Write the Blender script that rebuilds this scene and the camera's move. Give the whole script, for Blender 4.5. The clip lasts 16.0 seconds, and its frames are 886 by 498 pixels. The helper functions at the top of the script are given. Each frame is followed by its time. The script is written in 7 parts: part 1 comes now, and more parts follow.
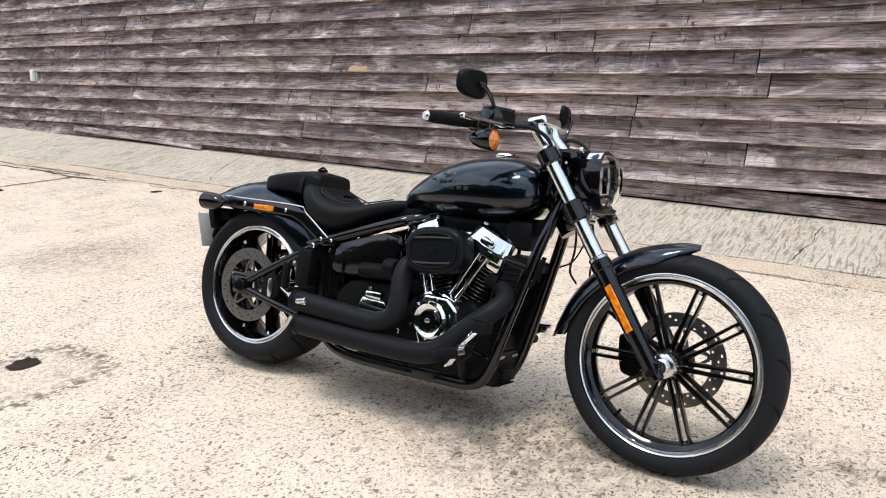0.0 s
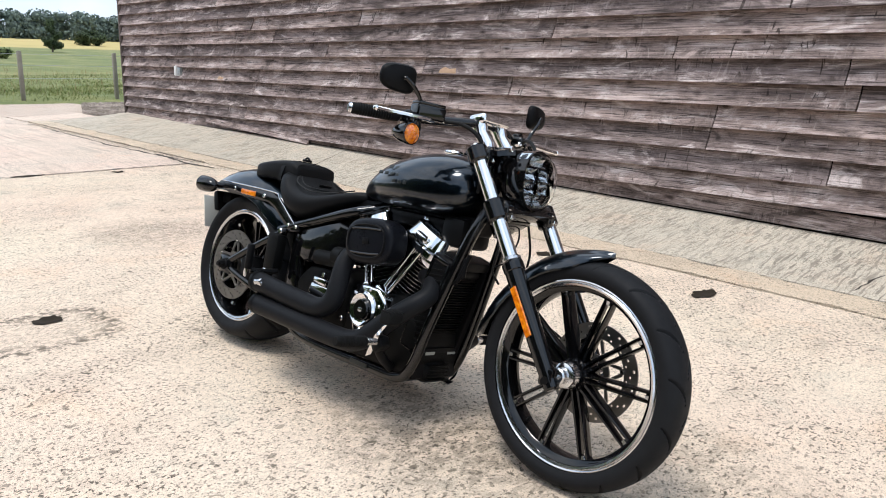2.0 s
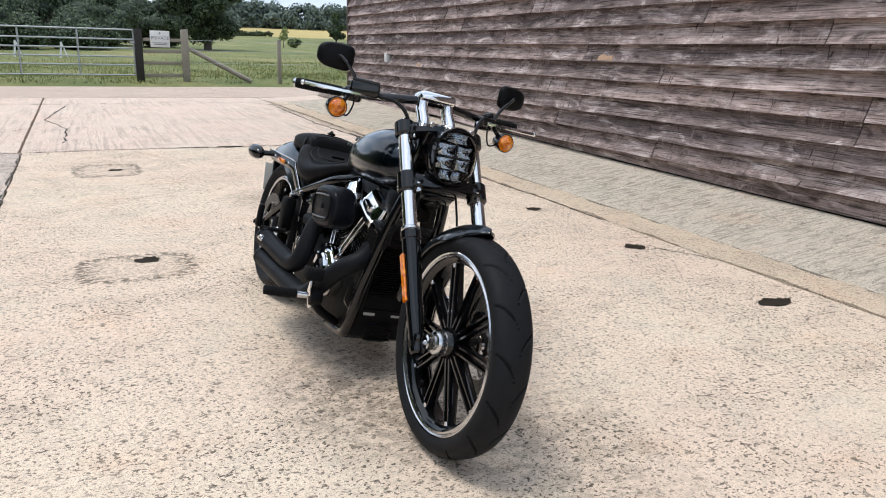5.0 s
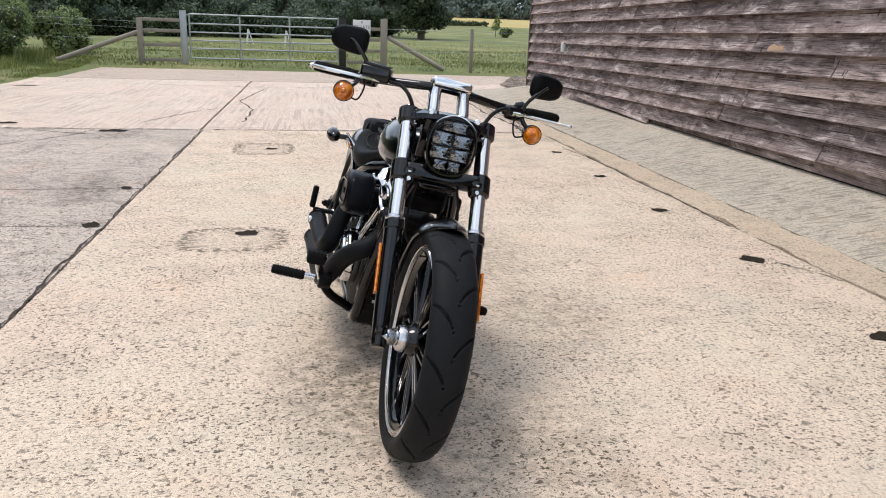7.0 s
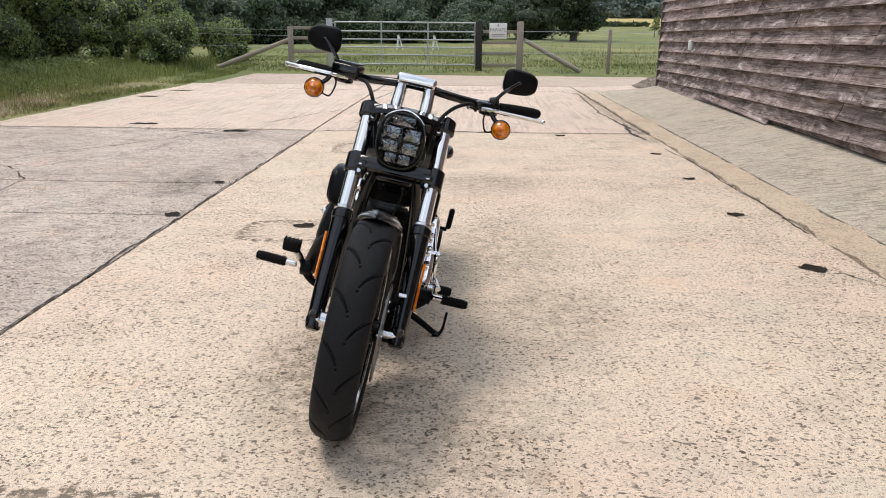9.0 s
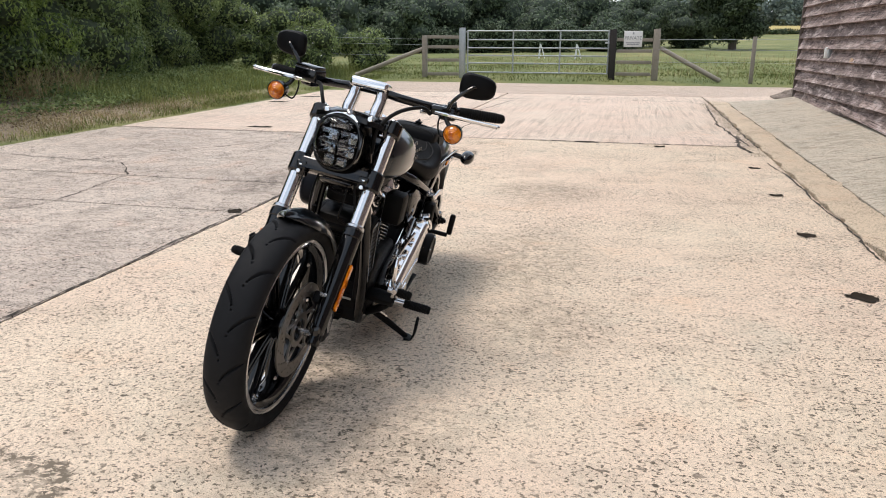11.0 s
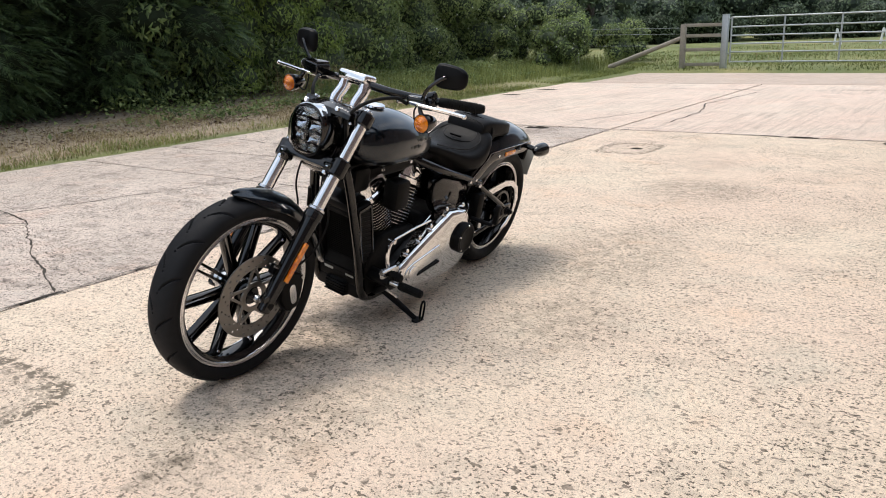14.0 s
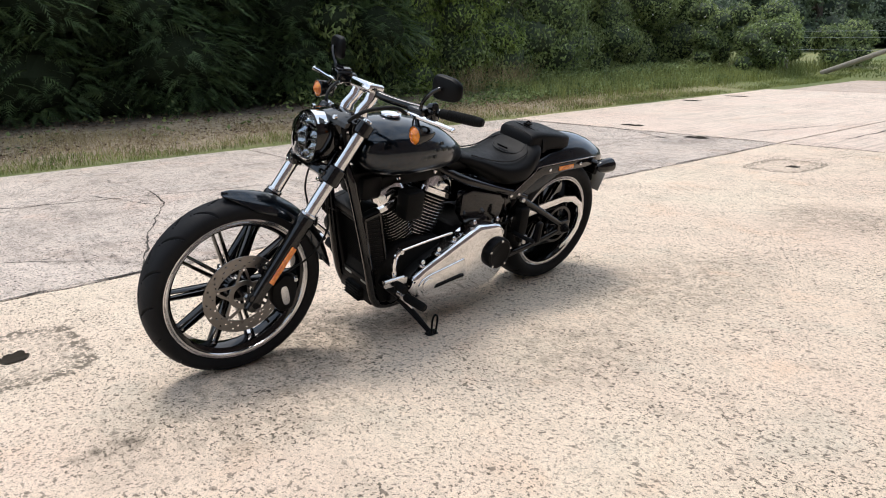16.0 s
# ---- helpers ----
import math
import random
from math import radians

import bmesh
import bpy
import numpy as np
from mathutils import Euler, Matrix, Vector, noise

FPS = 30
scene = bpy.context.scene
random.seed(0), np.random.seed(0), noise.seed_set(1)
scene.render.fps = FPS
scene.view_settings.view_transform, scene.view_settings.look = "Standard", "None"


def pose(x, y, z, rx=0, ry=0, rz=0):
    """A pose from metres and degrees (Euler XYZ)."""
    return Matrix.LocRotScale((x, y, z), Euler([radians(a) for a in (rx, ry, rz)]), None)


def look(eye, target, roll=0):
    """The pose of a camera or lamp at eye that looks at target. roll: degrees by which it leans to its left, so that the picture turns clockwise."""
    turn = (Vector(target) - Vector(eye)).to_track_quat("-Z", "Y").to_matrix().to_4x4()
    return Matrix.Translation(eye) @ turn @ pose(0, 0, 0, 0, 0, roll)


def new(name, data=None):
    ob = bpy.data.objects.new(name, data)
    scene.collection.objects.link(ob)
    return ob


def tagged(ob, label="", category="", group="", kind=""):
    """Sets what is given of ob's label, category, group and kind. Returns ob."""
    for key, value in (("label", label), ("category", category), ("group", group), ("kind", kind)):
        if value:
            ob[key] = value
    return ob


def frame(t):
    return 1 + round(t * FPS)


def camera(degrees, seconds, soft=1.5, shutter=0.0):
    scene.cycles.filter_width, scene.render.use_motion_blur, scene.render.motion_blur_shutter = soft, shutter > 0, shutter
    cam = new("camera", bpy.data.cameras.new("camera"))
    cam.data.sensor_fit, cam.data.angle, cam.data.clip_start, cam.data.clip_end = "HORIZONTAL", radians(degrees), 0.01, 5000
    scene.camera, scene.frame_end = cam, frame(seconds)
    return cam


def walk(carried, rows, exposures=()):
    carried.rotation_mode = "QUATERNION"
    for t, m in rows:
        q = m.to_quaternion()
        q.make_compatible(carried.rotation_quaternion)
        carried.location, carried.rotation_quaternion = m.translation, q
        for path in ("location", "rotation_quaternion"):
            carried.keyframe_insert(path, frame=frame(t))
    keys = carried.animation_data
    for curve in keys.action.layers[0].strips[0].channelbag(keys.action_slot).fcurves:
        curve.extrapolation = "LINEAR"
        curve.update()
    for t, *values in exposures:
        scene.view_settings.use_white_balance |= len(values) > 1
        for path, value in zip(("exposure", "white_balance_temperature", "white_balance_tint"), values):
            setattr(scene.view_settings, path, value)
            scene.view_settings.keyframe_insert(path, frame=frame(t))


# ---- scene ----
cam = camera(61.08, 16.0, soft=1.0)
PATH = [
    (0, (0.213, 0.127, 1.234), (0.112, 2.063, 0.739), 0.26),
    (0.5, (0.432, 0.074, 1.236), (0.228, 2.004, 0.752), 0.49),
    (1, (0.602, 0.046, 1.246), (0.295, 1.963, 0.768), 0.97),
    (1.5, (0.758, 0.12, 1.213), (0.358, 2.021, 0.735), 1.35),
    (2, (0.918, 0.209, 1.209), (0.429, 2.087, 0.725), 1.64),
    (2.5, (1.087, 0.231, 1.206), (0.502, 2.078, 0.713), 1.83),
    (3, (1.345, 0.215, 1.218), (0.665, 2.028, 0.719), 2.07),
    (3.5, (1.464, 0.289, 1.204), (0.696, 2.066, 0.7), 2.26),
    (3.7, (1.512, 0.339, 1.196), (0.711, 2.101, 0.691), 2.17),
    (5.8, (2.169, 0.707, 1.21), (0.907, 2.158, 0.661), 1.94),
    (6, (2.211, 0.789, 1.2), (0.906, 2.199, 0.645), 2.05),
    (6.5, (2.282, 0.95, 1.207), (0.89, 2.271, 0.644), 2.09),
    (7, (2.356, 1.037, 1.205), (0.893, 2.277, 0.639), 1.94),
    (7.5, (2.54, 1.157, 1.215), (1.008, 2.312, 0.651), 1.69),
    (8, (2.666, 1.252, 1.212), (1.071, 2.32, 0.651), 1.24),
    (8.5, (2.712, 1.405, 1.189), (1.067, 2.392, 0.627), 0.88),
    (9, (2.769, 1.539, 1.197), (1.077, 2.443, 0.631), 0.46),
    (9.2, (2.824, 1.584, 1.202), (1.11, 2.445, 0.634), -0.11),
    (11.3, (3.042, 2.266, 1.18), (1.18, 2.755, 0.637), 0.13),
    (11.5, (3.065, 2.32, 1.183), (1.192, 2.768, 0.641), -0.01),
    (12, (3.161, 2.522, 1.184), (1.264, 2.858, 0.647), -0.46),
    (12.5, (3.243, 2.698, 1.193), (1.327, 2.908, 0.657), -0.91),
    (13, (3.225, 2.898, 1.159), (1.3, 2.973, 0.619), -1.27),
    (13.5, (3.17, 3.087, 1.158), (1.247, 3.035, 0.611), -1.55),
    (14, (3.2, 3.248, 1.159), (1.286, 3.065, 0.609), -1.99),
    (14.5, (3.24, 3.513, 1.161), (1.343, 3.197, 0.614), -2.07),
    (15, (3.202, 3.679, 1.176), (1.327, 3.24, 0.634), -1.88),
    (15.5, (3.042, 3.848, 1.17), (1.202, 3.278, 0.632), -1.67),
    (16, (2.947, 3.947, 1.174), (1.15, 3.253, 0.636), -1.46),
]
walk(cam, [(t, look(eye, target, roll)) for t, eye, target, roll in PATH], [(0.0, 0.77, 6350, 9), (3.5, 0.55, 6380, 10), (6.0, 0.42, 6400, 11), (8.5, 0.38, 6780, 12), (12.5, 0.45, 6800, 12), (16.0, 0.55, 6500, 11)])

# ---- world, sun ----
world = bpy.data.worlds.new("overcast_sky")
scene.world = world
world.use_nodes = True
SUN_EL, SUN_AZ = radians(73), radians(210)


def sky_nodes():
    nt = world.node_tree
    nt.nodes.clear()
    out = nt.nodes.new("ShaderNodeOutputWorld")
    bg = nt.nodes.new("ShaderNodeBackground")
    sky = nt.nodes.new("ShaderNodeTexSky")
    sky.sky_type, sky.sun_disc = "NISHITA", False
    sky.sun_elevation, sky.sun_rotation = SUN_EL, SUN_AZ
    sky.air_density, sky.dust_density = 1.2, 3.0
    co = nt.nodes.new("ShaderNodeTexCoord")
    mp = nt.nodes.new("ShaderNodeMapping")
    mp.inputs["Scale"].default_value = (1.0, 1.0, 2.6)
    nz = nt.nodes.new("ShaderNodeTexNoise")
    nz.inputs["Scale"].default_value, nz.inputs["Detail"].default_value = 2.2, 6
    rp = nt.nodes.new("ShaderNodeValToRGB")
    rp.color_ramp.elements[0].position, rp.color_ramp.elements[0].color = 0.42, (3.3, 4.2, 5.4, 1)
    rp.color_ramp.elements[1].position, rp.color_ramp.elements[1].color = 0.72, (9.0, 9.3, 9.7, 1)
    mx = nt.nodes.new("ShaderNodeMix")
    mx.data_type = "RGBA"
    mx.inputs["Factor"].default_value = 0.86
    nt.links.new(co.outputs["Generated"], mp.inputs["Vector"])
    nt.links.new(mp.outputs["Vector"], nz.inputs["Vector"])
    nt.links.new(nz.outputs["Fac"], rp.inputs["Fac"])
    nt.links.new(sky.outputs["Color"], mx.inputs["A"])
    nt.links.new(rp.outputs["Color"], mx.inputs["B"])
    nt.links.new(mx.outputs["Result"], bg.inputs["Color"])
    bg.inputs["Strength"].default_value = 0.14
    nt.links.new(bg.outputs["Background"], out.inputs["Surface"])


sky_nodes()
sun = new("sun", bpy.data.lights.new("sun", "SUN"))
sun.data.energy, sun.data.angle, sun.data.color = 1.5, radians(20), (1.0, 0.95, 0.89)
sun.matrix_world = pose(0, 0, 20, 90 - math.degrees(SUN_EL), 0, -30)


# ---- materials ----
class Mat:
    """A small wrapper round one principled node material."""

    def __init__(self, name, color=(0.5, 0.5, 0.5), rough=0.5, metal=0.0, **more):
        self.m = bpy.data.materials.new(name)
        self.m.use_nodes = True
        self.t = self.m.node_tree
        self.b = self.t.nodes["Principled BSDF"]
        self.set("Base Color", (*color, 1))
        self.set("Roughness", rough)
        self.set("Metallic", metal)
        for key, value in more.items():
            self.set(key.replace("_", " "), value)

    def set(self, key, value):
        self.b.inputs[key].default_value = value

    def add(self, kind, **values):
        node = self.t.nodes.new("ShaderNode" + kind)
        for key, value in values.items():
            node.inputs[key.replace("_", " ")].default_value = value
        return node

    def link(self, a, b):
        self.t.links.new(a, b)

    def coords(self, scale=(1, 1, 1), space="Object", shift=None):
        co = self.add("TexCoord")
        mp = self.add("Mapping", Scale=scale)
        self.link(co.outputs[space], mp.inputs["Vector"])
        if shift is not None:
            self.link(shift, mp.inputs["Location"])
        return mp.outputs["Vector"]

    def noise(self, vec, scale, detail=4, rough=0.55, distort=0.0):
        n = self.add("TexNoise", Scale=scale, Detail=detail, Roughness=rough, Distortion=distort)
        self.link(vec, n.inputs["Vector"])
        return n.outputs["Fac"]

    def ramp(self, fac, *stops):
        r = self.add("ValToRGB")
        el = r.color_ramp.elements
        while len(el) < len(stops):
            el.new(0.5)
        for e, (p, c) in zip(el, stops):
            e.position = p
            e.color = (*c, 1) if isinstance(c, tuple) else (c, c, c, 1)
        self.link(fac, r.inputs["Fac"])
        return r.outputs["Color"]

    def mix(self, fac, a, b, how="MIX"):
        n = self.add("Mix")
        n.data_type, n.blend_type = "RGBA", how
        for key, value in (("Factor", fac), ("A", a), ("B", b)):
            if isinstance(value, (int, float)):
                n.inputs[key].default_value = value if key == "Factor" else (value, value, value, 1)
            elif isinstance(value, tuple):
                n.inputs[key].default_value = (*value, 1)
            else:
                self.link(value, n.inputs[key])
        return n.outputs["Result"]

    def bump(self, height, strength=0.3, distance=0.01, normal=None):
        n = self.add("Bump", Strength=strength, Distance=distance)
        self.link(height, n.inputs["Height"])
        if normal is not None:
            self.link(normal, n.inputs["Normal"])
        self.link(n.outputs["Normal"], self.b.inputs["Normal"])
        return n.outputs["Normal"]

    def color(self, socket):
        self.link(socket, self.b.inputs["Base Color"])

    def rough(self, socket):
        self.link(socket, self.b.inputs["Roughness"])


def concrete(name, light, dark, tint, grooves=0.0, pits=1.0, stain=0.5, run=(0.30, 24.0, 1.0), spread=0.0, spots=(), patches=()):
    """Worn yard concrete: gritty cream paste, small torn pits in clumps, brown stains.

    grooves: a raked finish; spots: oily stains (s, d, half lengths, strength); patches: mended squares with a pitted rim.
    """
    k = Mat(name, rough=0.92)
    k.set("Specular IOR Level", 0.2)
    v = k.coords()
    flat = k.coords((1.15, 0.85, 1.0))
    wide = k.noise(v, 0.55, 4, 0.6)
    hue = k.noise(v, 2.3, 5, 0.65, 0.5)
    mid = k.noise(flat, 3.4, 7, 0.72, 0.6)
    fine = k.noise(flat, 66, 4, 0.7)
    grit = k.noise(v, 240, 3, 0.75)
    c = k.mix(k.ramp(wide, (0.36, 0.0), (0.64, 1.0)), light, tint)
    c = k.mix(k.ramp(hue, (0.56, 0.0), (0.72, 0.7)), c, (light[0] * 1.0, light[1] * 0.88, light[2] * 0.82))
    c = k.mix(k.ramp(hue, (0.28, 0.6), (0.44, 0.0)), c, (light[0] * 0.84, light[1] * 0.90, light[2] * 0.93))
    c = k.mix(k.ramp(mid, (0.50, 0.0), (0.70, stain * 0.8)), c, dark)
    blot = k.noise(flat, 13.0, 8, 0.8, 0.5)
    clump = k.noise(flat, 1.7, 6, 0.75, 0.4)
    dense = k.ramp(clump, (0.36, max(0.35, spread)), (0.58, 1.0))
    c = k.mix(k.mix(1.0, k.ramp(blot, (0.50, 0.0), (0.64, min(0.8, 2.0 * stain))), k.ramp(clump, (0.46, spread), (0.68, 1.0)), "MULTIPLY"), c, tuple(x * 0.7 for x in dark))

    def blob(s, d, rs, rd, power=2.0):
        mp = k.add("Mapping", Scale=(1 / rs, 1 / rd, 0.0), Location=(-s / rs, -d / rd, 0.0))
        k.link(v, mp.inputs["Vector"])
        sep = k.add("SeparateXYZ")
        k.link(mp.outputs["Vector"], sep.inputs["Vector"])
        terms = []
        for axis in "XY":
            ab = k.add("Math")
            ab.operation = "ABSOLUTE"
            k.link(sep.outputs[axis], ab.inputs[0])
            pw = k.add("Math")
            pw.operation = "POWER"
            pw.inputs[1].default_value = power
            k.link(ab.outputs[0], pw.inputs[0])
            terms.append(pw.outputs[0])
        total = k.add("Math")
        total.operation = "ADD"
        k.link(terms[0], total.inputs[0])
        k.link(terms[1], total.inputs[1])
        wob = k.add("Math")
        wob.operation = "MULTIPLY_ADD"
        wob.inputs[1].default_value = 2.4
        k.link(blot, wob.inputs[0])
        k.link(total.outputs[0], wob.inputs[2])
        return wob.outputs[0]

    def fall(socket, a, b, top):
        m = k.add("MapRange")
        m.inputs["From Min"].default_value, m.inputs["From Max"].default_value = a, b
        m.inputs["To Min"].default_value, m.inputs["To Max"].default_value = top, 0.0
        k.link(socket, m.inputs["Value"])
        return m.outputs["Result"]

    for s, d, rs, rd, strength in spots:
        f = fall(blob(s, d, rs, rd), 1.35, 2.35, strength)
        c = k.mix(k.mix(1.0, f, k.ramp(k.noise(flat, 17.0, 6, 0.7, 0.4), (0.46, 0.22), (0.56, 1.0)), "MULTIPLY"), c, tuple(x * 0.72 for x in dark))
    c = k.mix(1.0, c, k.ramp(grit, (0.36, 0.50), (0.435, 1.0), (0.55, 1.03), (0.63, 1.30)), "MULTIPLY")
    c = k.mix(1.0, c, k.ramp(fine, (0.38, 0.86), (0.46, 1.0), (0.62, 1.08)), "MULTIPLY")
    h = k.mix(0.5, fine, grit)
    for scale, low, high, share in ((30.0, 0.64, 0.652, 0.8), (54.0, 0.617, 0.630, 0.95), (92.0, 0.603, 0.615, 0.95)):
        torn = k.noise(flat, scale, 3, 0.5, 0.35)
        pit = k.mix(1.0, k.ramp(torn, (low, 0.0), (high, min(1.0, share * pits))), dense, "MULTIPLY")
        c = k.mix(pit, c, tuple(x * 0.30 for x in dark))
        h = k.mix(pit, h, 0.0)
    for s, d, rs, rd in patches:
        q = blob(s, d, rs, rd, 4.0)
        rim = k.mix(1.0, fall(q, 2.2, 2.5, 1.0), k.mix(1.0, 1.0, fall(q, 1.3, 1.9, 0.8), "SUBTRACT"), "MULTIPLY")
        torn = k.ramp(k.noise(flat, 30.0, 5, 0.65), (0.46, 0.0), (0.52, 1.0))
        pit = k.mix(1.0, rim, torn, "MULTIPLY")
        c = k.mix(pit, c, tuple(x * 0.55 for x in dark))
        h = k.mix(pit, h, 0.0)
    if grooves:
        g = k.ramp(k.noise(k.coords(run), 1.0, 3, 0.55, 0.35), (0.42, 0.0), (0.49, 1.0))
        where = k.ramp(k.noise(v, 0.9, 4, 0.6), (0.36, 0.35 if grooves > 0.5 else 0.0), (0.56, 1.0))
        c = k.mix(k.mix(1.0, k.ramp(g, (0.0, 0.8 * grooves), (0.8, 0.0)), where, "MULTIPLY"), c, tuple(x * 0.75 for x in dark))
        h = k.mix(grooves * 0.6, h, g)
    k.color(c)
    k.bump(h, 0.85, 0.006)
    return k.m


def weathered_wood():
    """Sun-bleached softwood: grey-brown to pinkish, flowing dark grain, knots, checks and slashes."""
    k = Mat("weathered_boards", rough=0.85)
    k.set("Specular IOR Level", 0.25)
    rnd = k.add("ObjectInfo").outputs["Random"]
    sh = k.add("CombineXYZ")
    mul = k.add("Math")
    mul.operation = "MULTIPLY"
    mul.inputs[1].default_value = 47.0
    k.link(rnd, mul.inputs[0])
    for axis in "XYZ":
        k.link(mul.outputs[0], sh.inputs[axis])
    v = k.coords((1, 1, 1), shift=sh.outputs[0])
    grain = k.noise(k.coords((0.42, 1, 17), shift=sh.outputs[0]), 3.0, 8, 0.72, 2.0)
    hair = k.noise(k.coords((0.8, 1, 95), shift=sh.outputs[0]), 2.0, 5, 0.7, 0.8)
    cloud = k.noise(k.coords((1.6, 1, 6), shift=sh.outputs[0]), 1.5, 6, 0.7, 1.0)
    wide = k.noise(v, 1.1, 5, 0.65)
    base = k.ramp(wide, (0.30, (0.17, 0.135, 0.126)), (0.50, (0.325, 0.262, 0.245)), (0.70, (0.50, 0.415, 0.39)))
    tone = k.ramp(rnd, (0.0, (0.72, 0.70, 0.72)), (0.5, (0.98, 0.94, 0.93)), (1.0, (1.2, 1.13, 1.09)))
    c = k.mix(1.0, base, tone, "MULTIPLY")
    c = k.mix(k.ramp(cloud, (0.53, 0.0), (0.65, 0.9)), c, (0.70, 0.60, 0.57))
    c = k.mix(k.ramp(cloud, (0.33, 0.92), (0.50, 0.0)), c, (0.062, 0.047, 0.043))
    c = k.mix(k.ramp(grain, (0.38, 0.97), (0.50, 0.0)), c, (0.030, 0.023, 0.021))
    c = k.mix(k.ramp(hair, (0.36, 0.55), (0.50, 0.0)), c, (0.06, 0.046, 0.042))
    # slashes and checks across the grain, here and there
    slash = k.noise(k.coords((11, 1, 3.2), shift=sh.outputs[0]), 1.6, 3, 0.6, 1.3)
    where = k.ramp(k.noise(k.coords((1.4, 1, 3), shift=sh.outputs[0]), 1.3, 3), (0.44, 0.0), (0.56, 1.0))
    c = k.mix(k.mix(1.0, k.ramp(slash, (0.58, 0.0), (0.70, 0.4)), where, "MULTIPLY"), c, (0.52, 0.445, 0.42))
    c = k.mix(k.mix(1.0, k.ramp(slash, (0.32, 0.9), (0.38, 0.0)), where, "MULTIPLY"), c, (0.04, 0.03, 0.027))
    kn = k.add("TexVoronoi", Scale=1.0)
    k.link(k.coords((2.9, 1, 8.5), shift=sh.outputs[0]), kn.inputs["Vector"])
    ring_wave = k.noise(k.coords((14, 1, 40), shift=sh.outputs[0]), 1.0, 3)
    knot = k.ramp(k.mix(0.18, kn.outputs["Distance"], ring_wave), (0.13, 0.95), (0.24, 0.0))
    c = k.mix(knot, c, (0.045, 0.032, 0.027))
    k.color(c)
    k.bump(k.mix(0.45, grain, hair), 0.8, 0.004)
    return k.m


def foliage_mat(name, dark, light, rough=0.55, through_leaf=0.0):
    """Leaves of varied tone; through_leaf: the share of light that shines through them."""
    k = Mat(name, rough=rough)
    isl = k.add("NewGeometry").outputs["Random Per Island"]
    wide = k.noise(k.coords(), 1.6, 4, 0.65)
    f = k.mix(0.5, isl, k.ramp(wide, (0.36, 0.0), (0.62, 1.0)))
    c = k.ramp(f, (0.15, dark), (0.9, light))
    k.color(c)
    k.set("Specular IOR Level", 0.3)
    if through_leaf:
        tr = k.add("BsdfTranslucent")
        k.link(c, tr.inputs["Color"])
        mx = k.add("MixShader", Fac=through_leaf)
        k.link(k.b.outputs["BSDF"], mx.inputs[1])
        k.link(tr.outputs["BSDF"], mx.inputs[2])
        k.link(mx.outputs["Shader"], k.t.nodes["Material Output"].inputs["Surface"])
    return k.m


def plain(name, color, rough, metal=0.0, grain=60.0, wear=0.12, bump=0.05, **more):
    """A surface with slight variation of tone and gloss at two scales."""
    k = Mat(name, color, rough, metal, **more)
    if max(color) < 0.05 and not metal and "Coat_Weight" not in more:
        k.set("Specular IOR Level", 0.10)
    v = k.coords()
    a, b = k.noise(v, grain, 4), k.noise(v, grain / 9, 4)
    f = k.mix(0.5, a, b)
    k.color(k.mix(k.ramp(f, (0.35, wear), (0.62, 0.0)), color, tuple(x * 0.55 for x in color)))
    r = k.ramp(f, (0.3, min(1.0, rough + wear * 0.6)), (0.7, max(0.02, rough - wear * 0.25)))
    k.rough(r)
    if bump:
        k.bump(a, bump, 0.002)
    return k.m


M_SLAB = concrete("yard_concrete", (0.725, 0.605, 0.47), (0.34, 0.278, 0.213), (0.725, 0.57, 0.45), stain=0.35, grooves=0.12, run=(24.0, 3.0, 1.0),
                  spots=((-0.90, 2.24, 0.55, 0.36, 0.75), (-0.35, 2.62, 0.55, 0.45, 0.5), (-1.50, 3.12, 0.42, 0.32, 0.5), (-4.30, 2.83, 0.6, 0.5, 0.5), (-2.45, 2.90, 0.7, 0.45, 0.5), (0.08, 2.66, 0.13, 0.06, 0.9)),
                  patches=((-2.78, 1.62, 0.25, 0.29), (-6.05, 1.59, 0.35, 0.28), (0.20, 1.68, 0.29, 0.31)))
M_FAR = concrete("far_concrete", (0.69, 0.575, 0.475), (0.33, 0.27, 0.22), (0.70, 0.55, 0.455), grooves=0.42, pits=0.7, stain=0.25, run=(0.7, 19.0, 1.0))
M_GREY = concrete("grey_concrete", (0.68, 0.575, 0.49), (0.24, 0.20, 0.172), (0.54, 0.455, 0.39), pits=1.1, stain=0.75, spread=0.6, grooves=0.3, run=(30.0, 3.5, 1.0),
                  spots=((-4.15, 0.48, 0.55, 0.24, 0.8), (-7.0, 0.0, 0.5, 0.3, 0.6)))
M_APRON = concrete("apron_concrete", (0.58, 0.51, 0.415), (0.27, 0.235, 0.19), (0.54, 0.475, 0.385), grooves=0.9, pits=0.6, stain=0.32, run=(46.0, 5.0, 1.0), spread=0.25)
M_HAUNCH = concrete("haunch_concrete", (0.64, 0.52, 0.39), (0.32, 0.26, 0.20), (0.60, 0.48, 0.36), pits=0.8)
M_ROAD = concrete("track_surface", (0.55, 0.445, 0.365), (0.30, 0.24, 0.20), (0.51, 0.405, 0.335), pits=0.5, stain=0.3)
M_CRACK = plain("crack_dirt", (0.055, 0.045, 0.036), 0.95, bump=0.4)
# dirt colour taken near black to carry the shade of the shallow holes
M_HOLE = plain("hole_dirt", (0.035, 0.028, 0.021), 0.95, grain=30, wear=0.5, bump=0.8)
M_WOOD = weathered_wood()
M_TRIM = plain("grey_trim_board", (0.15, 0.122, 0.108), 0.85, wear=0.5, bump=0.3)
M_FENCE = plain("grey_fence_timber", (0.30, 0.268, 0.22), 0.85, grain=25, wear=0.55, bump=0.3)
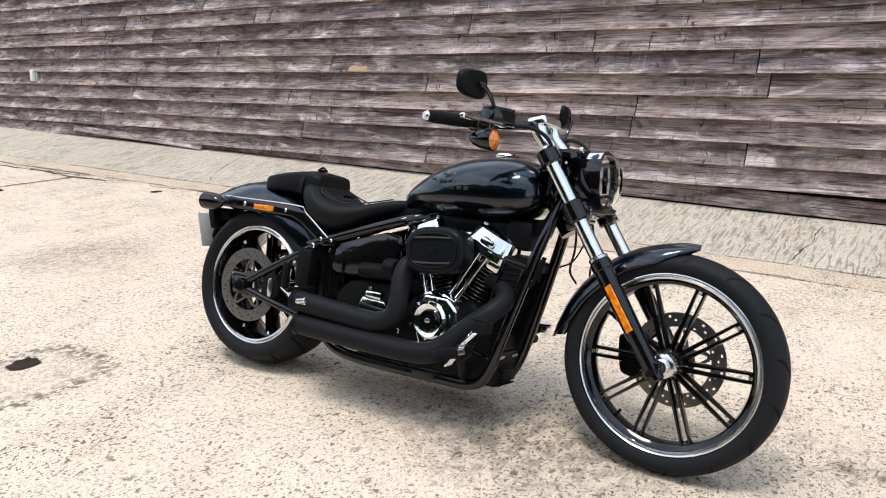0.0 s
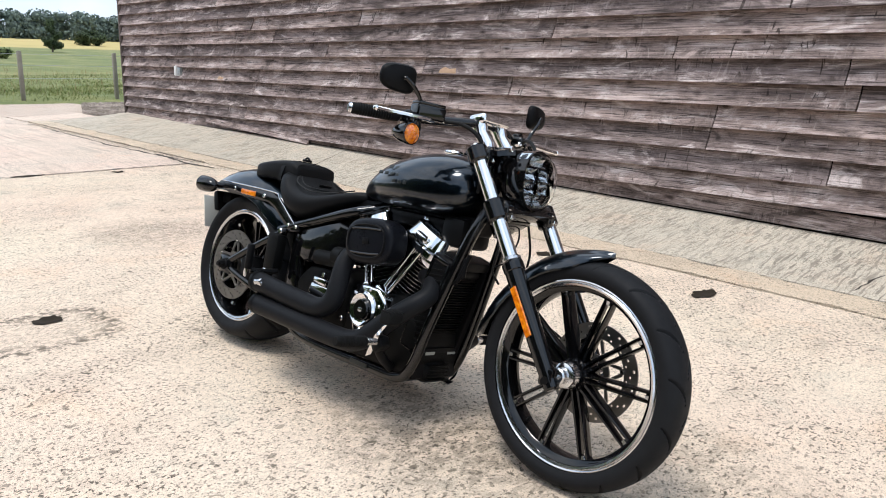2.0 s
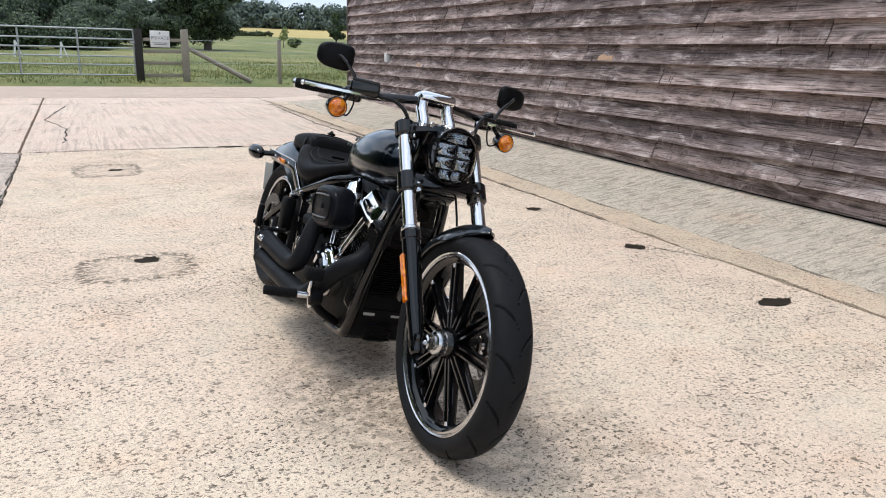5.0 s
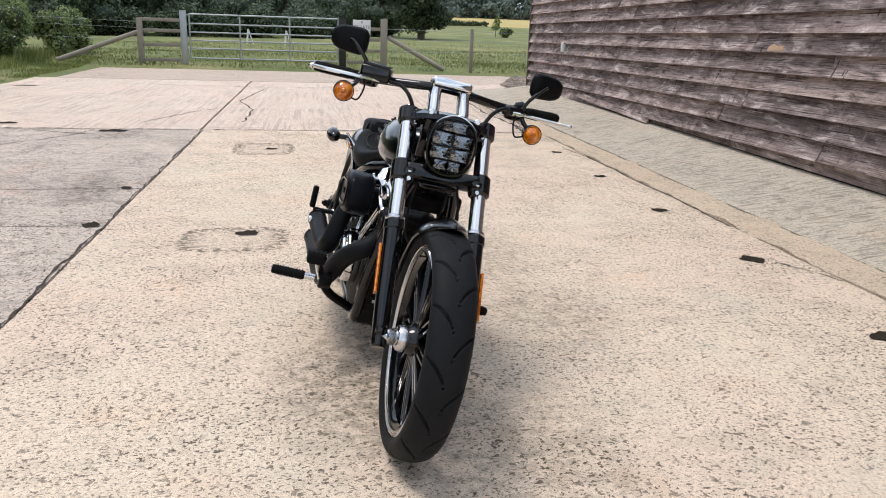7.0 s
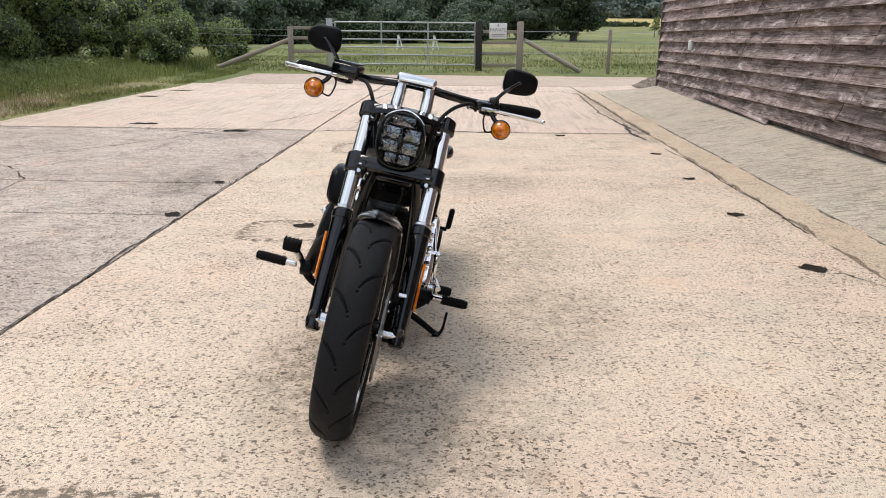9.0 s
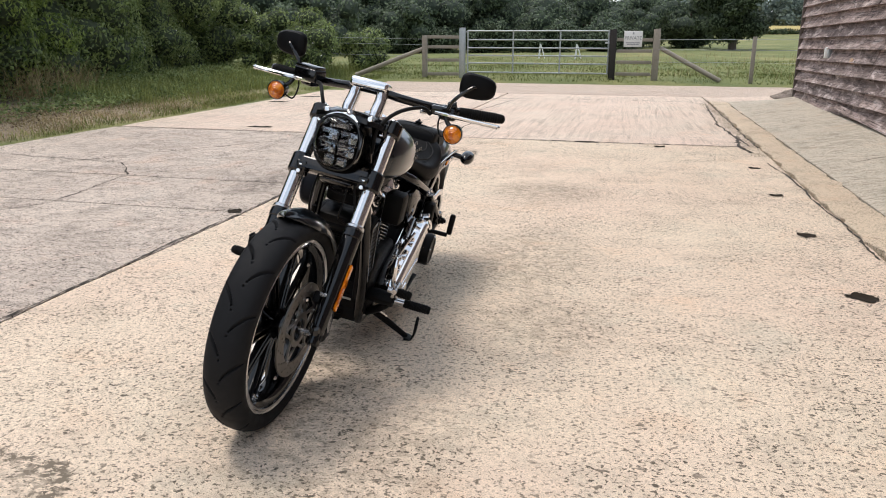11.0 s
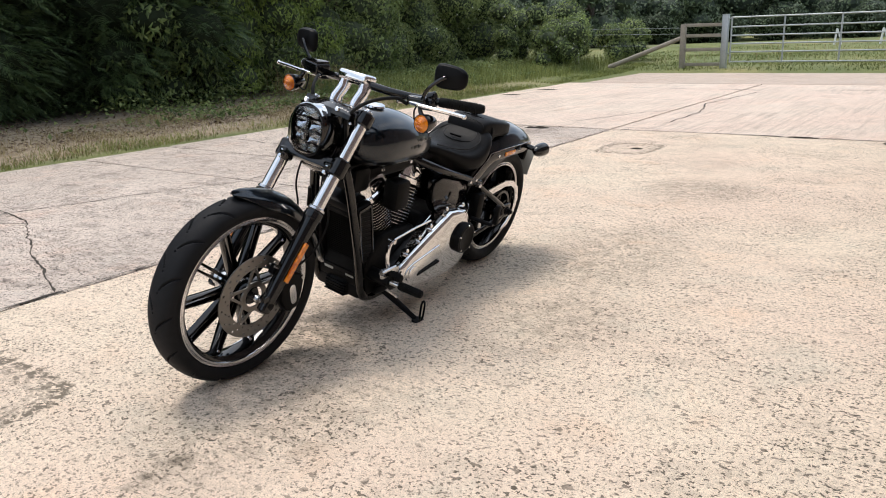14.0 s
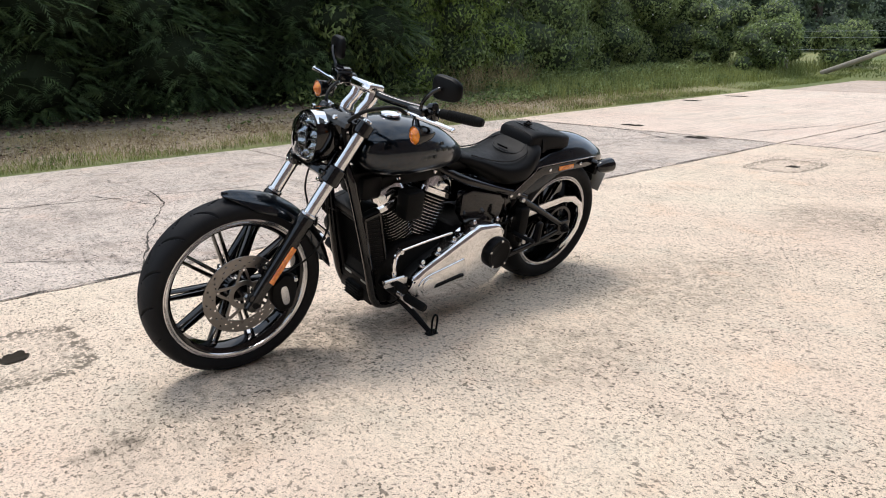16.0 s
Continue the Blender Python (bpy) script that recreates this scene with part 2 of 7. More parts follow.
M_DARKPOST = plain("dark_creosoted_timber", (0.045, 0.042, 0.04), 0.8, grain=25, wear=0.4, bump=0.3)
M_GALV = plain("galvanised_steel", (0.42, 0.45, 0.46), 0.45, 0.7, grain=30, wear=0.3)
M_DARK = plain("dark_void", (0.02, 0.018, 0.016), 0.95)
M_ROOF = plain("grey_roof_sheet", (0.22, 0.22, 0.22), 0.7, grain=10, wear=0.3)
M_WHITE = plain("white_plastic", (0.72, 0.72, 0.70), 0.45, grain=40, wear=0.1)
M_INK = plain("grey_ink", (0.22, 0.23, 0.25), 0.6)
M_FRESH = plain("fresh_split_wood", (0.47, 0.31, 0.20), 0.8, grain=40, wear=0.4, bump=0.3)

# ---- shaping helpers ----
UX, UY = 0.8637, -0.504


def yard(s, d, z=0.0):
    """From yard terms (s along the barn wall, d towards it) to the world."""
    return Vector((s * UX - d * UY, s * UY + d * UX, z))


YARD = Matrix(((UX, -UY, 0, 0), (UY, UX, 0, 0), (0, 0, 1, 0), (0, 0, 0, 1)))


def as_mesh(name, verts, faces, material, smooth=False):
    me = bpy.data.meshes.new(name)
    me.from_pydata(verts, [], faces)
    me.materials.append(material)
    if smooth:
        me.shade_smooth()
    me.update()
    return me


def finish(bm, name, material, smooth=True, sharp=35):
    bmesh.ops.recalc_face_normals(bm, faces=bm.faces[:])
    me = bpy.data.meshes.new(name)
    bm.to_mesh(me)
    bm.free()
    me.materials.append(material)
    if smooth:
        me.shade_smooth()
        me.set_sharp_from_angle(angle=radians(sharp))
    return me


def part(name, bm, material, parent, label="", smooth=True, sharp=35):
    """One mesh under a thing or under a part."""
    ob = new(name, finish(bm, name, material, smooth, sharp))
    ob.parent = parent
    if label:
        ob["label"] = label
    return ob


def thing(name, m, label, category, group="", kind=""):
    ob = new(name)
    ob.empty_display_size = 0.1
    ob.matrix_world = m
    return tagged(ob, label, category, group, kind)


def join(*bms):
    """Several bmeshes in one."""
    out = bmesh.new()
    for b in bms:
        me = bpy.data.meshes.new("t")
        b.to_mesh(me)
        b.free()
        out.from_mesh(me)
        bpy.data.meshes.remove(me)
    return out


def moved(bm, m):
    bm.transform(m)
    return bm


def box(c, s, bevel=0.0, seg=2, m=None):
    bm = bmesh.new()
    bmesh.ops.create_cube(bm, size=1.0)
    bmesh.ops.scale(bm, vec=s, verts=bm.verts)
    if bevel:
        bmesh.ops.bevel(bm, geom=bm.edges[:], offset=bevel, segments=seg, profile=0.5, affect="EDGES")
    if m is not None:
        bm.transform(m)
    bmesh.ops.translate(bm, vec=c, verts=bm.verts)
    return bm


def ring(c, axis, r, seg, up=None):
    axis = Vector(axis).normalized()
    a = axis.cross(up if up is not None else (Vector((0, 0, 1)) if abs(axis.z) < 0.95 else Vector((1, 0, 0)))).normalized()
    b = axis.cross(a)
    return [Vector(c) + r * (math.cos(2 * math.pi * i / seg) * a + math.sin(2 * math.pi * i / seg) * b) for i in range(seg)]


def loft(rings, caps=True, closed=False):
    """Skin over rings of equal size."""
    bm = bmesh.new()
    rows = [[bm.verts.new(p) for p in r] for r in rings]
    n = len(rows[0])
    pairs = list(zip(rows, rows[1:])) + ([(rows[-1], rows[0])] if closed else [])
    for p, q in pairs:
        for i in range(n):
            j = (i + 1) % n
            bm.faces.new((p[i], p[j], q[j], q[i]))
    if caps and not closed:
        bm.faces.new(rows[0][::-1])
        bm.faces.new(rows[-1])
    return bm


def cyl(a, b, r0, r1=None, seg=20, bevel=0.0):
    """A rod from a to b, its ends eased by bevel."""
    a, b = Vector(a), Vector(b)
    r1 = r0 if r1 is None else r1
    ax = (b - a).normalized()
    if bevel:
        return loft([ring(a, ax, r0 - bevel, seg), ring(a + ax * bevel, ax, r0, seg), ring(b - ax * bevel, ax, r1, seg), ring(b, ax, r1 - bevel, seg)])
    return loft([ring(a, ax, r0, seg), ring(b, ax, r1, seg)])


def smooth_path(pts, sub=6):
    pts = [Vector(p) for p in pts]
    if len(pts) < 3:
        return pts
    ext = [2 * pts[0] - pts[1], *pts, 2 * pts[-1] - pts[-2]]
    out = []
    for i in range(1, len(ext) - 2):
        p0, p1, p2, p3 = ext[i - 1:i + 3]
        for k in range(sub):
            t = k / sub
            out.append(0.5 * (2 * p1 + (p2 - p0) * t + (2 * p0 - 5 * p1 + 4 * p2 - p3) * t * t + (3 * p1 - p0 - 3 * p2 + p3) * t ** 3))
    out.append(pts[-1])
    return out


def tube(pts, r, seg=12, sub=6):
    """A bent pipe; r: one radius, or one at each end of the path."""
    path = smooth_path(pts, sub)
    n = len(path)
    radii = [r] * n if isinstance(r, (int, float)) else [r[0] + (r[1] - r[0]) * i / (n - 1) for i in range(n)]
    rings, up = [], None
    for i, p in enumerate(path):
        ax = (path[min(i + 1, n - 1)] - path[max(i - 1, 0)]).normalized()
        if up is None:
            up = Vector((0, 0, 1)) if abs(ax.z) < 0.9 else Vector((1, 0, 0))
        a = ax.cross(up).normalized()
        up = a.cross(ax).normalized()
        rings.append([p + radii[i] * (math.cos(2 * math.pi * j / seg) * a + math.sin(2 * math.pi * j / seg) * up) for j in range(seg)])
    return loft(rings)


def lathe(profile, seg, c=(0, 0, 0), closed=True):
    """Turn (radius, y) points round the y axis through c."""
    c = Vector(c)
    rings = []
    for k in range(seg):
        a = 2 * math.pi * k / seg
        rings.append([c + Vector((r * math.cos(a), y, r * math.sin(a))) for r, y in profile])
    bm = bmesh.new()
    rows = [[bm.verts.new(p) for p in r] for r in rings]
    n = len(profile)
    for k in range(seg):
        p, q = rows[k], rows[(k + 1) % seg]
        for i in range(n if closed else n - 1):
            j = (i + 1) % n
            if (p[i].co - q[i].co).length < 1e-7 and (p[j].co - q[j].co).length < 1e-7:
                continue
            bm.faces.new((p[i], p[j], q[j], q[i]))
    bmesh.ops.remove_doubles(bm, verts=bm.verts, dist=1e-6)
    return bm


def prism(outline, y0, y1, bevel=0.0, seg=2):
    """A plate of the side outline (x, z), from y0 to y1."""
    bm = bmesh.new()
    vs = [bm.verts.new((x, y0, z)) for x, z in outline]
    f = bm.faces.new(vs)
    r = bmesh.ops.extrude_face_region(bm, geom=[f])
    bmesh.ops.translate(bm, vec=(0, y1 - y0, 0), verts=[g for g in r["geom"] if isinstance(g, bmesh.types.BMVert)])
    if bevel:
        bm.normal_update()
        es = [e for e in bm.edges if len(e.link_faces) == 2 and e.calc_face_angle(0) > 0.6]
        bmesh.ops.bevel(bm, geom=es, offset=bevel, segments=seg, profile=0.5, affect="EDGES", clamp_overlap=True)
    return bm


def oval(cx, cz, hx, hz, n=32, e=2.6, tilt=0.0):
    """A rounded outline in x and z."""
    out = []
    for i in range(n):
        a = 2 * math.pi * i / n
        x = hx * math.copysign(abs(math.cos(a)) ** (2 / e), math.cos(a))
        z = hz * math.copysign(abs(math.sin(a)) ** (2 / e), math.sin(a))
        out.append((cx + x * math.cos(tilt) - z * math.sin(tilt), cz + x * math.sin(tilt) + z * math.cos(tilt)))
    return out


# ---- ground ----
GROUND_CUT = -18.3


def terrain(s, d):
    """Height of the land in yard terms."""
    z = -0.07
    if d < -3.38:
        k = min(1.0, (-3.38 - d) / 4.0)
        z = 0.0 + 0.22 * k + 0.02 * math.sin(3.1 * s) * min(1, (-3.38 - d) / 0.3)
    if s < GROUND_CUT:
        far = GROUND_CUT - s
        rise = float(np.interp(far, (0, 2, 30, 62, 92, 142, 185, 400, 900), (0.10, 0.12, 0.28, 0.38, 1.1, 2.5, 3.8, 9.0, 12.0)))
        z = max(z, 0.0) * max(0.0, 1 - far / 12) + rise * min(1, far / 1.2 + 0.2)
        z += 0.05 * math.sin(0.7 * s + 0.4 * d) * min(1, far / 8)
    return z


def spaced(stops):
    out = []
    for a, b, n in stops:
        out += list(np.linspace(a, b, n, endpoint=False))
    return out + [stops[-1][1]]


def ground_sheet():
    ss = spaced([(-900, -220, 14), (-220, -60, 30), (-60, -18.4, 40), (-18.4, -12, 16), (-12, 10, 30), (10, 60, 10), (60, 700, 10)])
    dd = spaced([(-700, -60, 12), (-60, -9, 20), (-9, -3.4, 24), (-3.4, 7, 8), (7, 60, 20), (60, 200, 20), (200, 800, 10)])
    verts = [yard(s, d, terrain(s, d)) for s in ss for d in dd]
    n = len(dd)
    faces = [(i * n + j, (i + 1) * n + j, (i + 1) * n + j + 1, i * n + j + 1) for i in range(len(ss) - 1) for j in range(n - 1)]
    k = Mat("meadow_ground", rough=0.95)
    v = k.coords()
    yv = k.add("VectorRotate")
    yv.rotation_type = "Z_AXIS"
    yv.inputs["Angle"].default_value = math.atan2(-UY, UX)
    k.link(v, yv.inputs["Vector"])
    sep = k.add("SeparateXYZ")
    k.link(yv.outputs["Vector"], sep.inputs["Vector"])
    grass = k.ramp(k.noise(v, 0.25, 6, 0.6), (0.3, (0.10, 0.13, 0.038)), (0.5, (0.175, 0.19, 0.062)), (0.68, (0.30, 0.265, 0.11)))
    swath = k.noise(k.coords((0.12, 0.5, 1)), 1.0, 5, 0.65, 0.6)
    grass = k.mix(k.ramp(swath, (0.36, 0.55), (0.50, 0.0)), grass, (0.105, 0.14, 0.045))
    grass = k.mix(k.ramp(swath, (0.54, 0.0), (0.68, 0.5)), grass, (0.36, 0.32, 0.14))
    fine = k.noise(v, 7.0, 6, 0.7)
    grass = k.mix(k.ramp(fine, (0.35, 0.6), (0.6, 0.0)), grass, (0.08, 0.105, 0.03))
    straw = k.ramp(k.noise(v, 0.05, 4), (0.3, (0.36, 0.29, 0.105)), (0.7, (0.46, 0.36, 0.14)))
    edge = k.add("MapRange")
    edge.inputs["From Min"].default_value, edge.inputs["From Max"].default_value = -124.0, -128.0
    k.link(sep.outputs["X"], edge.inputs["Value"])
    c = k.mix(edge.outputs["Result"], grass, straw)
    def band(socket, a, b):
        m = k.add("MapRange")
        m.inputs["From Min"].default_value, m.inputs["From Max"].default_value = a, b
        k.link(socket, m.inputs["Value"])
        return m.outputs["Result"]

    along, across = sep.outputs["X"], sep.outputs["Y"]
    litter = k.ramp(k.noise(v, 9.0, 7, 0.75), (0.3, (0.14, 0.105, 0.07)), (0.5, (0.30, 0.235, 0.155)), (0.7, (0.46, 0.37, 0.26)))
    c = k.mix(k.mix(1.0, band(across, -3.42, -3.7), band(along, -16.0, -9.0), "MULTIPLY"), c, litter)
    soil = k.ramp(k.noise(v, 5.0, 6, 0.7), (0.3, (0.035, 0.026, 0.02)), (0.7, (0.12, 0.09, 0.07)))
    c = k.mix(k.mix(1.0, band(across, -5.6, -6.4), band(along, -22.0, -17.0), "MULTIPLY"), c, soil)
    k.color(c)
    k.bump(fine, 0.6, 0.05)
    ob = new("ground", as_mesh("ground", verts, faces, k.m, True))
    tagged(ob, "green meadow and verge ground rising to the far woods", "ground", kind="structure")
    return ob


ground_sheet()

# holes and dips in the slabs: s, d, half length along s, half width along d, depth
HOLES = [(-2.91, 1.68, 0.055, 0.07, 0.03), (-2.22, 4.53, 0.07, 0.075, 0.035), (-3.40, 4.52, 0.06, 0.06, 0.03), (-4.66, 4.55, 0.05, 0.06, 0.025),
         (-5.96, 4.57, 0.05, 0.06, 0.025), (-2.06, 4.67, 0.10, 0.09, 0.014), (-6.06, 1.66, 0.05, 0.07, 0.025), (-7.26, -0.10, 0.10, 0.17, 0.03),
         (-7.82, -1.45, 0.08, 0.18, 0.03), (-7.22, 3.75, 0.06, 0.07, 0.025), (-7.41, 2.93, 0.06, 0.16, 0.025), (-1.10, 4.51, 0.06, 0.10, 0.03),
         (0.17, 1.66, 0.06, 0.06, 0.03), (-3.15, 0.75, 0.07, 0.05, 0.025), (-4.2, 0.72, 0.05, 0.04, 0.02), (-12.9, -2.9, 0.1, 0.25, 0.02), (-11.6, -3.0, 0.1, 0.2, 0.02)]


def slab_height(s, d, z):
    z = z + 0.004 * noise.noise((s * 0.8, d * 0.8, 3.1)) + 0.0015 * noise.noise((s * 6, d * 6, 1.7))
    for hs, hd, rs, rd, depth in HOLES:
        if abs(s - hs) < 2 * rs and abs(d - hd) < 2 * rd:
            q = math.hypot((s - hs) / rs, (d - hd) / rd) + 0.5 * noise.noise((s * 22, d * 22, 0.5))
            z -= 0.45 * depth * max(0.0, min(1.0, (1.15 - q) / 0.45))
    return z


GRIDS = {}


def surface(ob, s, d):
    """Height of a slab's own mesh at a place."""
    s0, s1, ns, d0, d1, nd, rise = GRIDS[ob.name]
    u = min(max((s - s0) / (s1 - s0) * ns, 0.0), ns - 1e-6)
    w = min(max((d - d0) / (d1 - d0) * nd, 0.0), nd - 1e-6)
    i, j = int(u), int(w)

    def node(p, q):
        a, b = s0 + (s1 - s0) * p / ns, d0 + (d1 - d0) * q / nd
        return slab_height(a, b, 0.0 if rise is None else rise(a, b))

    fu, fw = u - i, w - j
    return (node(i, j) * (1 - fu) + node(i + 1, j) * fu) * (1 - fw) + (node(i, j + 1) * (1 - fu) + node(i + 1, j + 1) * fu) * fw


def slab(name, s0, s1, d0, d1, material, label, step=0.05, rise=None, wavy=0.012):
    """A cast slab with ragged edges, a real edge face and the holes worn into it."""
    ns, nd = max(2, int((s1 - s0) / step)), max(2, int((d1 - d0) / step))
    verts, faces = [], []
    for i in range(ns + 1):
        for j in range(nd + 1):
            s, d = s0 + (s1 - s0) * i / ns, d0 + (d1 - d0) * j / nd
            if j == 0:
                d += wavy * (0.4 + noise.noise((s * 3.1, d0, 0.2)) + 0.6 * noise.noise((s * 13, d0, 0.9)))
            if j == nd:
                d -= wavy * (0.4 + noise.noise((s * 3.1, d1, 5.2)) + 0.6 * noise.noise((s * 13, d1, 5.9)))
            if i == 0:
                s += wavy * (0.4 + noise.noise((d * 3.1, s0, 7.2)))
            if i == ns:
                s -= wavy * (0.4 + noise.noise((d * 3.1, s1, 8.2)))
            z = slab_height(s, d, 0.0 if rise is None else rise(s, d))
            if i in (0, ns) or j in (0, nd):
                z -= 0.004
            verts.append((s, d, z))
    w = nd + 1
    for i in range(ns):
        for j in range(nd):
            faces.append((i * w + j, (i + 1) * w + j, (i + 1) * w + j + 1, i * w + j + 1))
    rim = [i * w for i in range(ns + 1)] + [ns * w + j for j in range(1, nd + 1)] + [i * w + nd for i in range(ns - 1, -1, -1)] + [j for j in range(nd - 1, 0, -1)]
    base = len(verts)
    verts += [(verts[i][0], verts[i][1], -0.16) for i in rim]
    m = len(rim)
    faces += [(rim[(k + 1) % m], rim[k], base + k, base + (k + 1) % m) for k in range(m)]
    ob = new(name, as_mesh(name, verts, faces, material, True))
    ob.data.set_sharp_from_angle(angle=radians(40))
    ob.matrix_world = YARD
    GRIDS[ob.name] = (s0, s1, ns, d0, d1, nd, rise)
    return tagged(ob, label, "pavement", kind="structure")


def apron_rise(s, d):
    k = max(0.0, min(1.0, (d - 5.15) / 1.0))
    fade = max(0.25, min(1.0, (s + 14.2) / 1.6))
    return k * fade * (0.115 - 0.008 * min(0, s + 1.0))


JOINT = 0.012
yard_slab = slab("pavement_main", -7.4, 7.0, 0.84, 4.82, M_SLAB, "cream weathered concrete slab with pits and stains", 0.035)
grey_slabs = [slab("pavement_grey", a + JOINT, b, -3.38, 0.835, M_GREY, "darker grey worn concrete slab with cracks", 0.05, None, 0.006)
              for a, b in ((-7.4, -4.19), (-4.19, -3.14), (-3.14, 7.0))]
far_slab = slab("pavement_far", -14.9, -7.4 - JOINT, -3.38, 0.80, M_FAR, "pinkish raked concrete slab beyond the cross joint", 0.08)
far_slab_b = slab("pavement_far", -14.9, -7.4 - JOINT, 0.82, 4.80, M_FAR, "pinkish raked concrete slab beyond the cross joint", 0.08)
haunch = slab("pavement_haunch", -13.8, 7.0, 4.826, 5.17, M_HAUNCH, "sandy concrete haunch strip with a ragged edge", 0.05, apron_rise, 0.055)
apron = slab("pavement_apron", -13.8, 7.0, 5.16, 6.22, M_APRON, "brushed concrete apron sloping up to the barn", 0.06, apron_rise, 0.004)
track = slab("track", -18.45, -14.91, -3.0, 7.2, M_ROAD, "reddish brown hard track in front of the gate", 0.12, lambda s, d: 0.002 + 0.006 * (-14.9 - s) / 3.5)
edge_slab = slab("pavement_end", -14.9, -13.81, 4.82, 7.5, M_FAR, "pinkish concrete at the corner of the barn", 0.12, lambda s, d: 0.045 * max(0.0, min(1.0, d - 5.15)))


def ragged_strip(name, pts, width, material, parent, seed, lift=0.0022):
    """A crack: a thin ragged line of dirt along points in yard terms."""
    rnd = random.Random(seed)
    path = []
    for (a, b), (c, d) in zip(pts, pts[1:]):
        n = max(2, int(math.hypot(c - a, d - b) / 0.05))
        path += [(a + (c - a) * k / n, b + (d - b) * k / n) for k in range(n)]
    path.append(pts[-1])
    verts, faces = [], []
    n = len(path)
    for i, (s, d) in enumerate(path):
        p, q = path[max(0, i - 1)], path[min(n - 1, i + 1)]
        tx, ty = q[0] - p[0], q[1] - p[1]
        ln = math.hypot(tx, ty) or 1
        wob = 0.026 * noise.noise((s * 4 + seed, d * 4, 0.3)) + 0.018 * noise.noise((s * 15, d * 15, seed))
        w = width * max(0.28, rnd.gauss(0.62, 0.4)) * (0.3 if i in (0, n - 1) else 1)
        for side in (-1, 1):
            ps, pd = s + (-ty / ln) * (wob + side * w), d + (tx / ln) * (wob + side * w)
            verts.append((ps, pd, surface(parent, ps, pd) + lift))
    faces = [(2 * i, 2 * i + 2, 2 * i + 3, 2 * i + 1) for i in range(n - 1)]
    ob = new(name, as_mesh(name, verts, faces, material))
    ob.parent = parent
    return ob


CRACKS = [
    ([(-1.43, -1.52), (-1.35, -0.97), (-0.95, -0.11), (-0.72, 0.5), (-0.6, 0.8)], 0.009, 2), ([(-1.29, -0.82), (-0.99, -1.71), (-0.32, -1.5), (2.2, -1.2)], 0.006, 2),
    ([(-0.5, 0.45), (-0.06, 0.08), (1.2, -0.1)], 0.005, 2), ([(-3.14, -0.66), (-2.1, -1.1), (0.5, -1.9), (2.5, -2.1)], 0.008, 2),
    ([(-7.3, -0.3), (-6.89, -0.4), (-6.06, -0.93), (-5.38, -1.47), (-4.4, -2.0)], 0.010, 0), ([(-4.19, -0.85), (-4.75, -1.34), (-4.96, -3.0)], 0.008, 0),
    ([(-3.14, -0.7), (-4.15, -0.85)], 0.008, 1), ([(-0.47, 6.0), (-0.5, 5.58), (-0.55, 5.2)], 0.006, 5), ([(-2.18, 4.62), (-2.02, 4.72), (-1.80, 4.80)], 0.007, 4), ([(-6.3, 4.74), (-5.4, 4.81), (-4.6, 4.78), (-3.6, 4.815), (-2.9, 4.80)], 0.010, 4),
    ([(-8.11, 1.22), (-9.48, 1.24), (-10.76, 0.95), (-13.03, 1.2)], 0.014, 3), ([(-7.45, 4.72), (-9.65, 4.6), (-13.0, 4.72)], 0.022, 3), ([(-7.3, 4.80), (-9.0, 4.79), (-10.6, 4.80), (-13.1, 4.83)], 0.016, 3), ([(-6.9, 4.66), (-7.5, 4.62), (-8.4, 4.70)], 0.03, 3), ([(-7.42, 4.7), (-7.4, 3.4), (-7.42, 2.2)], 0.012, 3),
    ([(-13.03, 4.75), (-13.5, 4.4), (-13.6, 2.5), (-13.4, 1.0), (-13.7, -2.0)], 0.022, 3), ([(-8.0, 0.07), (-9.2, 0.5), (-9.6, 0.78)], 0.012, 6),
    ([(-7.35, 0.83), (-5.5, 0.825), (-3.6, 0.83), (-1.4, 0.825), (0.6, 0.83), (3.0, 0.83)], 0.008, 4), ([(-7.41, -3.3), (-7.405, -1.5), (-7.41, 0.7)], 0.014, 0), ([(-7.41, 0.9), (-7.40, 2.4), (-7.41, 4.7)], 0.014, 4),
    ([(-5.98, 5.2), (-6.17, 5.45), (-6.42, 6.1)], 0.006, 5), ([(-6.9, -0.2), (-7.35, -1.2), (-7.36, -3.0)], 0.01, 0),
]
OWNERS = [grey_slabs[0], grey_slabs[1], grey_slabs[2], far_slab_b, yard_slab, apron, far_slab]
for i, (pts, width, owner) in enumerate(CRACKS):
    c = ragged_strip("crack", pts, width, M_CRACK, OWNERS[owner], i + 3)


def blot(name, s, d, rs, rd, material, parent, seed, lift=0.003, rough=0.35):
    """A worn patch or a dark plug, dirt and painted shade, with a ragged outline."""
    n = 40
    verts = [(s, d, surface(parent, s, d) + lift)]
    steps = 5
    for k in range(steps):
        for i in range(n):
            a = 2 * math.pi * i / n
            f = (k + 1) / steps * (1 + rough * noise.noise((math.cos(a) * 2.2 + seed, math.sin(a) * 2.2, 0.7)) + 0.4 * rough * noise.noise((math.cos(a) * 4, math.sin(a) * 4, seed)))
            ps, pd = s + rs * f * math.cos(a), d + rd * f * math.sin(a)
            verts.append((ps, pd, surface(parent, ps, pd) + lift))
    faces = [(0, 1 + i, 1 + (i + 1) % n) for i in range(n)] + [(1 + k * n + i, 1 + k * n + n + i, 1 + k * n + n + (i + 1) % n, 1 + k * n + (i + 1) % n) for k in range(steps - 1) for i in range(n)]
    ob = new(name, as_mesh(name, verts, faces, material, True))
    ob.parent = parent
    return ob


